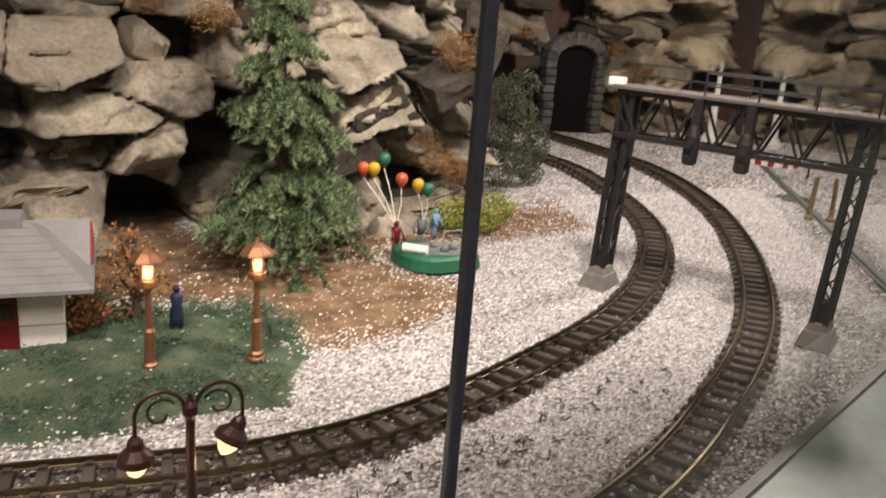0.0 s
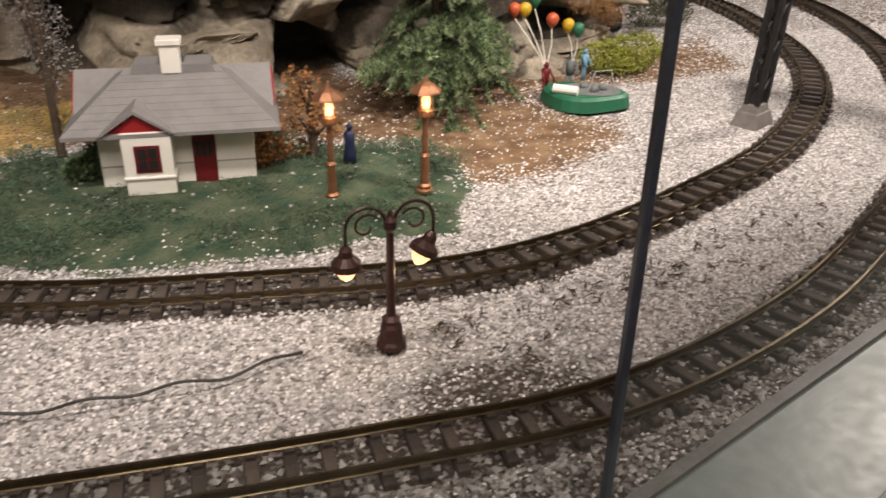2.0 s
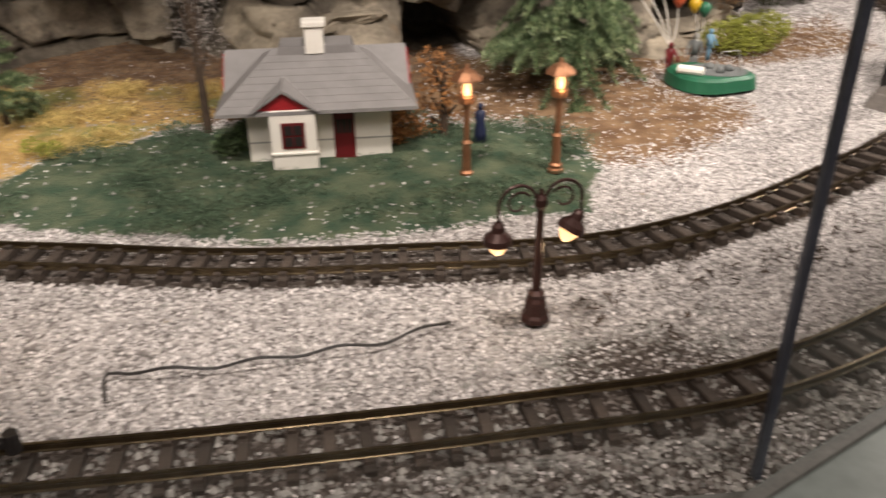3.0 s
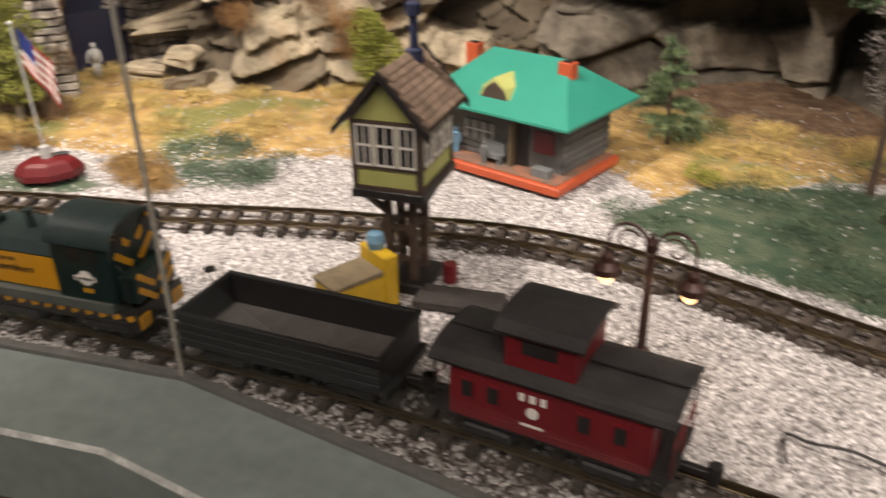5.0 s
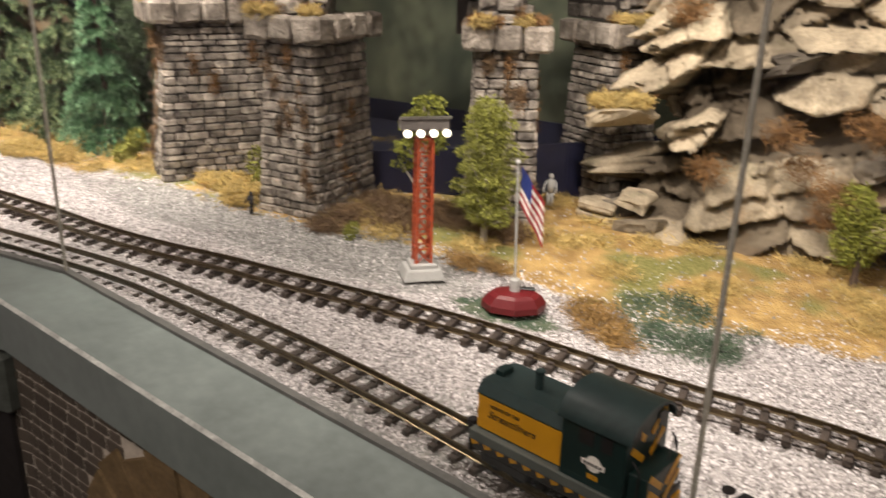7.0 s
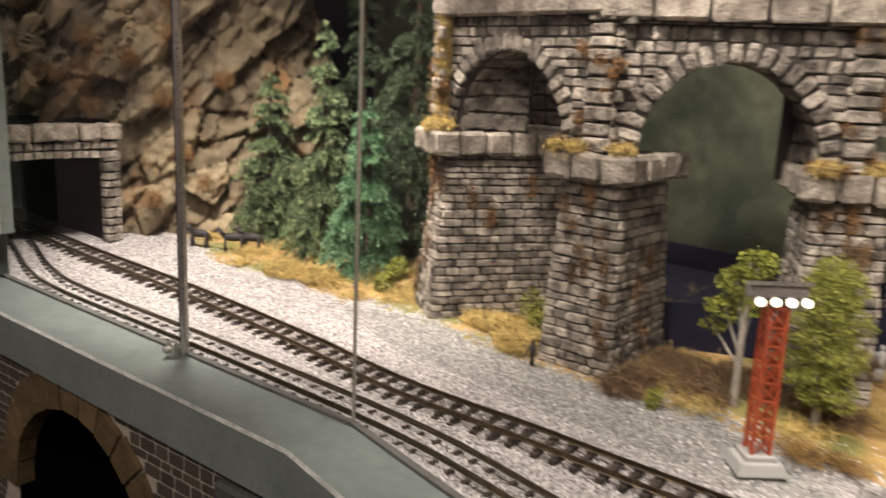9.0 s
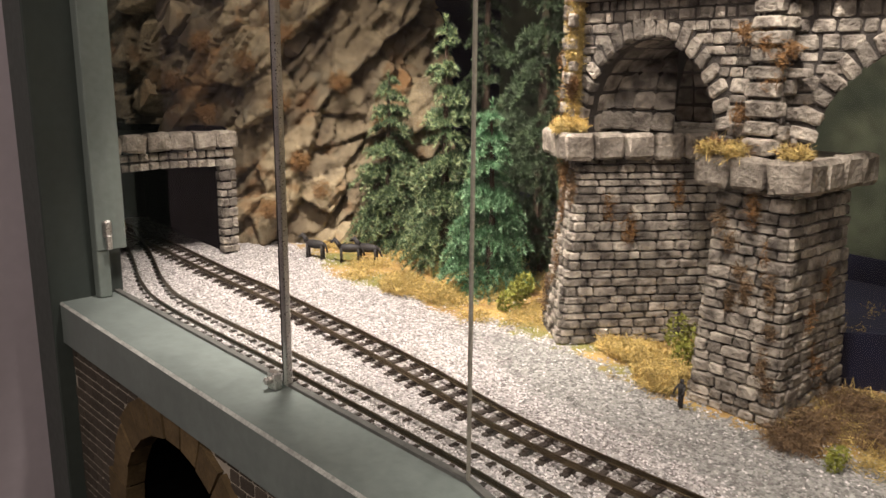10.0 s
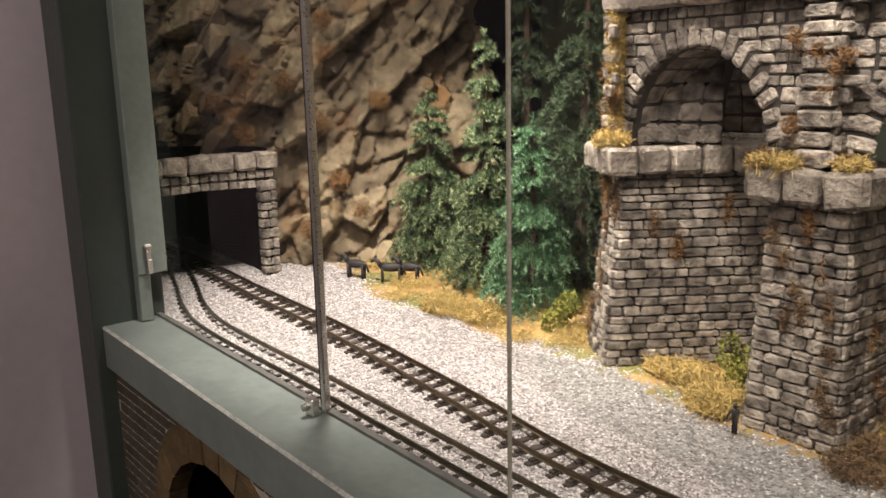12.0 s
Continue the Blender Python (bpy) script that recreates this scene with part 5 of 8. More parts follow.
def signal_box(x, y, rz):
    """A half-timbered cabin on a trestle of posts."""
    t = thing("toy_signal_box", x, y, level(x), rz, "lime half-timbered signal box cabin on a dark trestle", "toy building")
    w, d, z0, z1, za = 0.080, 0.108, 0.140, 0.219, 0.268
    part("floor_board", box(B(), 0, 0, z0 - 0.005, w + 0.006, d + 0.006, 0.010, 0.001), BLACK, t)
    part("wall", box(B(), 0, 0, (z0 + z1) / 2, w - 0.004, d - 0.004, z1 - z0), LIME, t)
    for s in (-1, 1):
        bm = prism(B(), [(-w / 2 + 0.002, z1), (w / 2 - 0.002, z1), (0, za - 0.004)], s * (d / 2 - 0.002), s * (d / 2 - 0.006))
        part("gable", bm, LIME, t)
    bm = B()
    for sx in (-1, 1):
        for sy in (-1, 1):
            box(bm, sx * (w / 2 - 0.002), sy * (d / 2 - 0.002), (z0 + z1) / 2, 0.006, 0.006, z1 - z0)
    for zz in (z0 + 0.002, z0 + 0.027, z1 - 0.001):
        for sy in (-1, 1):
            box(bm, 0, sy * (d / 2 - 0.001), zz, w, 0.004, 0.004)
        for sx in (-1, 1):
            box(bm, sx * (w / 2 - 0.001), 0, zz, 0.004, d, 0.004)
    part("timber_frame", bm, TIMBER, t)
    zc = (z0 + 0.029 + z1 - 0.003) / 2
    hh = z1 - 0.003 - z0 - 0.029

    def window(cx, cy, ww, axis, name="window"):
        m4 = Matrix.Translation((cx, cy, zc)) @ Matrix.Rotation(axis, 4, "Z")
        pane = part(name, box(B(), 0, 0.0005, 0, ww, 0.002, hh, m=m4), BLACK, t)
        bm = B()
        for i in (-1, 0, 1):
            box(bm, i * (ww / 2 - 0.0012), -0.0012, 0, 0.0024 if i else 0.0014, 0.002, hh, m=m4)
        for k in (-1, 0, 1):
            box(bm, 0, -0.0014, k * (hh / 2 - 0.001), ww, 0.002, 0.0022, m=m4)
        part("sash", bm, WHITE, pane, "white glazing bars")

    for cx, ww in ((-0.025, 0.020), (0.0, 0.024), (0.025, 0.020)):
        window(cx, -d / 2, ww, 0)
    for cy in (-0.032, 0.0, 0.032):
        window(w / 2, cy, 0.026, math.pi / 2)
        window(-w / 2, cy, 0.026, -math.pi / 2)
    # tiled roof
    roof = part("roof", prism(B(), [(-w / 2 - 0.012, z1 - 0.007), (0, za), (w / 2 + 0.012, z1 - 0.007), (w / 2 + 0.012, z1 - 0.002), (0, za + 0.006), (-w / 2 - 0.012, z1 - 0.002)], -d / 2 - 0.012, d / 2 + 0.012), TIMBER, t)
    slope = math.atan2(za - z1 + 0.007, w / 2 + 0.012)
    length = math.hypot(za - z1 + 0.007, w / 2 + 0.012)
    tile = bpy.data.meshes.new("roof_tile")
    tb = box(B(), 0, 0, 0, 0.0100, 0.0092, 0.0024, 0.0006)
    tb.to_mesh(tile)
    tb.free()
    tile.materials.append(TILE_BROWN)
    for s in (-1, 1):
        for k in range(9):
            for j in range(14):
                ob = new("roof_tile", tile)
                ob.parent = t
                u = (k + 0.5) * length / 9
                yy = -d / 2 - 0.006 + (j + 0.5) * (d + 0.012) / 14 + (0.0022 if k % 2 else -0.0022)
                ob.matrix_local = Matrix.Translation((s * u * math.cos(slope), yy, za + 0.008 - u * math.sin(slope))) @ Matrix.Rotation(s * (slope - 0.10), 4, "Y")
    for sy in (-1, 1):
        bm = B()
        for s in (-1, 1):
            prism(bm, [(0, za + 0.010), (s * (w / 2 + 0.016), z1 - 0.006), (s * (w / 2 + 0.016), z1 - 0.014), (0, za + 0.001)], sy * (d / 2 + 0.012), sy * (d / 2 + 0.016))
        part("bargeboard", bm, BLACK, t)
    ch = part("chimney", lathe(B(), [(0.011, 0), (0.010, 0.014), (0.0055, 0.016), (0.005, 0.050), (0.0085, 0.052), (0.0085, 0.064), (0.004, 0.066)], 12), NAVY, t, "dark blue stove pipe")
    ch.location = (0.004, 0.030, za - 0.004)
    # trestle
    for sx in (-1, 1):
        for sy in (-1, 1):
            part("post", tube(B(), [(sx * 0.014, sy * 0.018, 0.012), (sx * 0.016, sy * 0.020, z0 - 0.008)], 0.0062, 4), TIMBER, t)
            part("brace", tube(B(), [(sx * 0.016, sy * 0.018, z0 - 0.042), (sx * 0.034, sy * 0.042, z0 - 0.010)], 0.0045, 4), TIMBER, t)
    bm = B()
    for zz in (0.040, 0.080):
        for s in (-1, 1):
            box(bm, s * 0.015, 0, zz, 0.006, 0.040, 0.005)
            box(bm, 0, s * 0.019, zz, 0.030, 0.006, 0.005)
    part("cross_beam", bm, TIMBER, t)
    part("footing", box(B(), 0.002, 0, 0.006, 0.062, 0.070, 0.014, 0.002), BLACK, t)
    return t


signal_box(-0.500, 1.068, 5)

slab = part("concrete_slab", box(B(), 0, 0, 0.006, 0.105, 0.042, 0.014, 0.003), DECK_DARK, None)
slab.matrix_world = pose(-0.418, 1.035, level(-0.4), 0, 0, 8)
tagged(slab, "weathered grey slab lying on the white chips", "slab")

hut = thing("toy_coal_hut", -0.528, 0.975, level(-0.52) + 0.001, 62, "mustard yellow trackside hut with grimy tan roof", "toy hut")
part("hut_body", box(B(), 0, 0, 0.022, 0.068, 0.046, 0.044, 0.002), MUSTARD, hut)
part("hut_end", box(B(), 0.040, 0, 0.034, 0.018, 0.054, 0.068, 0.002), MUSTARD, hut)
part("hut_roof", prism(B(), [(-0.035, 0.0445), (0.030, 0.0445), (0.030, 0.051), (-0.035, 0.048)], -0.0235, 0.0235), GRIME, hut)
part("hut_barrel", lathe(B(), [(0.009, 0), (0.011, 0.010), (0.009, 0.020), (0.004, 0.021)], 12), PALE_BLUE, hut, "pale blue barrel").location = (0.040, 0.004, 0.066)
part("hut_plinth", box(B(), 0.006, 0, 0.001, 0.090, 0.056, 0.006, 0.001), BLACK, hut)
milk = thing("oil_drum", -0.452, 1.085, level(-0.45), 0, "small dark red oil drum beside the trestle", "drum")
part("drum_body", lathe(B(), [(0.009, 0), (0.009, 0.009), (0.0095, 0.010), (0.009, 0.011), (0.009, 0.022), (0.0085, 0.024)], 14), DARK_RED, milk)

# ---------------- lamps ----------------


def post_lamp(x, y):
    t = thing("toy_post_lamp", x, y, level(x) + 0.004, 0, "copper toy lamp post with a lit lantern", "street lamp", "copper lamp posts")
    part("column", lathe(B(), [(0.0120, 0), (0.0120, 0.004), (0.0085, 0.006), (0.0092, 0.010), (0.0064, 0.013), (0.0056, 0.050), (0.0070, 0.052), (0.0042, 0.056), (0.0038, 0.100), (0.0052, 0.106)], 14), COPPER, t)
    lan = part("lantern", lathe(B(), [(0.006, 0.104), (0.0115, 0.108), (0.0115, 0.116), (0.009, 0.118)], 12), COPPER, t)
    part("lit_glass", lathe(B(), [(0.0055, 0.116), (0.0062, 0.128), (0.0045, 0.137)], 10), GLOW, lan, "glowing warm glass")
    for k in range(4):
        a = math.pi / 4 + k * math.pi / 2
        part("cage_bar", tube(B(), [(0.0095 * math.cos(a), 0.0095 * math.sin(a), 0.116), (0.0085 * math.cos(a), 0.0085 * math.sin(a), 0.140)], 0.0008, 4), COPPER, lan)
    part("lamp_roof", lathe(B(), [(0.0215, 0.139), (0.0205, 0.141), (0.011, 0.149), (0.004, 0.153), (0.002, 0.159)], 8), COPPER, t)
    data = bpy.data.lights.new("lantern_light", "POINT")
    data.energy, data.shadow_soft_size, data.color = 0.05, 0.005, (1, 0.6, 0.28)
    lamp = new("lantern_light", data)
    lamp.location = (x, y - 0.016, level(x) + 0.128)
    return t


post_lamp(0.369, 1.278)
post_lamp(0.495, 1.274)


def twin_lamp(x, y, h, rz, tip):
    t = thing("toy_twin_lamp", x, y, level(x) + 0.001, rz, "dark bronze twin-arm toy street lamp with lit shades", "street lamp", "twin street lamps")
    part("base", lathe(B(), [(0.0155, 0), (0.015, 0.005), (0.0125, 0.008), (0.011, 0.022), (0.0085, 0.026), (0.0095, 0.030), (0.005, 0.034)], 8), BRONZE, t)
    part("column", lathe(B(), [(0.0048, 0.030), (0.0036, h * 0.85), (0.0062, h * 0.88), (0.0062, h * 0.93), (0.003, h * 0.96), (0.0015, h)], 12), BRONZE, t)
    for s in (-1, 1):
        pts = []
        for k in range(15):
            a = math.pi * (1 - k / 14)
            pts.append((s * (0.023 + 0.019 * math.cos(a)), 0, h * 0.90 + 0.019 * math.sin(a) * 1.05))
        pts.append((s * 0.042, 0, h * 0.90 - 0.014))
        arm = part("arm", tube(B(), pts, 0.0017, 6), BRONZE, t)
        spi = [(s * (0.023 + r_ * math.cos(a)), 0, h * 0.91 + r_ * math.sin(a)) for r_, a in ((0.013 - 0.0006 * k, 2.6 - 0.42 * k) for k in range(14))]
        part("scroll", tube(B(), spi, 0.0012, 5), BRONZE, arm)
        m4 = Matrix.Translation((s * 0.042, 0, h * 0.90 - 0.014)) @ Matrix.Rotation(radians(tip if s > 0 else 0), 4, "Y")
        shade = part("shade", lathe(B(), [(0.003, 0), (0.006, -0.004), (0.007, -0.010), (0.0135, -0.016), (0.0145, -0.022), (0.011, -0.022)], 14, m4), BRONZE, t)
        part("lit_bulb", lathe(B(), [(0.0100, -0.021), (0.0092, -0.026), (0.0058, -0.032), (0.002, -0.035)], 12, m4), GLOW_SHADE, shade, "glowing cream bulb")
        data = bpy.data.lights.new("shade_light", "POINT")
        data.energy, data.shadow_soft_size, data.color = 0.03, 0.006, (1, 0.7, 0.4)
        lamp = new("shade_light", data)
        lamp.location = Matrix.Translation((x, y, level(x))) @ Matrix.Rotation(radians(rz), 4, "Z") @ (m4 @ Vector((0, 0, -0.046)))
    return t


twin_lamp(0.352, 0.934, 0.143, 4, 28)
twin_lamp(-0.198, 0.977, 0.160, -6, 4)

# ---------------- signal gantry ----------------


def gantry(ax, ay, bx, by):
    d = Vector((bx - ax, by - ay, 0))
    L = d.length
    t = thing("signal_gantry", ax, ay, 1.0, math.degrees(math.atan2(d.y, d.x)), "black lattice signal gantry spanning both tracks", "signal gantry")
    H, T, K = 0.335, 0.072, 0.012
    for x in (0, L):
        f = part("foot", box(B(), x, 0, 0.010, 0.050, 0.072, 0.026, 0.002, taper=0.72), CONCRETE, t, "grey concrete footing")
        part("foot_block", box(B(), x, 0, 0.028, 0.034, 0.046, 0.016, 0.002, taper=0.8), CONCRETE, f)
        part("leg_gusset", box(B(), x, 0, 0.050, 0.022, 0.034, 0.034, 0.002, taper=0.7), GANTRY, t)
        corners = [(sx * 0.0095, sy * 0.015) for sx, sy in ((-1, -1), (1, -1), (1, 1), (-1, 1))]
        for u, v in corners:
            part("leg", tube(B(), [(x + u, v, 0.030), (x + u + K, v * 0.85, H)], 0.0056, 4), GANTRY, t)
        bm = B()
        for j in range(9):
            z0, z1 = 0.05 + j * 0.031, 0.05 + (j + 1) * 0.031
            k0, k1 = K * z0 / H, K * z1 / H
            for k in range(4):
                (u0, v0), (u1, v1) = corners[k], corners[(k + 1) % 4]
                if j % 2:
                    (u0, v0), (u1, v1) = (u1, v1), (u0, v0)
                tube(bm, [(x + u0 + k0, v0 * 0.93, z0), (x + u1 + k1, v1 * 0.93, z1)], 0.0017, 4)
        part("leg_lattice", bm, GANTRY, t)
    for s in (-1, 1):
        for z in (H - T, H - 0.003):
            part("chord", box(B(), L / 2 + K, s * 0.019, z, L + 0.03, 0.006, 0.008), GANTRY, t)
        n = 12
        for j in range(n):
            x0, x1 = K - 0.01 + (L + 0.02) * j / n, K - 0.01 + (L + 0.02) * (j + 1) / n
            z0, z1 = (H - T, H) if j % 2 else (H, H - T)
            part("diagonal", tube(B(), [(x0, s * 0.019, z0), (x1, s * 0.019, z1)], 0.0026, 4), GANTRY, t)
        for j in range(5 if s > 0 else 4):
            xx = K - 0.008 + (L + 0.016) * (j / 4 if s > 0 else 0.36 + 0.64 * j / 3)
            part("rail_post", tube(B(), [(xx, s * 0.026, H - 0.002), (xx, s * 0.026, H + 0.040)], 0.0019, 4), GANTRY, t)
        for z in (H + 0.022, H + 0.040):
            part("handrail", tube(B(), [(K - 0.01 if s > 0 else K + 0.35 * L, s * 0.026, z), (K + L + 0.01, s * 0.026, z)], 0.0016, 5), GANTRY, t)
    bm = B()
    for j in range(7):
        xx = K + (L + 0.01) * j / 6
        box(bm, xx, 0, H - T, 0.004, 0.036, 0.004)
    part("tie_bar", bm, GANTRY, t)
    part("marker_lamp", box(B(), K - 0.026, 0, H + 0.010, 0.028, 0.014, 0.014, 0.002), WHITE, t, "small white marker lamp")
    part("walkway", box(B(), L / 2 + K, 0, H + 0.004, L + 0.05, 0.056, 0.006, 0.001), DECK, t, "grey brown walkway deck")
    for fx in (0.34, 0.56):
        head = part("signal_head", lathe(B(), [(0.008, H - 0.098), (0.0115, H - 0.094), (0.0118, H - 0.054), (0.008, H - 0.042), (0.003, H - 0.038)], 14), BLACK, t)
        head.location = (L * fx + K, -0.036, 0)
        part("signal_bracket", box(B(), L * fx + K, -0.026, H - 0.034, 0.012, 0.016, 0.07), GANTRY, t)
        for dz in (0.066, 0.090):
            part("signal_hood", lathe(B(), [(0.0075, -0.014), (0.0065, 0)], 10, pose(L * fx + K, -0.052, H - dz, 90)), BLACK, t)
    return t


gantry(1.130, 1.408, 1.298, 1.092)

# ---------------- floodlight tower and flag ----------------


def flood_tower(x, y, rz):
    t = thing("toy_floodlight_tower", x, y, level(x), rz, "orange lattice floodlight tower with four lit lamps", "floodlight tower")
    part("base", box(B(), 0, 0, 0.008, 0.070, 0.064, 0.018, 0.002, taper=0.82), GREY_PLASTIC, t, "pale grey plinth")
    part("plinth", box(B(), 0, 0, 0.020, 0.044, 0.040, 0.010, 0.002), GREY_PLASTIC, t)
    z0, z1, r0, r1 = 0.024, 0.230, 0.0125, 0.0115
    for sx in (-1, 1):
        for sy in (-1, 1):
            part("corner_post", tube(B(), [(sx * r0, sy * r0, z0), (sx * r1, sy * r1, z1)], 0.0030, 4), ORANGE, t)
    n = 8
    for k in range(n):
        za, zb = z0 + (z1 - z0) * k / n, z0 + (z1 - z0) * (k + 1) / n
        ra, rb = r0 + (r1 - r0) * k / n, r0 + (r1 - r0) * (k + 1) / n
        for side_ in range(4):
            rot = Matrix.Rotation(side_ * math.pi / 2, 4, "Z")
            bm = B()
            for s in (-1, 1):
                tube(bm, [rot @ Vector((s * ra, -ra, za)), rot @ Vector((-s * rb, -rb, zb))], 0.0013, 4)
            tube(bm, [rot @ Vector((-rb, -rb, zb)), rot @ Vector((rb, -rb, zb))], 0.0017, 4)
            part("lattice", bm, ORANGE, t)
    head = part("lamp_bracket", box(B(), 0, 0.002, 0.252, 0.078, 0.022, 0.018, 0.002), CONCRETE, t, "grey lamp bracket")
    part("bracket_rail", box(B(), 0, -0.010, 0.264, 0.082, 0.006, 0.004), STEEL, head)
    for i in range(4):
        cx = (i - 1.5) * 0.0205
        cup = part("lamp_cup", lathe(B(), [(0.004, 0), (0.0066, 0.012), (0.0072, 0.016)], 12, pose(cx, -0.006, 0.242, 90)), STEEL, t)
        part("lit_bulb", lathe(B(), [(0.0052, 0.014), (0.0060, 0.018), (0.0042, 0.022), (0.001, 0.0235)], 12, pose(cx, -0.006, 0.242, 90)), GLOW_WHITE, cup, "glowing white lamp")
    return t


flood_tower(-1.305, 1.066, 62)


def flag(x, y, rz):
    t = thing("flagpole", x, y, level(x), rz, "small flag hanging from a silver pole on a red base", "flag")
    bm = B()
    lathe(bm, [(0.046, 0), (0.046, 0.010), (0.038, 0.022), (0.030, 0.026), (0.012, 0.028)], 8, Matrix.Diagonal((1.1, 0.8, 1, 1)))
    part("base", bm, DARK_RED, t, "dark red faceted plastic base")
    part("slot", box(B(), 0.012, 0.010, 0.0275, 0.040, 0.010, 0.004, 0.001), BLACK, t, "dark slot in the base")
    part("socket", lathe(B(), [(0.008, 0.026), (0.0075, 0.046), (0.004, 0.048)], 10), GREY_PLASTIC, t)
    part("pole", tube(B(), [(0, 0, 0.036), (-0.006, 0.004, 0.226)], 0.0017, 8), GREY_PLASTIC, t)
    part("finial", blob(B(), -0.006, 0.004, 0.229, 0.004, 0.004, 0.004), GREY_PLASTIC, t)
    # drooping cloth in thirteen bands with a blue corner
    W, Hh = 0.054, 0.078

    def cloth(u, v, off=0.0):
        x = 0.0 + u * W * 0.68
        z = 0.224 - v * Hh * 0.74 - u * 0.056 - 0.010 * u * v
        y_ = 0.004 + 0.007 * math.sin(u * 9 + v * 2.0) * (0.3 + u) + off
        return (x, y_, z)

    for k in range(9):
        vs, fs = [], []
        for off in (0.0, 0.0006):
            for i in range(15):
                for j in (k / 9, (k + 1) / 9):
                    vs.append(cloth(i / 14, j, off))
        for s in (0, 30):
            for i in range(14):
                a = s + i * 2
                fs.append((a, a + 1, a + 3, a + 2))
        part("flag_stripe", raw("flag_stripe", vs, fs, RED if k % 2 == 0 else WHITE), RED, t)
    vs, fs = [], []
    for off in (-0.0009, 0.0015):
        for i in range(8):
            for j in (0.0, 0.27, 0.54):
                vs.append(cloth(0.45 * i / 7, j, off))
    for s in (0, 24):
        for i in range(7):
            for j in range(2):
                a = s + i * 3 + j
                fs.append((a, a + 1, a + 4, a + 3))
    part("canton", raw("canton", vs, fs, BLUE), BLUE, t, "dark blue corner field")
    return t


flag(-1.132, 1.108, 45)

# ---------------- the little park with balloons ----------------
park = thing("toy_park_base", 0.895, 1.585, level(0.9), -31, "green plastic toy park base with moulded log and path", "toy scenery")
bm = B()
prof = [(0.072 * (1 + 0.10 * math.sin(3 * a + 0.6) + 0.06 * math.cos(2 * a)) * math.cos(a), 0.055 * (1 + 0.10 * math.sin(3 * a + 0.6)) * math.sin(a)) for a in np.linspace(0, 2 * math.pi, 28, endpoint=False)]
lo = [bm.verts.new((x * 1.05, y * 1.05, 0)) for x, y in prof]
mi = [bm.verts.new((x * 1.0, y * 1.0, 0.020)) for x, y in prof]
hi = [bm.verts.new((x * 0.90, y * 0.90, 0.025)) for x, y in prof]
for a, b in ((lo, mi), (mi, hi)):
    for i in range(28):
        bm.faces.new((a[i], a[(i + 1) % 28], b[(i + 1) % 28], b[i]))
bm.faces.new(hi)
part("park_slab", bm, GREEN_TOY, park)
part("park_path", lathe(B(), [(0.048, 0.025), (0.048, 0.0258), (0.042, 0.0264)], 20, Matrix.Translation((0.012, 0.006, 0)) @ Matrix.Diagonal((1.15, 0.8, 1, 1))), FIG_GREY, park)
part("log", tube(B(), [(-0.052, -0.026, 0.032), (-0.008, -0.034, 0.032)], 0.008, 10), WHITE, park, "pale cream log")
part("seesaw", tube(B(), [(0.01, 0.0, 0.027), (0.018, 0.0, 0.060), (0.046, 0.012, 0.062), (0.056, 0.012, 0.027)], 0.0012, 5), GREY_PLASTIC, park)
for k, (px, py) in enumerate(((0.0, 0.012), (0.02, -0.010), (0.034, 0.006))):
    part("moulded_lump", blob(B(), px, py, 0.030, 0.008, 0.007, 0.007, 0.3, 2, seed=k), FIG_GREY, park)
figure(0.845, 1.640, level(0.85), 0.066, DARK_RED, "red and white toy figure holding balloons", 20)
figure(0.905, 1.660, level(0.9) + 0.004, 0.070, FIG_GREY, "grey toy figure beside the park base", -30)
figure(0.925, 1.645, level(0.9) + 0.026, 0.058, PALE_BLUE, "pale blue toy figure on the park base", 40)
for k, (bx, by, bz, m_, col) in enumerate(((0.782, 1.655, 1.158, ORANGE, "orange"), (0.800, 1.650, 1.158, None, "yellow"), (0.824, 1.662, 1.172, GREEN_TOY, "green"), (0.850, 1.640, 1.140, ORANGE, "orange"), (0.888, 1.650, 1.126, None, "yellow"), (0.903, 1.640, 1.120, GREEN_TOY, "green"))):
    t = thing("toy_balloon", bx, by, bz, 0, f"shiny {col} toy balloon on a white stalk", "balloon", "balloons")
    bm = B()
    lathe(bm, [(0.001, -0.014), (0.004, -0.012), (0.0095, -0.004), (0.0115, 0.003), (0.009, 0.010), (0.003, 0.0135)], 14)
    part("balloon_skin", bm, m_ or MUSTARD, t, "", True)
    hx, hy = (0.845 - bx, 1.640 - by) if k < 4 else (0.905 - bx, 1.655 - by)
    part("stalk", tube(B(), [(0, 0, -0.013), (hx * 0.4 + 0.004, hy * 0.4, (1.055 - bz) * 0.5), (hx, hy, 1.055 - bz)], 0.0011, 5), WHITE, t)

tw = thing("toy_beacon", 2.65, 2.71, level(2.3), 0, "slim cream toy beacon tower among the far rocks", "toy tower")
part("beacon_foot", lathe(B(), [(0.045, 0), (0.045, 0.012), (0.030, 0.016), (0.028, 0.030)], 12), WHITE, tw)
part("beacon_shaft", lathe(B(), [(0.018, 0.028), (0.011, 0.155), (0.030, 0.160), (0.030, 0.168), (0.011, 0.170), (0.009, 0.245), (0.014, 0.250), (0.014, 0.257)], 12), WHITE, tw)
part("beacon_lantern", lathe(B(), [(0.008, 0.257), (0.008, 0.280), (0.012, 0.282), (0.002, 0.298)], 12), GREY_PLASTIC, tw)

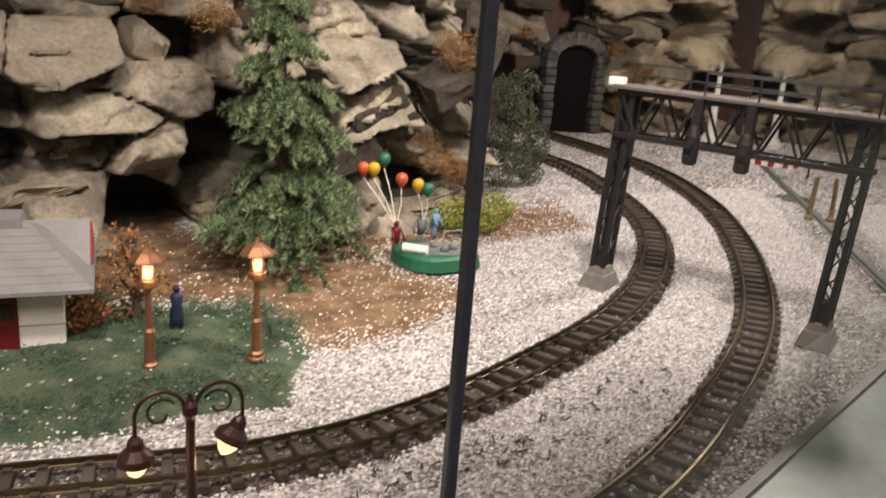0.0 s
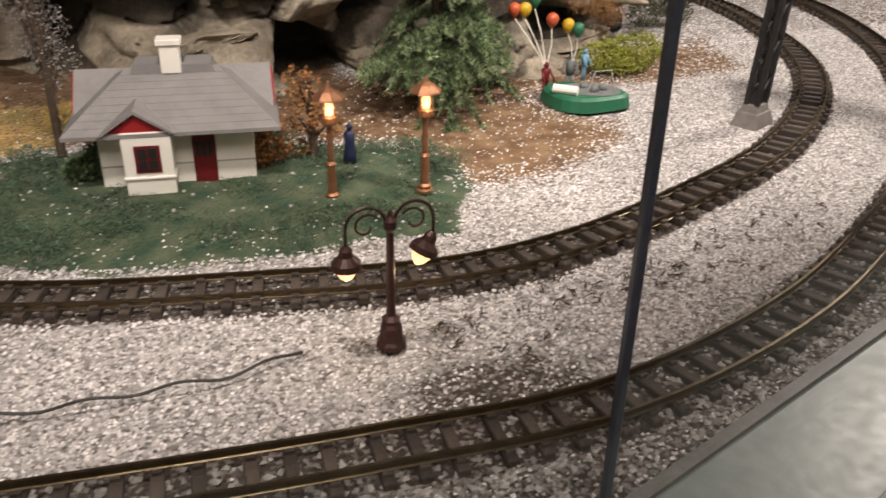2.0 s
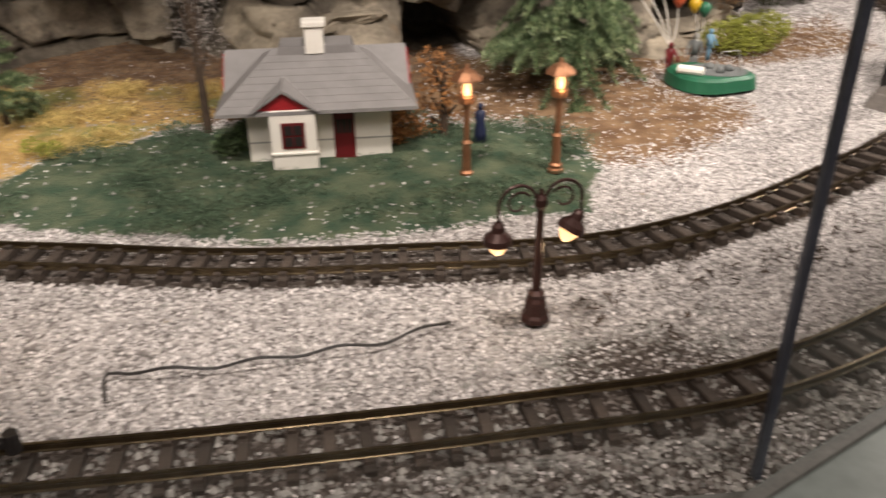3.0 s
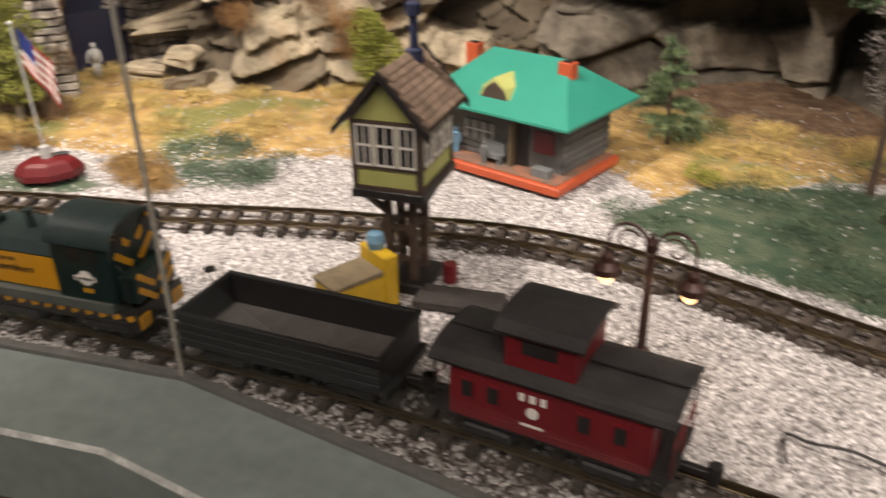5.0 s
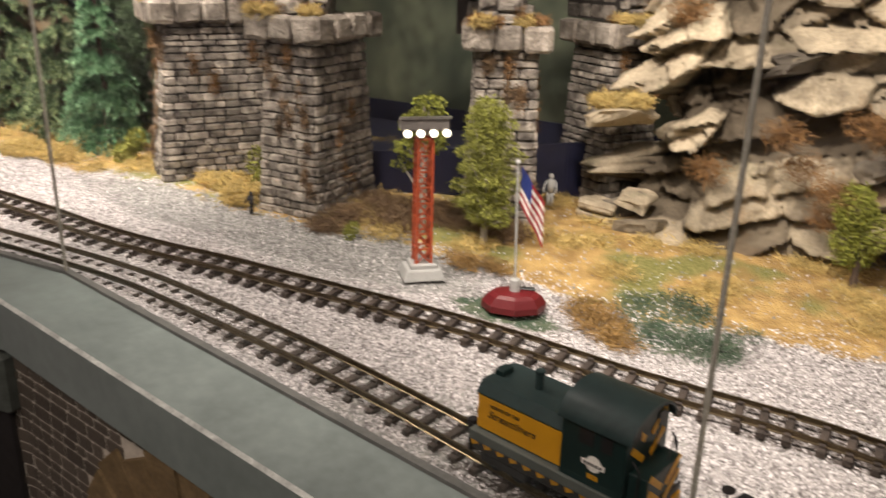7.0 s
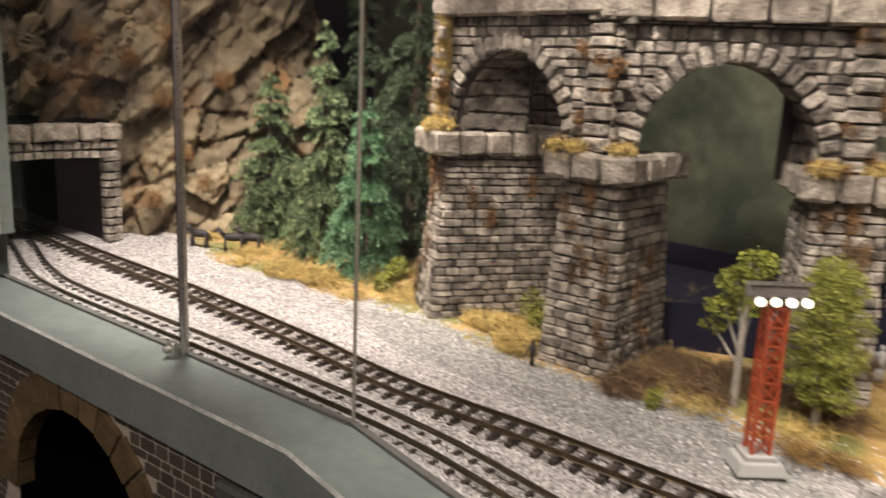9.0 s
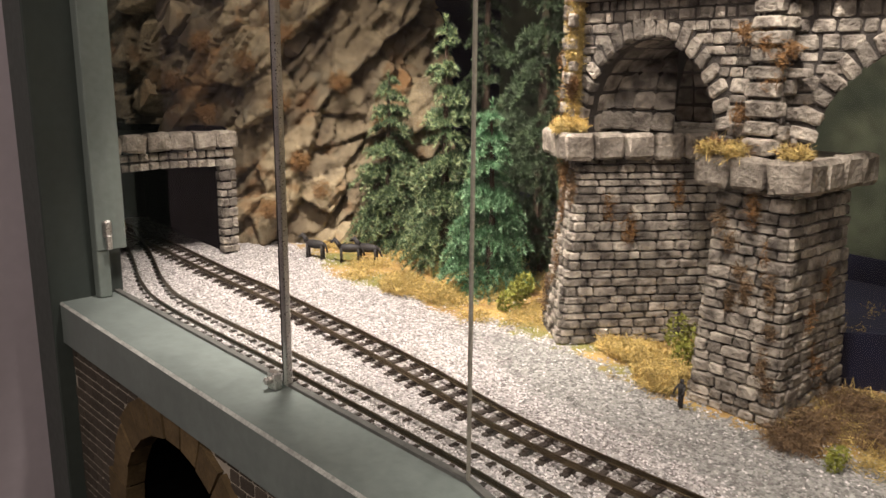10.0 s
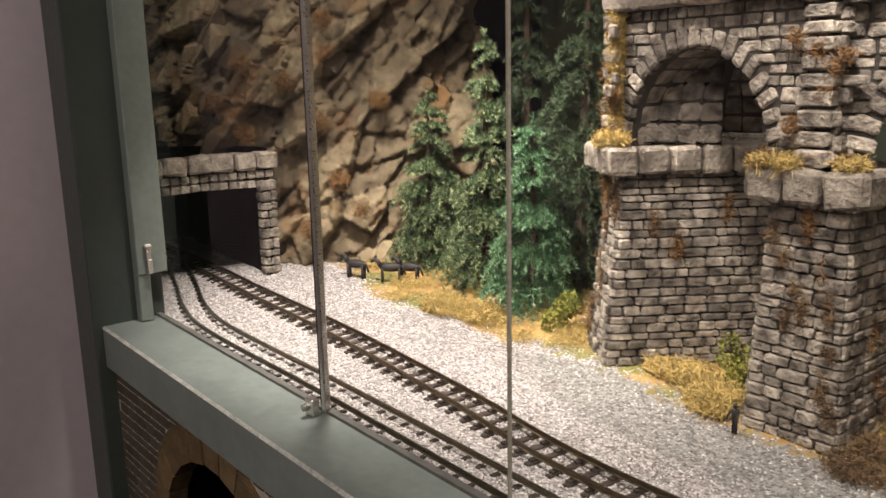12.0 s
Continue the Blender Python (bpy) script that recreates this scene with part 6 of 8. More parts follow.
# bare post beside the far curve
post = thing("toy_post", 1.975, 1.675, level(1.97), 0, "short bare wooden toy post standing on white chips", "post")
part("shaft", tube(B(), [(0, 0, -0.004), (0.002, 0.001, 0.05), (0.004, 0.0, 0.105)], 0.0065, 8, 0.0055), TIMBER_PALE, post)
part("footing", lathe(B(), [(0.012, -0.003), (0.011, 0.006), (0.006, 0.010)], 10), TIMBER_PALE, post)
# striped barrier beside the far track
bar = thing("toy_barrier", 2.295, 2.13, level(2.2), -62, "toy barrier with red and white striped board", "toy barrier")
for k in range(8):
    part("board", box(B(), (k - 3.5) * 0.019, 0, 0.040, 0.019, 0.003, 0.016), RED if k % 2 else WHITE, bar)
for s_ in (-0.06, 0.06):
    part("foot", box(B(), s_, 0, 0.017, 0.006, 0.005, 0.034, 0.001), GANTRY, bar)

# horses, hikers and small details far left
for x, y, rz in ((-2.768, 0.650, 225), (-2.702, 0.722, 250), (-2.690, 0.765, 230)):
    bm = B()
    h = 0.058
    blob(bm, 0, 0, 0.62 * h, 0.52 * h, 0.17 * h, 0.20 * h, 0.1, 2)
    for sx in (-0.36, 0.36):
        for sy in (-0.09, 0.09):
            tube(bm, [(sx * h, sy * h, 0.60 * h), (sx * h * 1.02, sy * h, 0.3 * h), (sx * h * 0.98, sy * h, 0)], 0.055 * h, 6)
    tube(bm, [(0.42 * h, 0, 0.70 * h), (0.62 * h, 0, 0.98 * h)], 0.12 * h, 8, 0.085 * h)
    tube(bm, [(0.58 * h, 0, 1.00 * h), (0.82 * h, 0, 0.86 * h)], 0.085 * h, 8, 0.05 * h)
    tube(bm, [(-0.50 * h, 0, 0.68 * h), (-0.62 * h, 0, 0.30 * h)], 0.04 * h, 5)
    ob = part("toy_horse", bm, FIG_DARK, None, "", True)
    ob.matrix_world = pose(x, y, level(x) - 0.002, 0, 0, rz)
    tagged(ob, "small dark toy horse standing on straw grass", "toy horse", "toy horses")
figure(-1.425, 1.515, level(-1.425) + 0.004, 0.070, GREY_PLASTIC, "pale grey toy figure near the viaduct foot", 30)
figure(-1.725, 0.985, level(-1.73), 0.045, FIG_DARK, "small dark toy figure beside the stone pier", 10)

# loose wire lying on the chips
bm = B()
wp = spline([(-0.053, 0.895), (-0.056, 0.935), (-0.03, 0.932), (0.011, 0.926), (0.077, 0.923), (0.132, 0.925), (0.199, 0.926), (0.272, 0.948)], 0.01)
tube(bm, [(x, y, level(x) + 0.004 + 0.003 * math.sin(i * 0.8)) for i, (x, y) in enumerate(wp)], 0.0016, 5)
tagged(part("wire", bm, WIRE), "thin black wire lying across the white chips", "wire")

# ---------------- trees and bushes ----------------


def brush(rnd, base, axis, length, droop, nl, step):
    """Needles round a drooping twig: roots, tips, half-widths and the place along the twig."""
    n = max(10, int(length / step))
    u = rnd.uniform(0.0, 1.0, n)
    p = base + axis * (length * u)[:, None]
    p[:, 2] -= droop * length * u * u
    w = rnd.normal(size=(n, 3))
    w -= (w @ axis)[:, None] * axis
    w /= np.linalg.norm(w, axis=1)[:, None]
    w = w + axis * rnd.uniform(0.35, 0.9, n)[:, None]
    w[:, 2] += 0.12
    w /= np.linalg.norm(w, axis=1)[:, None]
    tip = p + w * (nl * rnd.uniform(0.65, 1.15, n) * (1 - 0.25 * u))[:, None]
    sd = np.cross(w, rnd.normal(size=(n, 3)))
    sd /= np.linalg.norm(sd, axis=1)[:, None]
    return p, tip, sd * nl * 0.062, u


def conifer(x, y, h, r, inner, tips, seed, label, droop=0.70, nl=0.0135, tiers=14, z0=0.05, step=0.00060, lean=0.0, thin=1.0):
    """Tiers of drooping bottle-brush twigs with paler ends round a bent trunk."""
    t = thing("evergreen_tree", x, y, level(x) - 0.005, seed * 37 % 360, label, "tree", "evergreen trees")
    rnd = np.random.RandomState(seed)
    part("trunk", tube(B(), [(0, 0, 0), (0.006, 0.003, h * 0.4), (lean, 0, h * 0.97)], 0.013 * h / 0.5, 7, 0.003), BARK, t)
    P, T, S, U = [], [], [], []

    def add(*a):
        for store, v in zip((P, T, S, U), a):
            store.append(v)

    for k in range(tiers):
        f = (k + 0.5) / tiers
        z = h * (z0 + (0.96 - z0) * f)
        reach = r * ((1 - f) ** 0.9 * 0.92 + 0.10)
        m = max(4, int((7 * (1 - f) + 4) * thin))
        a0 = rnd.uniform(0, 6.28)
        for j in range(m):
            if rnd.uniform() < 0.08:
                continue
            a = a0 + 6.283 * j / m + rnd.uniform(-0.3, 0.3)
            ln = reach * rnd.uniform(0.62, 1.15)
            base = np.array([lean * f, 0, z + rnd.uniform(-1.1, 1.1) * h / tiers])
            lift = rnd.uniform(0.0, 0.45) + 0.5 * f
            axis = np.array([math.cos(a), math.sin(a), lift])
            axis /= np.linalg.norm(axis)
            dr = droop * rnd.uniform(0.6, 1.4)
            add(*brush(rnd, base, axis, ln, dr, nl, step))
            for q in (0.36, 0.68):
                for s in (-1, 1):
                    at = base + axis * ln * q
                    at[2] -= dr * ln * q * q
                    aa = a + s * rnd.uniform(0.45, 0.95)
                    ax = np.array([math.cos(aa), math.sin(aa), lift - dr * q])
                    ax /= np.linalg.norm(ax)
                    add(*brush(rnd, at, ax, ln * (1 - q) * 0.95 + 0.012, dr, nl, step))
    add(*brush(rnd, np.array([lean, 0, h * 0.90]), np.array([0.05, 0, 1.0]), h * 0.12, 0, nl, step))
    P, T, S, U = (np.concatenate(v) for v in (P, T, S, U))
    n = len(P)
    me = bpy.data.meshes.new("crown")
    me.from_pydata(np.stack([P - S, P + S, T], 1).reshape(-1, 3).tolist(), [], np.arange(3 * n).reshape(-1, 3).tolist())
    me.materials.append(inner)
    me.materials.append(tips)
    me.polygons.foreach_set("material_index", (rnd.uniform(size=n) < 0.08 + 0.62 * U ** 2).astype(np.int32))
    part("crown", me, inner, t)
    return t


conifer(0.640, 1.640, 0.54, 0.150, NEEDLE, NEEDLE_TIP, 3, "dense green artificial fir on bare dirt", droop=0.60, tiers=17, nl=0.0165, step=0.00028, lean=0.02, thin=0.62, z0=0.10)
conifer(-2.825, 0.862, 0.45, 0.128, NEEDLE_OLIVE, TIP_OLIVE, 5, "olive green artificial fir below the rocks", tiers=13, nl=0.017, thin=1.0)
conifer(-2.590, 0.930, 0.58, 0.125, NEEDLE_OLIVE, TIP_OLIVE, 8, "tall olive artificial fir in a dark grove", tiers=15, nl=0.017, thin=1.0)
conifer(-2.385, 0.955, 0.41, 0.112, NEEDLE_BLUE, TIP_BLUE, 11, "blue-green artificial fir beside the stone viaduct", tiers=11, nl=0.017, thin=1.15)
# back firs: their lack of light is put into the needle colour
conifer(-2.50, 1.14, 0.95, 0.17, NEEDLE_SHADED, NEEDLE, 14, "tall dark artificial fir behind the grove", tiers=18, step=0.0010, nl=0.019, thin=1.1)
conifer(-2.70, 1.08, 0.82, 0.13, NEEDLE_SHADED, NEEDLE, 17, "dark artificial fir standing against the backdrop", tiers=15, step=0.0010, nl=0.019, thin=1.1)
conifer(-2.35, 1.26, 0.88, 0.14, NEEDLE_SHADED, NEEDLE, 21, "tall dark fir in the shade of the viaduct", tiers=16, step=0.0010, nl=0.019, thin=1.1)


def leafy(name, x, y, z, parts, material, seed, label, n=2600, leaf=0.008, stem=None, stem_h=0.05, rz=0, category="bush", lean=(0, 0)):
    """A bush or small tree: a stem and clumps (cx, cy, cz, rx, ry, rz) of small leaves."""
    t = thing(name, x, y, z, rz, label, category)
    rnd = np.random.RandomState(seed)
    vol = np.array([p[3] * p[4] * p[5] for p in parts])
    vol = vol / vol.sum()
    if stem:
        top = max(p[2] for p in parts)
        part("stem", tube(B(), [(0, 0, -0.004), (lean[0] * 0.4, lean[1] * 0.4, top * 0.5), (lean[0], lean[1], top)], 0.007, 7, 0.003), stem, t)
        bm = B()
        for cx, cy, cz, *_ in parts:
            tube(bm, [(lean[0] * 0.5, lean[1] * 0.5, cz * 0.55), (cx, cy, cz)], 0.003, 5, 0.0015)
        part("limb", bm, stem, t)
    vs, fs = [], []
    for p, share in zip(parts, vol):
        k = int(n * share)
        for _ in range(k):
            d = rnd.normal(size=3)
            d /= np.linalg.norm(d)
            bump = 1 + 0.30 * noise.noise(Vector(d * 3.1 + seed)) + 0.12 * noise.noise(Vector(d * 8 + seed))
            c = np.array(p[:3]) + d * np.array(p[3:]) * bump * rnd.uniform(0.62, 1.0)
            u = rnd.normal(size=3)
            u /= np.linalg.norm(u)
            w = np.cross(u, rnd.normal(size=3))
            w /= np.linalg.norm(w)
            s = leaf * rnd.uniform(0.5, 1.1)
            i = len(vs)
            vs += [c - u * s * 0.5, c + w * s * 0.35, c + u * s * 0.5 + d * s * 0.2, c - w * s * 0.35]
            fs.append((i, i + 1, i + 2, i + 3))
    part("crown", raw("crown", vs, fs, material), material, t)
    return t


def clump(h, r, k, seed, z0=0.0, flat=1.0):
    rnd = random.Random(seed)
    out = []
    for i in range(k):
        f = (i + 0.5) / k
        a = rnd.uniform(0, 6.28)
        out.append((r * 0.42 * math.cos(a), r * 0.42 * math.sin(a), z0 + h * (0.12 + 0.80 * f), r * rnd.uniform(0.55, 0.75), r * rnd.uniform(0.55, 0.75), h / k * rnd.uniform(0.9, 1.5) * flat))
    return out


tufts = [(0, 0, 0.06 + 0.03 * k, 0.034, 0.034, 0.03) for k in range(7)]
for k in range(44):
    f = (k + 0.5) / 44
    q = k * 2.4
    w = 0.045 * (1 - 0.55 * max(0.0, f - 0.55) / 0.45) * (0.85 + 0.3 * math.sin(k * 5.3))
    tufts.append((w * math.cos(q), w * math.sin(q), 0.048 + 0.20 * f, 0.024, 0.024, 0.013))
leafy("cedar_bush", -1.357, 1.258, level(-1.35), tufts, LEAF_OLIVE, 31, "tall olive green clumpy bush on a pale stem", 26000, 0.0050, BARK_PALE)
leafy("birch_tree", -1.465, 1.200, level(-1.46), [(-0.02, 0.0, 0.20, 0.034, 0.03, 0.028), (0.015, 0.0, 0.235, 0.032, 0.03, 0.026), (-0.04, 0.0, 0.15, 0.035, 0.03, 0.02), (0.0, 0.02, 0.17, 0.03, 0.03, 0.025), (-0.06, 0.0, 0.115, 0.025, 0.02, 0.012)], LEAF_LIME, 33, "small toy tree with white trunk and olive leaves", 1900, 0.009, BARK_PALE, category="tree")
leafy("round_bush", -0.850, 1.660, level(-0.85), clump(0.135, 0.050, 5, 7, 0.035, 1.3), LEAF_LIME, 35, "lime green rounded bush before the rocks", 9000, 0.0055, BARK)
leafy("lime_shrub", 1.075, 1.775, level(1.0), [(-0.035, 0, 0.030, 0.06, 0.05, 0.032), (0.04, 0.01, 0.038, 0.07, 0.05, 0.036), (0.0, -0.02, 0.022, 0.06, 0.04, 0.024)], LEAF_LIME, 37, "low lime green shrub beside the toy park", 6500, 0.006)
leafy("rust_shrub", 0.375, 1.440, level(0.37) + 0.004, clump(0.125, 0.048, 6, 9, 0.008), LEAF_RUST, 39, "rusty brown shrub behind the copper lamp", 620, 0.0085, BARK)
leafy("rust_shrub", 0.305, 1.430, level(0.3) + 0.004, clump(0.050, 0.040, 3, 10, 0.006), LEAF_RUST, 40, "low rust-red shrub on the turf", 1500, 0.007, BARK)
leafy("green_shrub", 0.070, 1.440, level(0.07) + 0.006, clump(0.035, 0.035, 2, 12, 0.003), NEEDLE, 41, "low dark green shrub beside the station", 1300, 0.007)
leafy("frosted_tree", 0.022, 1.568, level(0.0), clump(0.20, 0.050, 9, 14, 0.10), LEAF_GREY, 43, "bare grey tree with frosted twigs", 3000, 0.0042, BARK, category="tree")
conifer(-0.300, 1.690, 0.165, 0.070, NEEDLE, NEEDLE_TIP, 45, "low grey-green fir branch against the rocks", tiers=6, thin=0.7, z0=0.25, droop=0.3)
leafy("hanging_fir", 0.00, 1.735, level(0) + 0.235, clump(0.16, 0.075, 5, 16, 0.0), NEEDLE_OLIVE, 46, "grey-green fir branch hanging over the rocks", 2600, 0.011, BARK)
leafy("ivy_column", 1.330, 2.060, level(1.2), clump(0.31, 0.062, 10, 17, 0.0), IVY, 47, "grey-green ivy climbing the dark rock", 9000, 0.0065)
leafy("ivy_column", 1.440, 2.110, level(1.2), clump(0.14, 0.055, 4, 18, 0.0), IVY, 48, "grey-green ivy clump beside the track", 4200, 0.0065)
leafy("olive_shrub", -2.225, 0.950, level(-2.2), clump(0.070, 0.040, 3, 19, 0.0), LEAF_OLIVE, 49, "small olive shrub at the foot of the pier", 1200, 0.008)
leafy("olive_shrub", -1.855, 1.085, level(-1.85), clump(0.075, 0.036, 3, 20, 0.0), LEAF_OLIVE, 50, "small dark olive shrub between the piers", 1000, 0.008)
leafy("tiny_shrub", -1.515, 1.065, level(-1.5), clump(0.022, 0.022, 2, 22, 0.0), LEAF_LIME, 51, "tiny lime shrub on the chips", 500, 0.005)
leafy("tiny_shrub", -0.215, 1.530, level(-0.2), clump(0.022, 0.030, 2, 23, 0.0), LEAF_LIME, 52, "tiny lime shrub on straw grass", 600, 0.005)

# ---------------- train on the front track ----------------


def on_track(line, x):
    """Pose on the track at x, with the local x axis pointing towards the tunnel."""
    i = int(np.argmin(abs(line[:, 0] - x)))
    a, b = line[max(i - 9, 0)], line[min(i + 9, len(line) - 1)]
    d = Vector((a[0] - b[0], a[1] - b[1], 0)).normalized()
    return pose(line[i][0], line[i][1], level(x) + 0.0155, 0, 0, math.degrees(math.atan2(d.y, d.x)))


def wheels(t, xs, r=0.0135):
    for x in xs:
        for s in (-1, 1):
            w = part("wheel", lathe(B(), [(r + 0.002, -0.002), (r + 0.002, 0), (r, 0.001), (r, 0.006), (r * 0.75, 0.006), (r * 0.7, 0.004)], 18, pose(x, s * 0.0215, r, -90 if s > 0 else 90)), BLACK, t)
        part("axle", tube(B(), [(x, -0.022, r), (x, 0.022, r)], 0.002, 6), BLACK, t)


def coupler(t, x, s):
    part("coupler", box(B(), x + s * 0.014, 0, 0.018, 0.030, 0.007, 0.007, 0.001), BLACK, t)
    part("coupler_knuckle", lathe(B(), [(0.006, 0.010), (0.0065, 0.012), (0.0065, 0.026), (0.006, 0.028)], 8, Matrix.Translation((x + s * 0.028, 0, 0))), BLACK, t)


def bars(t, name, spec, material, m, label=""):
    """Flat bars (x, z, width, height, turn) laid on a face given by m."""
    bm = B()
    for x, z, w, h, turn in spec:
        mm = m @ Matrix.Translation((x, 0, z)) @ Matrix.Rotation(radians(turn), 4, "Y")
        box(bm, 0, 0, 0, w, 0.0006, h, m=mm)
    return part(name, bm, material, t, label)


def locomotive(m):
    t = thing("diesel_switcher", 0, 0, 0, 0, "dark green and yellow toy diesel switcher on the track", "toy locomotive")
    t.matrix_world = m
    wheels(t, (-0.074, -0.044, 0.044, 0.074))
    for cx in (-0.059, 0.059):
        for s in (-1, 1):
            part("truck_frame", box(B(), cx, s * 0.0325, 0.015, 0.062, 0.006, 0.012, 0.002), BLACK, t)
    part("fuel_tank", box(B(), 0, 0, 0.018, 0.045, 0.050, 0.018, 0.003), BLACK, t)
    part("underframe", box(B(), 0, 0, 0.028, 0.204, 0.076, 0.012, 0.001), BLACK, t)
    part("sill", box(B(), 0.012, 0, 0.041, 0.178, 0.084, 0.012, 0.001), FRAME_GREY, t)
    # warning stripes along the sill
    for s in (-1, 1):
        spec = [(-0.094 + k * 0.0172, 0.0315, 0.0085, 0.0058, 24) for k in range(12)]
        bars(t, "warning_stripe", spec, YELLOW, Matrix.Translation((0, s * 0.0385, 0)), "yellow warning stripes")
        part("stripe_band", box(B(), 0, s * 0.0378, 0.0315, 0.204, 0.001, 0.0075), BLACK, t)
    # hood
    hood = prism(B(), [(-0.033, 0.047), (0.033, 0.047), (0.033, 0.090), (0.026, 0.099), (-0.026, 0.099), (-0.033, 0.090)], -0.012, 0.096, Matrix.Rotation(radians(-90), 4, "Z"))
    part("hood", hood, LOCO_GREEN, t)
    part("hood_roof", prism(B(), [(-0.0345, 0.0885), (0.0345, 0.0885), (0.027, 0.1005), (-0.027, 0.1005)], -0.014, 0.0985, Matrix.Rotation(radians(-90), 4, "Z")), LOCO_ROOF, t)
    for s in (-1, 1):
        y = s * 0.0336
        sidep = part("side_panel", box(B(), 0.0425, y, 0.0675, 0.106, 0.0012, 0.037), YELLOW, t, "yellow side panel")
        m4 = pose(0.0425, y + s * 0.0010, 0.0675, 90, 0, 180 if s > 0 else 0)
        words("lettering", "ROUTE OF THE", 0.0054, BLACK, sidep, m4 @ pose(-0.018, 0.0110, 0))
        words("lettering", "Streamliners", 0.0120, BLACK, sidep, m4 @ pose(-0.008, 0.001, 0)).data.transform(Matrix(((1, 0.35, 0, 0), (0, 1, 0, 0), (0, 0, 1, 0), (0, 0, 0, 1))))
    part("stack", lathe(B(), [(0.0045, 0.098), (0.0042, 0.116), (0.0055, 0.118), (0.0055, 0.121), (0.003, 0.121)], 12), LOCO_ROOF, t).location = (0.044, 0, 0)
    part("horn", lathe(B(), [(0.0012, 0), (0.0015, 0.008), (0.004, 0.013), (0.0035, 0.013)], 10, pose(-0.004, -0.022, 0.112, 0, 90, 0)), STEEL, t)
    # nose with chevrons and headlight
    nose = part("nose", box(B(), 0.0972, 0, 0.069, 0.003, 0.064, 0.042, 0.001), YELLOW, t, "yellow nose with black chevrons")
    mm = pose(0.0992, 0, 0.069, 0, 0, 90)
    bars(nose, "chevron", [(s * 0.0145, -0.004 + k, 0.042, 0.0075, s * -38) for s in (-1, 1) for k in (0.010, -0.012)], BLACK, mm)
    part("headlight", lathe(B(), [(0.005, 0), (0.005, 0.004), (0.003, 0.006)], 12, pose(0.098, 0, 0.080, 0, 90, 0)), GLOW_WHITE, nose, "lit headlight")
    part("number_box", box(B(), 0.090, 0, 0.103, 0.012, 0.018, 0.008, 0.001), LOCO_GREEN, t)
    for sx in (-1, 1):
        part("pilot", box(B(), sx * 0.1015, 0, 0.030, 0.003, 0.080, 0.024, 0.001), BLACK, t)
        for s in (-1, 1):
            part("step", box(B(), sx * 0.1035, s * 0.028, 0.026, 0.0025, 0.018, 0.016, 0.001), YELLOW, t, "yellow step board")
    # cab
    cab = part("cab", box(B(), -0.047, 0, 0.079, 0.070, 0.078, 0.066, 0.001), LOCO_GREEN, t)
    arc = [(0.0425 * math.cos(a), 0.109 + 0.0255 * math.sin(a)) for a in np.linspace(0, math.pi, 41)]
    inn = [(0.0400 * math.cos(a), 0.109 + 0.0225 * math.sin(a)) for a in np.linspace(math.pi, 0, 41)]
    part("cab_roof", prism(B(), arc + inn, -0.088, -0.008, Matrix.Rotation(radians(-90), 4, "Z")), LOCO_ROOF, t)
    for x0, x1 in ((-0.082, -0.080), (-0.014, -0.012)):
        part("cab_end", prism(B(), inn, x0, x1, Matrix.Rotation(radians(-90), 4, "Z")), LOCO_GREEN, t)
    for s in (-1, 1):
        part("side_window", box(B(), -0.040, s * 0.0392, 0.098, 0.016, 0.001, 0.016), BLACK, t)
        part("side_window", box(B(), -0.062, s * 0.0392, 0.098, 0.012, 0.001, 0.016), BLACK, t)
        badge = part("badge", lathe(B(), [(0.0085, 0), (0.0085, 0.0006)], 20, pose(-0.050, s * 0.0396, 0.073, -90 if s > 0 else 90)), WHITE, t, "round white badge")
        part("badge_bar", box(B(), -0.050, s * 0.0408, 0.073, 0.025, 0.0008, 0.0055), WHITE, badge)
        bars(badge, "badge_bars", [(-0.050 + (k - 2) * 0.0042, 0.073, 0.0026, 0.0028, 0) for k in range(5)], BLACK, Matrix.Translation((0, s * 0.0415, 0)))
        bars(t, "number_bars", [(-0.050 + (k - 1) * 0.0042, 0.0585, 0.0030, 0.0050, 0) for k in range(3)], YELLOW, Matrix.Translation((0, s * 0.0396, 0)))
        part("grab_iron", tube(B(), [(-0.094, s * 0.036, 0.035), (-0.095, s * 0.036, 0.084), (-0.088, s * 0.036, 0.092)], 0.0010, 5), BLACK, t)
    # rear porch with stripes
    porch = part("rear_hood", box(B(), -0.0925, 0, 0.061, 0.020, 0.064, 0.030, 0.001), LOCO_GREEN, t)
    mm = pose(-0.1032, 0, 0.061, 0, 0, 90)
    bars(porch, "chevron", [(s * 0.016, z, 0.032, 0.0065, s * -40) for s in (-1, 1) for z in (0.006, -0.010)], YELLOW, mm, "yellow chevrons")
    mm = pose(-0.0826, 0, 0.096, 0, 0, 90)
    bars(cab, "chevron", [(s * 0.018, z, 0.030, 0.007, s * -40) for s in (-1, 1) for z in (0.014, -0.008)], YELLOW, mm, "yellow chevrons")
    for s in (-1, 1):
        part("rear_window", box(B(), -0.0830, s * 0.022, 0.112, 0.001, 0.012, 0.014), BLACK, t)
    part("aerial", tube(B(), [(-0.098, -0.030, 0.075), (-0.098, -0.022, 0.098), (-0.098, -0.012, 0.075)], 0.0009, 5), BLACK, t)
    coupler(t, -0.102, -1)
    coupler(t, 0.102, 1)
    return t


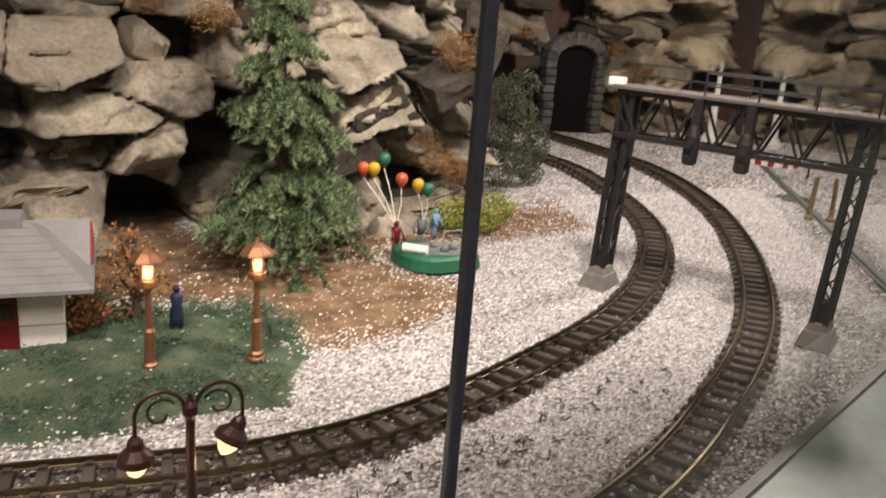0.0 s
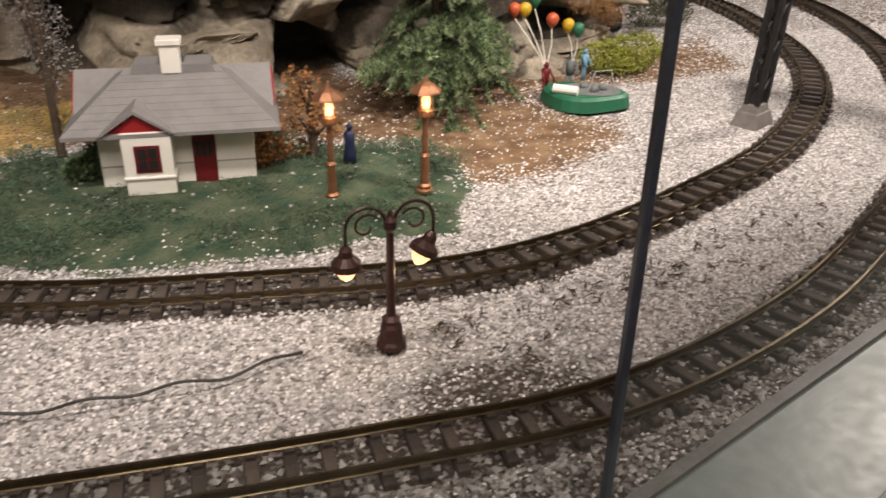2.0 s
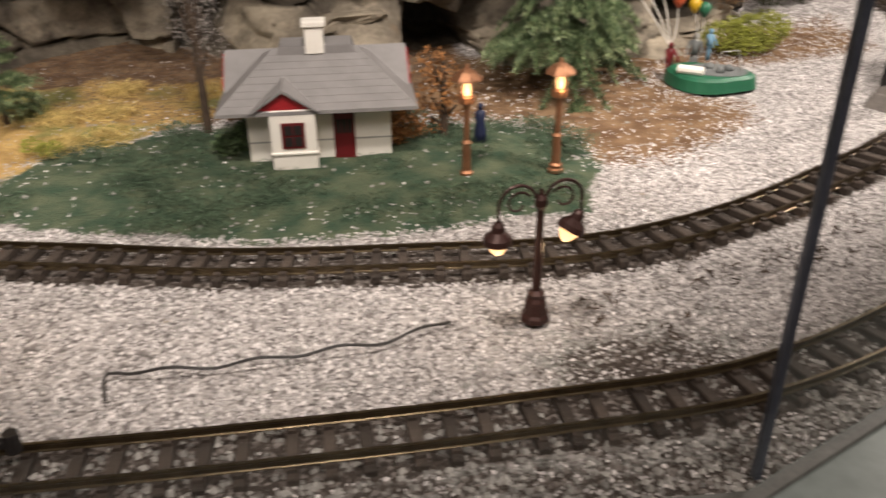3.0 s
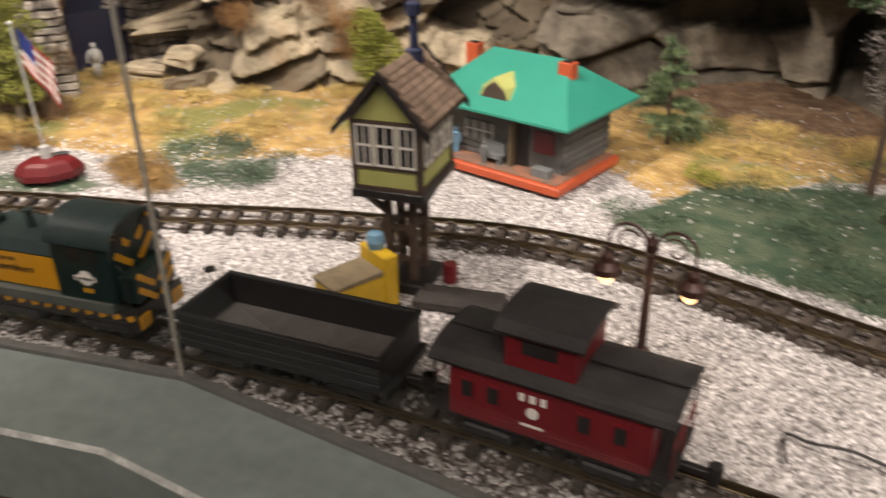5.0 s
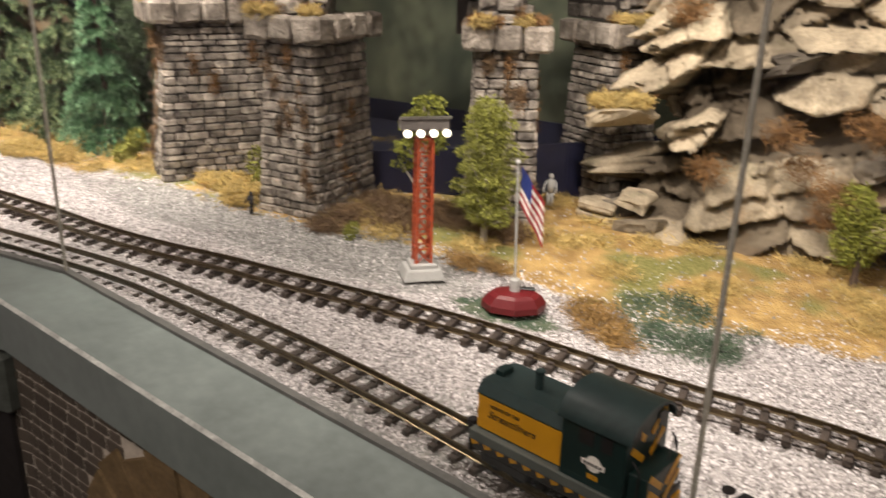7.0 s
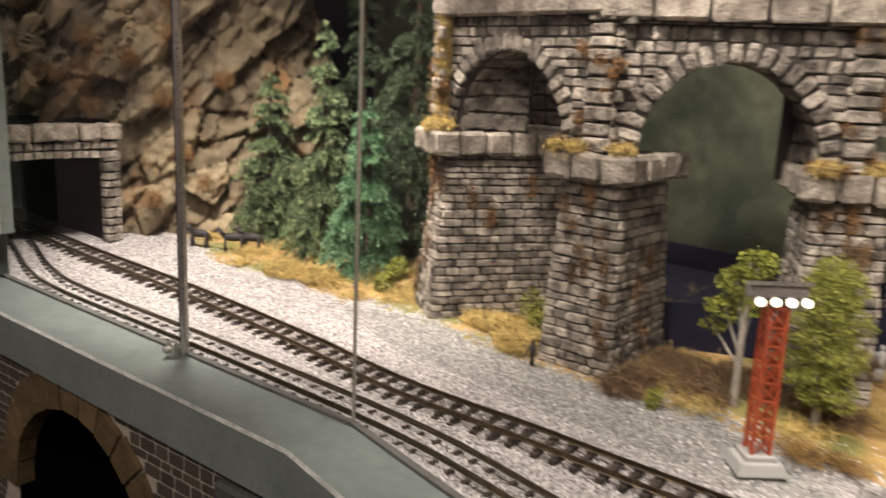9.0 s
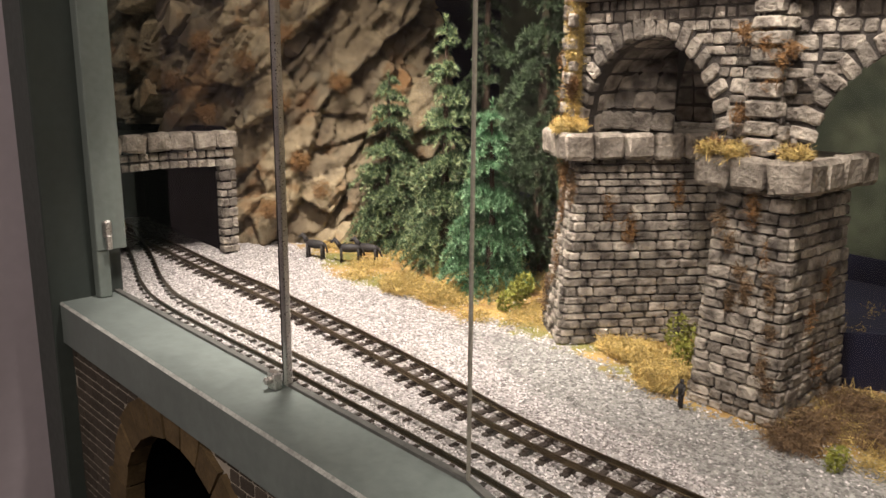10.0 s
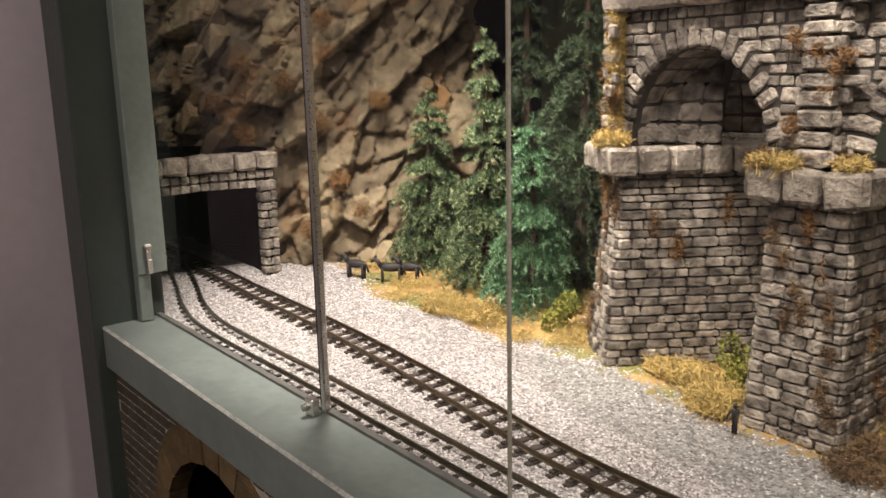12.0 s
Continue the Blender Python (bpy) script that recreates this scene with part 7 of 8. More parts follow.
def gondola(m):
    t = thing("open_wagon", 0, 0, 0, 0, "empty black toy open wagon with a worn grey floor", "toy wagon")
    t.matrix_world = m
    L, W, z0, z1 = 0.222, 0.088, 0.026, 0.064
    wheels(t, (-0.085, -0.058, 0.058, 0.085), 0.0115)
    for cx in (-0.0715, 0.0715):
        for s in (-1, 1):
            part("truck_frame", box(B(), cx, s * 0.031, 0.012, 0.050, 0.006, 0.010, 0.002), BLACK, t)
    part("underframe", box(B(), 0, 0, z0 - 0.003, L - 0.01, W - 0.012, 0.007, 0.001), BLACK, t)
    part("wagon_floor", box(B(), 0, 0, z0 + 0.002, L - 0.004, W - 0.004, 0.004), WAGON_IN, t, "scuffed grey wagon floor")
    for s in (-1, 1):
        sd = part("side_wall", box(B(), 0, s * (W / 2 - 0.0015), (z0 + z1) / 2, L, 0.003, z1 - z0, 0.0006), WAGON, t)
        for k in range(4):
            part("plank_line", box(B(), 0, s * (W / 2 + 0.0004), z0 + 0.006 + k * 0.009, L - 0.002, 0.0016, 0.0064, 0.0004), WAGON, sd)
        part("top_rail", box(B(), 0, s * (W / 2), z1, L + 0.004, 0.0055, 0.0025, 0.0006), WAGON, sd)
    for s in (-1, 1):
        e = part("end_wall", box(B(), s * (L / 2 - 0.0015), 0, (z0 + z1) / 2, 0.003, W - 0.004, z1 - z0, 0.0006), WAGON, t)
        part("top_rail", box(B(), s * L / 2, 0, z1, 0.005, W, 0.0025, 0.0006), WAGON, e)
        part("buffer_beam", box(B(), s * (L / 2 + 0.003), 0, z0 - 0.002, 0.006, W + 0.004, 0.010, 0.001), WAGON, t)
        coupler(t, s * (L / 2 + 0.002), s)
    part("brake_staff", tube(B(), [(L / 2 + 0.004, -0.018, z0), (L / 2 + 0.004, -0.018, z1 + 0.016)], 0.0009, 5), BLACK, t)
    part("brake_wheel", lathe(B(), [(0.0065, z1 + 0.015), (0.0065, z1 + 0.0165), (0.005, z1 + 0.0165)], 14), BLACK, t).location = (L / 2 + 0.004, -0.018, 0)
    return t


def caboose(m):
    t = thing("red_caboose", 0, 0, 0, 0, "dark red toy caboose with black roofs and a cupola", "toy wagon")
    t.matrix_world = m
    L, W, z0, z1 = 0.176, 0.078, 0.028, 0.083
    wheels(t, (-0.068, -0.042, 0.042, 0.068), 0.0115)
    for cx in (-0.055, 0.055):
        for s in (-1, 1):
            part("truck_frame", box(B(), cx, s * 0.031, 0.012, 0.046, 0.006, 0.010, 0.002), BLACK, t)
    part("underframe", box(B(), 0, 0, z0 - 0.003, 0.206, W - 0.008, 0.007, 0.001), BLACK, t)
    part("body", box(B(), 0, 0, (z0 + z1) / 2, L, W, z1 - z0, 0.001), CABOOSE, t)

    def vault(x0, x1, w, zb, rise, mat_, nm):
        a = [(w * math.cos(q), zb + rise * math.sin(q)) for q in np.linspace(0, math.pi, 11)]
        b = [(w * 0.97 * math.cos(q), zb - 0.003 + rise * 0.9 * math.sin(q)) for q in np.linspace(math.pi, 0, 11)]
        return part(nm, prism(B(), a + b, x0, x1, Matrix.Rotation(radians(-90), 4, "Z")), mat_, t)

    part("roof_fill", prism(B(), [(0.038 * math.cos(q), z1 - 0.002 + 0.010 * math.sin(q)) for q in np.linspace(0, math.pi, 9)], -L / 2, L / 2, Matrix.Rotation(radians(-90), 4, "Z")), CABOOSE, t)
    vault(-0.106, 0.106, 0.0445, z1 + 0.001, 0.013, CAB_ROOF, "roof")
    part("roof_walk", box(B(), -0.066, 0, z1 + 0.0165, 0.080, 0.016, 0.002), CAB_ROOF, t)
    part("roof_walk", box(B(), 0.072, 0, z1 + 0.0165, 0.062, 0.016, 0.002), CAB_ROOF, t)
    cup = part("cupola", box(B(), 0.008, 0, z1 + 0.021, 0.062, 0.070, 0.042, 0.001), CABOOSE, t)
    part("cupola_fill", prism(B(), [(0.034 * math.cos(q), z1 + 0.041 + 0.009 * math.sin(q)) for q in np.linspace(0, math.pi, 9)], -0.023, 0.039, Matrix.Rotation(radians(-90), 4, "Z")), CABOOSE, cup)
    vault(-0.031, 0.047, 0.0405, z1 + 0.043, 0.012, CAB_ROOF, "cupola_roof")
    for s in (-1, 1):
        for x in (-0.064, -0.034, 0.046, 0.070):
            wd = part("window", box(B(), x, s * (W / 2 + 0.0004), 0.060, 0.013, 0.002, 0.019), CABOOSE, t)
            part("pane", box(B(), x, s * (W / 2 + 0.0012), 0.060, 0.0095, 0.0016, 0.0155), BLACK, wd)
        part("cupola_window", box(B(), 0.008, s * 0.0354, z1 + 0.030, 0.030, 0.001, 0.012), BLACK, cup)
        # railway initials and emblem as plain shapes
        spec = [(0.020 - k * 0.0095, 0.068, 0.0050, 0.0075, 0) for k in range(3)] + [(0.0105, 0.041, 0.020, 0.0026, 0)]
        bars(t, "lettering_bars", spec, WHITE, Matrix.Translation((0, s * (W / 2 + 0.0008), 0)), "white lettering bars")
        part("emblem", lathe(B(), [(0.0055, 0), (0.0055, 0.0007), (0.0042, 0.0007)], 18, pose(0.0105, s * (W / 2 + 0.0003), 0.054, -90 if s > 0 else 90)), WHITE, t)
        part("board_line", box(B(), 0, s * (W / 2 + 0.0003), 0.036, L, 0.001, 0.0012), CABOOSE, t)
    for s in (-1, 1):
        part("end_platform", box(B(), s * 0.097, 0, z0, 0.018, W - 0.006, 0.004), BLACK, t)
        for yy in (-0.034, 0, 0.034):
            part("railing_post", tube(B(), [(s * 0.104, yy, z0), (s * 0.104, yy, z0 + 0.030)], 0.0010, 5), CABOOSE, t)
        part("railing", tube(B(), [(s * 0.104, -0.034, z0 + 0.030), (s * 0.104, 0.034, z0 + 0.030)], 0.0011, 5), CABOOSE, t)
        for yy in (-0.036, 0.036):
            part("roof_post", tube(B(), [(s * 0.103, yy, z0), (s * 0.103, yy, z1)], 0.0011, 5), BLACK, t)
        part("end_door", box(B(), s * (L / 2 + 0.0004), 0, 0.056, 0.0015, 0.020, 0.046), BLACK, t)
        coupler(t, s * 0.104, s)
    return t


locomotive(on_track(OUTER, -0.775))
gondola(on_track(OUTER, -0.508))
caboose(on_track(OUTER, -0.240))

# ---------------- base under the ledge ----------------


def base_wall(a, b, centre, zc, rad, name, label):
    """A brick wall below the ledge with a round arch of tan wedge stones; local x runs along it."""
    ax, ay = a
    d = Vector((b[0] - ax, b[1] - ay, 0))
    L = d.length
    t = thing(name, ax, ay, 0, math.degrees(math.atan2(d.y, d.x)), label, "wall", kind="structure")
    off, top = -0.100, 1.0
    bm = B()
    seg = [(centre + rad * math.cos(q), zc + rad * math.sin(q)) for q in np.linspace(0, math.pi, 21)]
    lo = [bm.verts.new((x, off + 0.0012, z)) for x, z in seg]
    hi = [bm.verts.new((x, off + 0.0012, top)) for x, z in seg]
    for i in range(20):
        bm.faces.new((lo[i], lo[i + 1], hi[i + 1], hi[i]))
    for x0, x1 in ((-0.02, centre - rad), (centre + rad, L + 0.02)):
        q = [bm.verts.new((x, off + 0.0012, z)) for x, z in ((x0, 0), (x1, 0), (x1, top), (x0, top))]
        bm.faces.new(q)
    bmesh.ops.recalc_face_normals(bm, faces=bm.faces)
    part("mortar_bed", bm, MORTAR, t)
    # space behind the arch, its shade put in as near-black colour
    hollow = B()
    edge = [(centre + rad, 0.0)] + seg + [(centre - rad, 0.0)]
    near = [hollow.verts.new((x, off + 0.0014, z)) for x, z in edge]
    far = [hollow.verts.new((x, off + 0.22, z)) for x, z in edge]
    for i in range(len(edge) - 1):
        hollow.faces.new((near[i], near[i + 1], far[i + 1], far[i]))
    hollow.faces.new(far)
    part("shaded_hollow", hollow, DARK, t)
    r = random.Random(int(centre * 999))
    k = 13
    for i in range(k):
        q0, q1 = math.pi * i / k + 0.012, math.pi * (i + 1) / k - 0.012
        ro = rad + r.uniform(0.052, 0.078)
        bm = B()
        prism(bm, [(centre + rr * math.cos(q), zc + rr * math.sin(q)) for rr, q in ((rad - 0.004, q0), (ro, q0), (ro, q1), (rad - 0.004, q1))], off - 0.006 - r.uniform(0, 0.004), off + 0.03)
        part("arch_stone", bm, SANDSTONE, t)
    brick = bpy.data.meshes.new("brick")
    bb = box(B(), 0, 0, 0, 1, 1, 1, 0.06)
    bb.to_mesh(brick)
    bb.free()
    brick.materials.append(BRICK)
    items = []
    row = 0
    z = 0.99
    while z > 0.40:
        ch = 0.024 if row % 3 else 0.017
        x = -0.02 - r.uniform(0, 0.04)
        while x < L + 0.01:
            bl = r.uniform(0.026, 0.052)
            cx, cz = x + bl / 2, z - ch / 2
            if x > -0.02 and not (math.hypot(cx - centre, cz - zc) < rad + 0.066 and cz > zc or abs(cx - centre) < rad + 0.066 and cz <= zc):
                items.append((cx, cz, bl, ch))
            x += bl
        z -= ch
        row += 1
    for cx, cz, bl, ch in items[:290]:
        ob = new("brick", brick)
        ob.parent = t
        ob.matrix_local = Matrix.Translation((cx, off + 0.003, cz)) @ Matrix.Diagonal((bl - 0.0048, 0.008, ch - 0.0035, 1))
    vs, fs = [], []
    for cx, cz, bl, ch in items[290:]:
        k = len(vs)
        for v in brick.vertices:
            vs.append((cx + v.co.x * (bl - 0.0048), off + 0.003 + v.co.y * 0.008, cz + v.co.z * (ch - 0.0035)))
        fs += [tuple(k + i for i in p.vertices) for p in brick.polygons]
    if vs:
        part("brick_rest", raw("brick_rest", vs, fs, BRICK), BRICK, t)["kind"] = "stuff"
    return t


base_wall(FRONT[1], FRONT[2], 0.487, 0.693, 0.235, "wall_base_west", "dark brick wall with a tan stone arch")
base_wall(FRONT[2], FRONT[3], 0.460, 0.650, 0.240, "wall_base_middle", "dark brick wall with a tan stone arch")
base_wall(FRONT[3], FRONT[4], 0.55, 0.66, 0.185, "wall_base_front", "dark brick wall with a tan stone arch")
corner = thing("base_pilaster", -1.668, 0.482, 0, 22, "dark grey painted pilaster block at the case corner", "pilaster", kind="structure")
part("pilaster_shaft", box(B(), 0.02, 0.01, 0.43, 0.075, 0.05, 0.86, 0.004), GANTRY, corner)
part("pilaster_cap", box(B(), 0, 0, 0.905, 0.150, 0.060, 0.10, 0.006), FRAME_GREY, corner)
part("pilaster_bolt", box(B(), 0.03, -0.034, 0.90, 0.030, 0.014, 0.04, 0.003), FRAME_GREY, corner)

# painted backdrop behind the viaduct arches, with a dark band and a low dark board before it
back_wall = thing("backdrop", -3.3, 1.42, 0, math.degrees(math.atan2(0.72, 2.3)), "painted green-grey landscape backdrop behind the viaduct", "backdrop", kind="structure")
part("painted_sheet", box(B(), 1.2, 0, 1.62, 2.5, 0.01, 1.40), BACKDROP, back_wall)
skirt_line = spline([(-1.80, 1.235), (-1.74, 1.265), (-1.68, 1.325), (-1.58, 1.44), (-1.50, 1.53), (-1.45, 1.60), (-1.43, 1.70)], 0.02)
vs, fs = [], []
for q in skirt_line:
    for off in (0.0, 0.008):
        for z in (0.98, float(np.interp(q[0], [-1.72, -1.47], [1.140, 1.168]))):
            vs.append((q[0] - 0.72 * off, q[1] + 0.69 * off, z))
for k in range(len(skirt_line) - 1):
    a, b = 4 * k, 4 * k + 4
    fs += [(a, b, b + 1, a + 1), (a + 2, a + 3, b + 3, b + 2), (a + 1, b + 1, b + 3, a + 3)]
skirt = part("dark_skirt", raw("dark_skirt", vs, fs, SKIRT), SKIRT)
tagged(skirt, "low dark blue board behind the viaduct piers", "board", kind="structure")
part("dark_band", box(B(), 1.2, -0.004, 1.03, 2.5, 0.012, 0.20), NIGHT, back_wall)
# added flat sheet, keeps the ground behind the board dark
vs = [(q[0] - k * 0.62, q[1] + k * 0.42, 1.072) for q in skirt_line for k in (0.012, 1.0)]
fs = [(2 * k, 2 * k + 2, 2 * k + 3, 2 * k + 1) for k in range(len(skirt_line) - 1)]
shelf = part("dark_shelf", raw("dark_shelf", vs, fs, NIGHT), NIGHT)
tagged(shelf, "added dark sheet covering the ground behind the low blue board", "shelf", kind="structure")

# ---------------- fibres, vines and loose chips ----------------


def fibres(name, spots, n, length, material, seed, label, category="dry grass", kind="stuff", wild=1.3, width=0.0005):
    """Curly flat fibres strewn over spots (x, y, z, rx, ry, rz)."""
    rnd = np.random.RandomState(seed)
    vs, fs = [], []
    wts = np.array([s[3] * s[4] + s[3] * s[5] for s in spots])
    wts = wts / wts.sum()
    for s, share in zip(spots, wts):
        for _ in range(int(n * share)):
            d = rnd.normal(size=3)
            d /= np.linalg.norm(d)
            p = np.array(s[:3]) + d * np.array(s[3:]) * rnd.uniform(0.3, 1.0)
            q = rnd.normal(size=3) * np.array([1, 1, 0.7])
            q /= np.linalg.norm(q)
            ln = length * rnd.uniform(0.5, 1.3)
            side_ = np.cross(q, rnd.normal(size=3))
            side_ = side_ / np.linalg.norm(side_) * width
            i = len(vs)
            bend = rnd.normal(size=3) * ln * 0.28 * wild
            for u in (0, 0.5, 1):
                c = p + q * ln * (u - 0.5) + bend * (1 - (2 * u - 1) ** 2)
                vs += [c - side_, c + side_]
            fs += [(i, i + 1, i + 3, i + 2), (i + 2, i + 3, i + 5, i + 4)]
    return tagged(part(name, raw(name, vs, fs, material), material), label, category, kind=kind)


def scatter(poly, n, seed):
    rnd = random.Random(seed)
    xs, ys = [p[0] for p in poly], [p[1] for p in poly]
    out = []
    while len(out) < n:
        x, y = rnd.uniform(min(xs), max(xs)), rnd.uniform(min(ys), max(ys))
        if inside(x, y, poly):
            out.append((x, y))
    return out


rr = random.Random(12)
fibres("straw_grass", [(x, y, level(x) + 0.003, 0.05, 0.05, rr.uniform(0.004, 0.012)) for x, y in scatter(STRAW_AREA, 150, 3) if not inside(x, y, HOUSE_SPOT) and not inside(x, y, TURF_SPOT)], 42000, 0.020, STRAW, 4, "yellow straw grass strewn over the ground")
fibres("straw_tufts", [(-1.33, 1.555, 1.280, 0.045, 0.03, 0.012), (-1.27, 1.565, 1.288, 0.035, 0.03, 0.010), (-1.88, 1.035, level(-1.88) + 0.012, 0.055, 0.035, 0.022), (-1.80, 1.03, level(-1.8) + 0.012, 0.03, 0.03, 0.02), (-2.45, 0.78, level(-2.45) + 0.008, 0.08, 0.05, 0.014), (-2.36, 0.83, level(-2.4) + 0.008, 0.06, 0.05, 0.012), (-1.95, 1.02, level(-1.95) + 0.008, 0.05, 0.03, 0.014), (-1.81, 1.0, level(-1.8) + 0.012, 0.05, 0.03, 0.020)], 16000, 0.020, STRAW, 6, "clumps of golden straw at the pier feet")
fibres("flag_moss", [(-1.010, 1.174, level(-1.0) + 0.004, 0.055, 0.050, 0.006), (-0.965, 1.15, level(-0.96) + 0.004, 0.045, 0.035, 0.005), (-1.055, 1.20, level(-1.05) + 0.004, 0.05, 0.05, 0.004), (-1.30, 1.155, level(-1.3) + 0.008, 0.05, 0.03, 0.012), (-1.255, 1.19, level(-1.25) + 0.006, 0.045, 0.025, 0.010)], 1700, 0.020, STRAW_BROWN, 36, "brown dried grass round the flag base")
fibres("brown_moss", [(-1.60, 1.12, level(-1.6) + 0.008, 0.05, 0.05, 0.02), (-1.52, 1.18, level(-1.5) + 0.008, 0.07, 0.05, 0.022), (-1.38, 1.32, level(-1.4) + 0.008, 0.08, 0.05, 0.02), (-1.62, 1.22, level(-1.6) + 0.008, 0.09, 0.06, 0.02), (-1.50, 1.28, level(-1.5) + 0.008, 0.10, 0.06, 0.022), (-1.58, 1.06, level(-1.6) + 0.006, 0.05, 0.04, 0.014), (-1.78, 1.12, level(-1.8) + 0.008, 0.05, 0.05, 0.018)], 11000, 0.016, CREEPER, 7, "dull brown moss between the viaduct piers")
rust = []
for x, y, z in ((0.45, 1.78, 1.42), (0.55, 1.74, 1.40), (1.01, 1.78, 1.37), (1.02, 1.77, 1.34), (2.30, 2.80, 1.24), (1.02, 1.83, 1.13), (1.08, 1.86, 1.10), (0.98, 1.84, 1.17), (1.90, 2.92, 1.36), (2.36, 2.86, 1.20), (2.42, 2.86, 1.24), (2.33, 2.88, 1.12), (2.25, 2.84, 1.32), (-0.98, 1.68, 1.20), (-0.92, 1.68, 1.12), (-1.30, 1.60, 1.28), (-1.32, 1.60, 1.26), (-1.22, 1.66, 1.45), (-0.85, 1.72, 1.26), (-1.35, 1.60, 1.27), (-1.0, 1.63, 1.262), (-0.88, 1.68, 1.29), (-1.12, 1.60, 1.18), (-0.90, 1.64, 1.175), (-1.22, 1.62, 1.455), (-2.90, 0.75, 1.50), (-2.88, 0.86, 1.40), (-2.93, 0.62, 1.70), (-3.02, 0.42, 1.60), (-2.86, 0.92, 1.25), (-3.07, 0.35, 1.50), (-2.93, 0.60, 1.45), (-2.90, 0.64, 1.30), (-2.90, 0.70, 1.22), (-2.97, 0.52, 1.55), (-2.97, 0.42, 1.42), (-2.90, 0.56, 1.18), (0.30, 1.60, 1.03), (-0.65, 1.76, 1.10)):
    rust.append((x, y, z, 0.05, 0.03, 0.03))
fibres("rust_moss", rust, 16000, 0.016, STRAW_RED, 8, "rust coloured moss clumps on the rock ledges", "moss")
vines, hanging = [], []
for (x, y, rz, w, dp) in PIERS:
    u = Matrix.Rotation(radians(rz), 3, "Z")
    base = level(x) + PH
    for k in range(9):
        p = Vector((x, y, 0)) + u @ Vector((rr.uniform(-0.46, 0.46) * w, rr.uniform(-0.012, 0.03), 0))
        vines.append((p.x, p.y, base + 0.050, 0.024, 0.020, 0.009))
    for k in range(7):
        p = Vector((x, y, 0)) + u @ Vector((rr.uniform(-0.05, 0.05), 0.014, 0))
        hanging.append((p.x, p.y, base + 0.06 + rr.uniform(0, 0.21), 0.014, 0.008, rr.uniform(0.01, 0.026)))
    for k in range(4):
        p = Vector((x, y, 0)) + u @ Vector((rr.uniform(-0.05, 0.06), 0.012 * k + 0.004, 0))
        hanging.append((p.x, p.y, base - 0.03 - k * 0.07, 0.010, 0.007, 0.034))
    # sprays on the side that faces the room
    for k in range(4):
        p = Vector((x, y, 0)) + u @ Vector((w * 0.46, dp * rr.uniform(0.12, 0.8), 0))
        hanging.append((p.x, p.y, base - rr.uniform(0.02, 0.30), 0.010, 0.010, 0.03))
# a golden column of straw on the corner over the second pier
px, py, prz = PIERS[1][:3]
corner = Vector((px, py, 0)) + Matrix.Rotation(radians(prz), 3, "Z") @ Vector((0.012, 0.022, 0))
fibres("straw_column", [(corner.x, corner.y, level(px) + PH + 0.06 + 0.022 * k, 0.015, 0.013, 0.018) for k in range(10)] + [(corner.x + 0.01, corner.y - 0.01, level(px) + PH + 0.052, 0.05, 0.02, 0.010)], 15000, 0.014, STRAW, 27, "golden straw creeping up the viaduct corner", "vines")
creepers = []
for (x, y, rz, w, dp) in PIERS[:4]:
    u = Matrix.Rotation(radians(rz), 3, "Z")
    for k in range(9):
        z = rr.uniform(0.03, 0.31)
        side_x = rr.uniform(-0.5, 0.5) * w * (1 - 0.2 * z / PH)
        p = Vector((x, y, 0)) + u @ Vector((side_x, 0.1 * dp * z / PH - 0.004, 0))
        creepers.append((p.x, p.y, level(x) + z, 0.010, 0.006, rr.uniform(0.012, 0.035)))
fibres("creepers", creepers, 4200, 0.014, CREEPER, 29, "thin brown creepers on the pier stones", "vines")
fibres("straw_on_caps", vines[::2], 7500, 0.016, STRAW, 19, "pale straw strewn over the viaduct caps", "vines")
fibres("dry_vines", vines[1::2] + hanging, 12000, 0.016, STRAW_RED, 9, "dry orange vines hanging from the viaduct stones", "vines")
fibres("turf_fibres", [(x, y, level(x) + 0.009, 0.05, 0.05, 0.004) for x, y in scatter(TURF_AREA, 60, 5)] + [(x, y, level(x) + 0.002, 0.04, 0.04, 0.004) for x, y in scatter(TURF_SPOT, 12, 6)], 16000, 0.008, TURF, 10, "short dark green turf fibres", "grass")


def chips(name, count, material, seed, accept, label, lo, hi, bounds):
    """Loose angular stone chips, joined."""
    rnd = np.random.RandomState(seed)
    base = np.array([(-1, -0.6, 0), (0.9, -0.8, 0.1), (0.7, 0.9, -0.1), (-0.7, 0.8, 0.1), (0.1, 0.0, 0.85)])
    tri = np.array([(0, 1, 4), (1, 2, 4), (2, 3, 4), (3, 0, 4)])
    X = rnd.uniform(bounds[0], bounds[1], count * 4)
    Y0 = np.interp(X, FRONT_X, FRONT_Y) + 0.004
    Y = Y0 + (bounds[2] - Y0) * rnd.uniform(size=len(X)) ** 1.5
    keep = rnd.uniform(size=len(X)) < accept(X, Y)
    X, Y = X[keep][:count], Y[keep][:count]
    n = len(X)
    s = rnd.uniform(lo, hi, n)
    a, b = rnd.uniform(0, 6.28, n), rnd.uniform(-0.6, 0.6, n)
    ca, sa, cb, sb = np.cos(a), np.sin(a), np.cos(b), np.sin(b)
    R = np.stack([np.stack([ca, -sa * cb, sa * sb], 1), np.stack([sa, ca * cb, -ca * sb], 1), np.stack([0 * ca, sb, cb], 1)], 1)
    size = rnd.uniform(0.7, 1.2, (n, 3)) * s[:, None]
    P = np.einsum("nij,nkj->nki", R, base[None] * size[:, None, :])
    P += np.stack([X, Y, ground_np(X, Y) + s * 0.12], 1)[:, None, :]
    F = tri[None] + 5 * np.arange(n)[:, None, None]
    me = raw(name, P.reshape(-1, 3).tolist(), F.reshape(-1, 3).tolist(), material)
    return tagged(part(name, me, material), label, "gravel", kind="stuff")


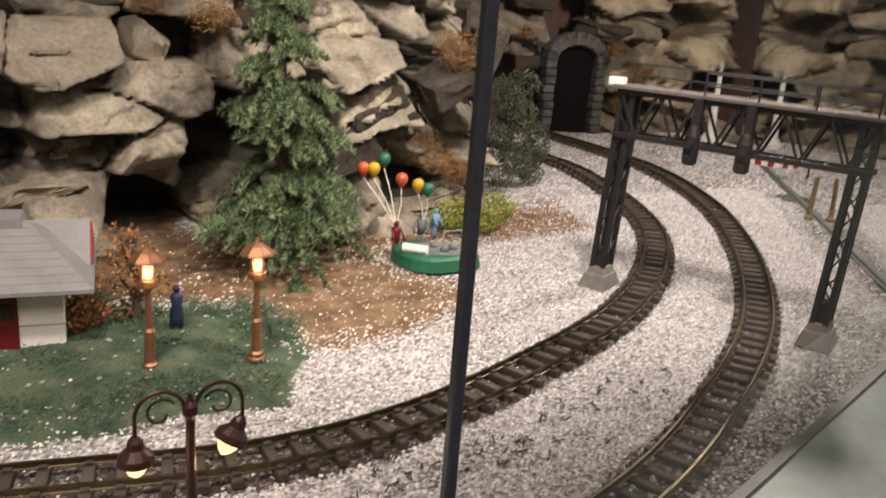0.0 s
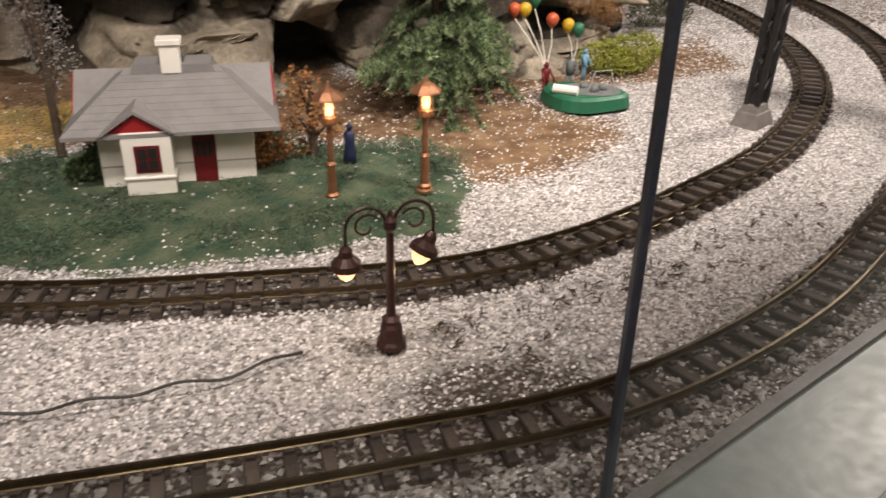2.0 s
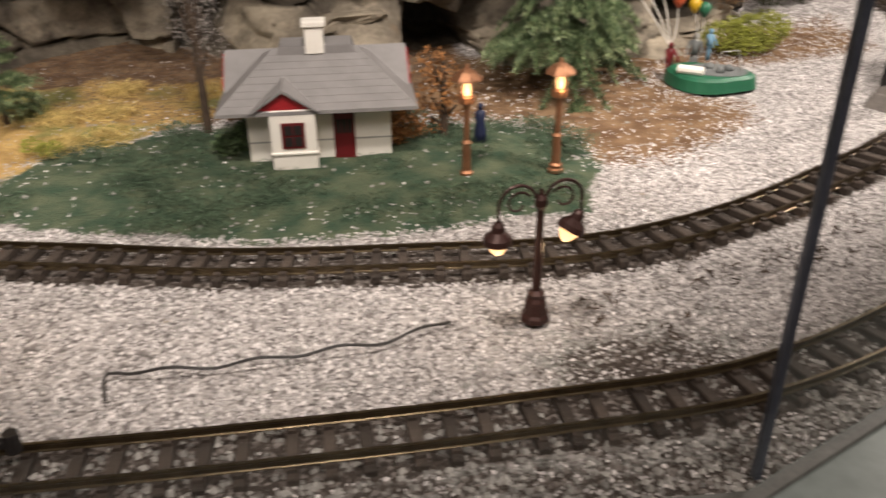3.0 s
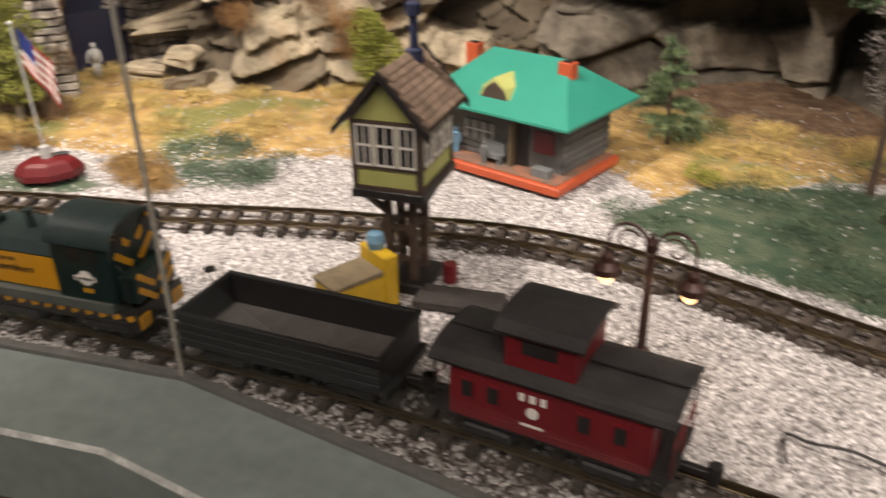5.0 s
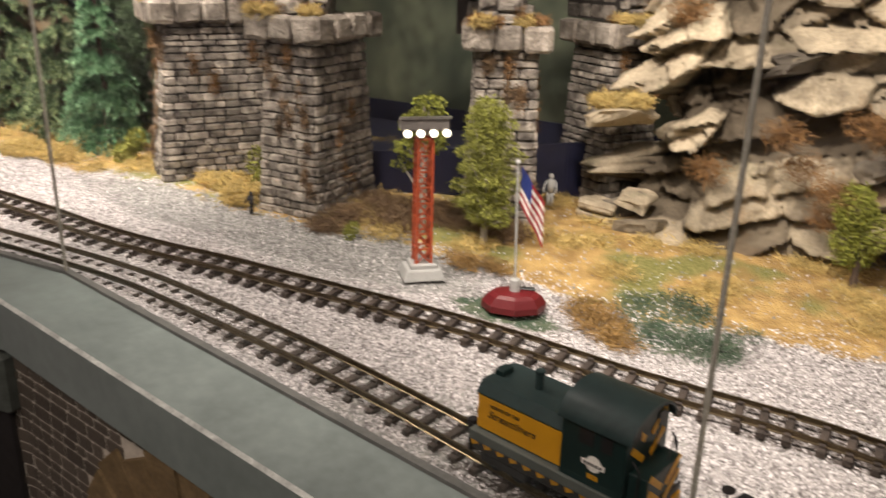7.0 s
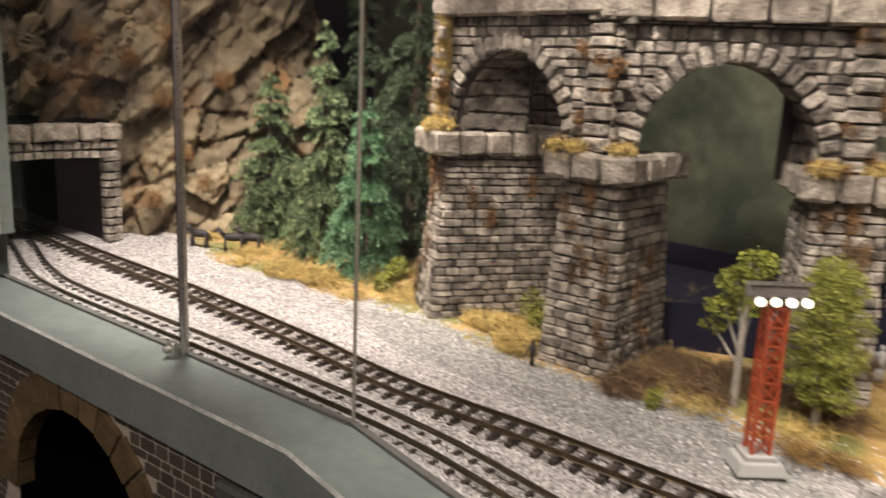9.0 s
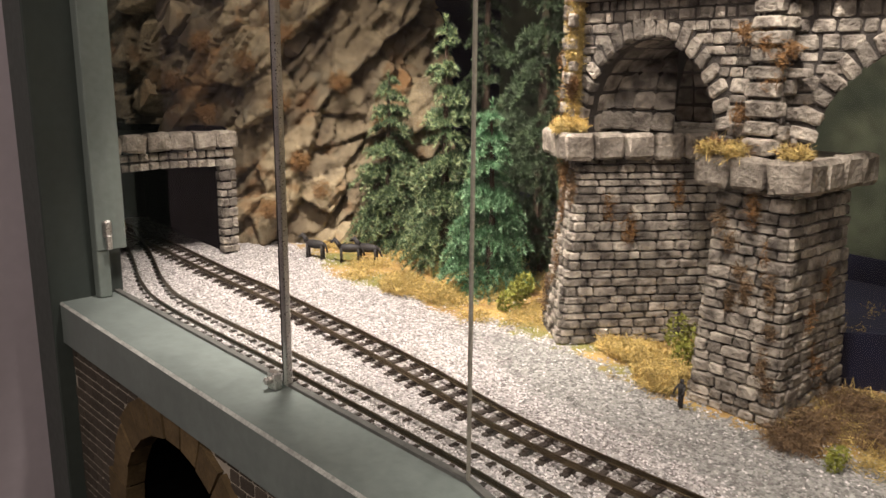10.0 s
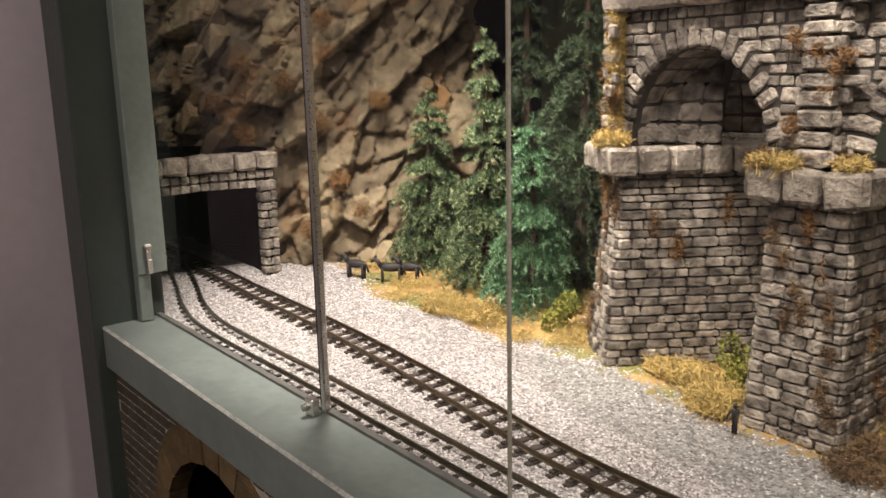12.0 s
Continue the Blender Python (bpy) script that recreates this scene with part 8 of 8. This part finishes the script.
def white_share(X, Y):
    k = np.where((track_np(X, Y) < 0.037) & ((X > -1.45) | (Y > 0.655 + 0.29 * (X + 1.9))), np.interp(X, [-0.7, -0.15], [0.35, 0.04]), 1.0)
    e = edge_np(X, Y, STRAW_AREA)
    k = np.where((e > 0) & ~inside_np(X, Y, HOUSE_SPOT), np.where(e < 0.05, 0.3, 0.07), k)
    e = edge_np(X, Y, DIRT_AREA)
    k = np.where(e > 0, np.where(e < 0.05, 0.45, np.interp(X, [0.70, 1.0], [0.10, 0.30])), k)
    k = np.where(edge_np(X, Y, TURF_SPOT) > 0, 0.30, k)
    k = np.where(edge_np(X, Y, TURF_CORNER) > 0, 0.12, k)
    k = np.where(inside_np(X, Y, DIRT_BACK), 0.04, k)
    e = edge_np(X, Y, TURF_AREA)
    k = np.where(e > 0, np.where(e < 0.06, 0.07, 0.012), k)
    k = np.where(inside_np(X, Y, GREY_AREA), 0.25, k)
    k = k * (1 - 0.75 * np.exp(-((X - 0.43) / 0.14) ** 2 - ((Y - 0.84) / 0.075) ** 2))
    # fewer white chips in the front strip, for the same painted shade
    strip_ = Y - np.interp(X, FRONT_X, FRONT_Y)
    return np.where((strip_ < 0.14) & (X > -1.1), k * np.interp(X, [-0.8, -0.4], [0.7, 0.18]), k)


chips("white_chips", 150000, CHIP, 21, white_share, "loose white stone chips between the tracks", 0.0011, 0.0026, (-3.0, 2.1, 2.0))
chips("white_chips", 16000, CHIP, 25, lambda X, Y: np.where((Y > 1.92) & (track_np(X, Y) > 0.04) & (X + Y > 3.2), 0.8, 0.0), "loose white stone chips round the far curve", 0.0020, 0.0040, (1.2, 2.7, 2.9))
# grey area, and the front strip where they deepen the painted shade
chips("grey_chips", 12000, CHIP_GREY, 22, lambda X, Y: np.where(inside_np(X, Y, GREY_AREA), 1.0, np.where((Y < np.interp(X, FRONT_X, FRONT_Y) + 0.14) & (X > -1.1), 0.5, 0.05)), "loose grey stone chips", 0.0022, 0.0042, (-2.4, 1.5, 1.7))
rr = random.Random(31)
fibres("dark_twigs", [(x + rr.gauss(0, 0.032), y + rr.gauss(0, 0.020), level(x) + 0.003, 0.010, 0.004, 0.001) for x, y in ((0.677, 0.968), (0.799, 1.037), (0.45, 0.947), (0.555, 0.969), (0.663, 0.99), (0.761, 0.97), (0.922, 1.051), (0.569, 0.954), (0.47, 0.883), (0.40, 0.93)) for k in range(6)], 300, 0.010, BARK, 24, "dark twigs and debris lying on white chips", "debris", width=0.0009)

# ---------------- ties under the rails ----------------
for key, line in (("railway_track_inner", INNER), ("railway_track_outer", OUTER)):
    t = tracks[key]
    n = int(len(line) * 0.01 / PITCH)
    order = []
    for k in range(n):
        i = min(len(line) - 1, int(k * PITCH / 0.01))
        p, d = frame_at(line, i)
        order.append((p, math.degrees(math.atan2(d.y, d.x))))
    order.sort(key=lambda o: abs(o[0].x + 0.4))
    jr = random.Random(3)
    for p, a in order[:300]:
        ob = new("tie", tie_me)
        ob.parent = t
        sunk = (0.0035 + 0.0085 * max(0.0, min(1.0, (-0.95 - p.x) / 0.5))) if key.endswith("outer") else 0.0080 * max(0.0, min(1.0, (-1.25 - p.x) / 0.35))
        ob.matrix_local = pose(p.x, p.y, level(p.x) - sunk, 0, 0, a + jr.uniform(-1.5, 1.5))
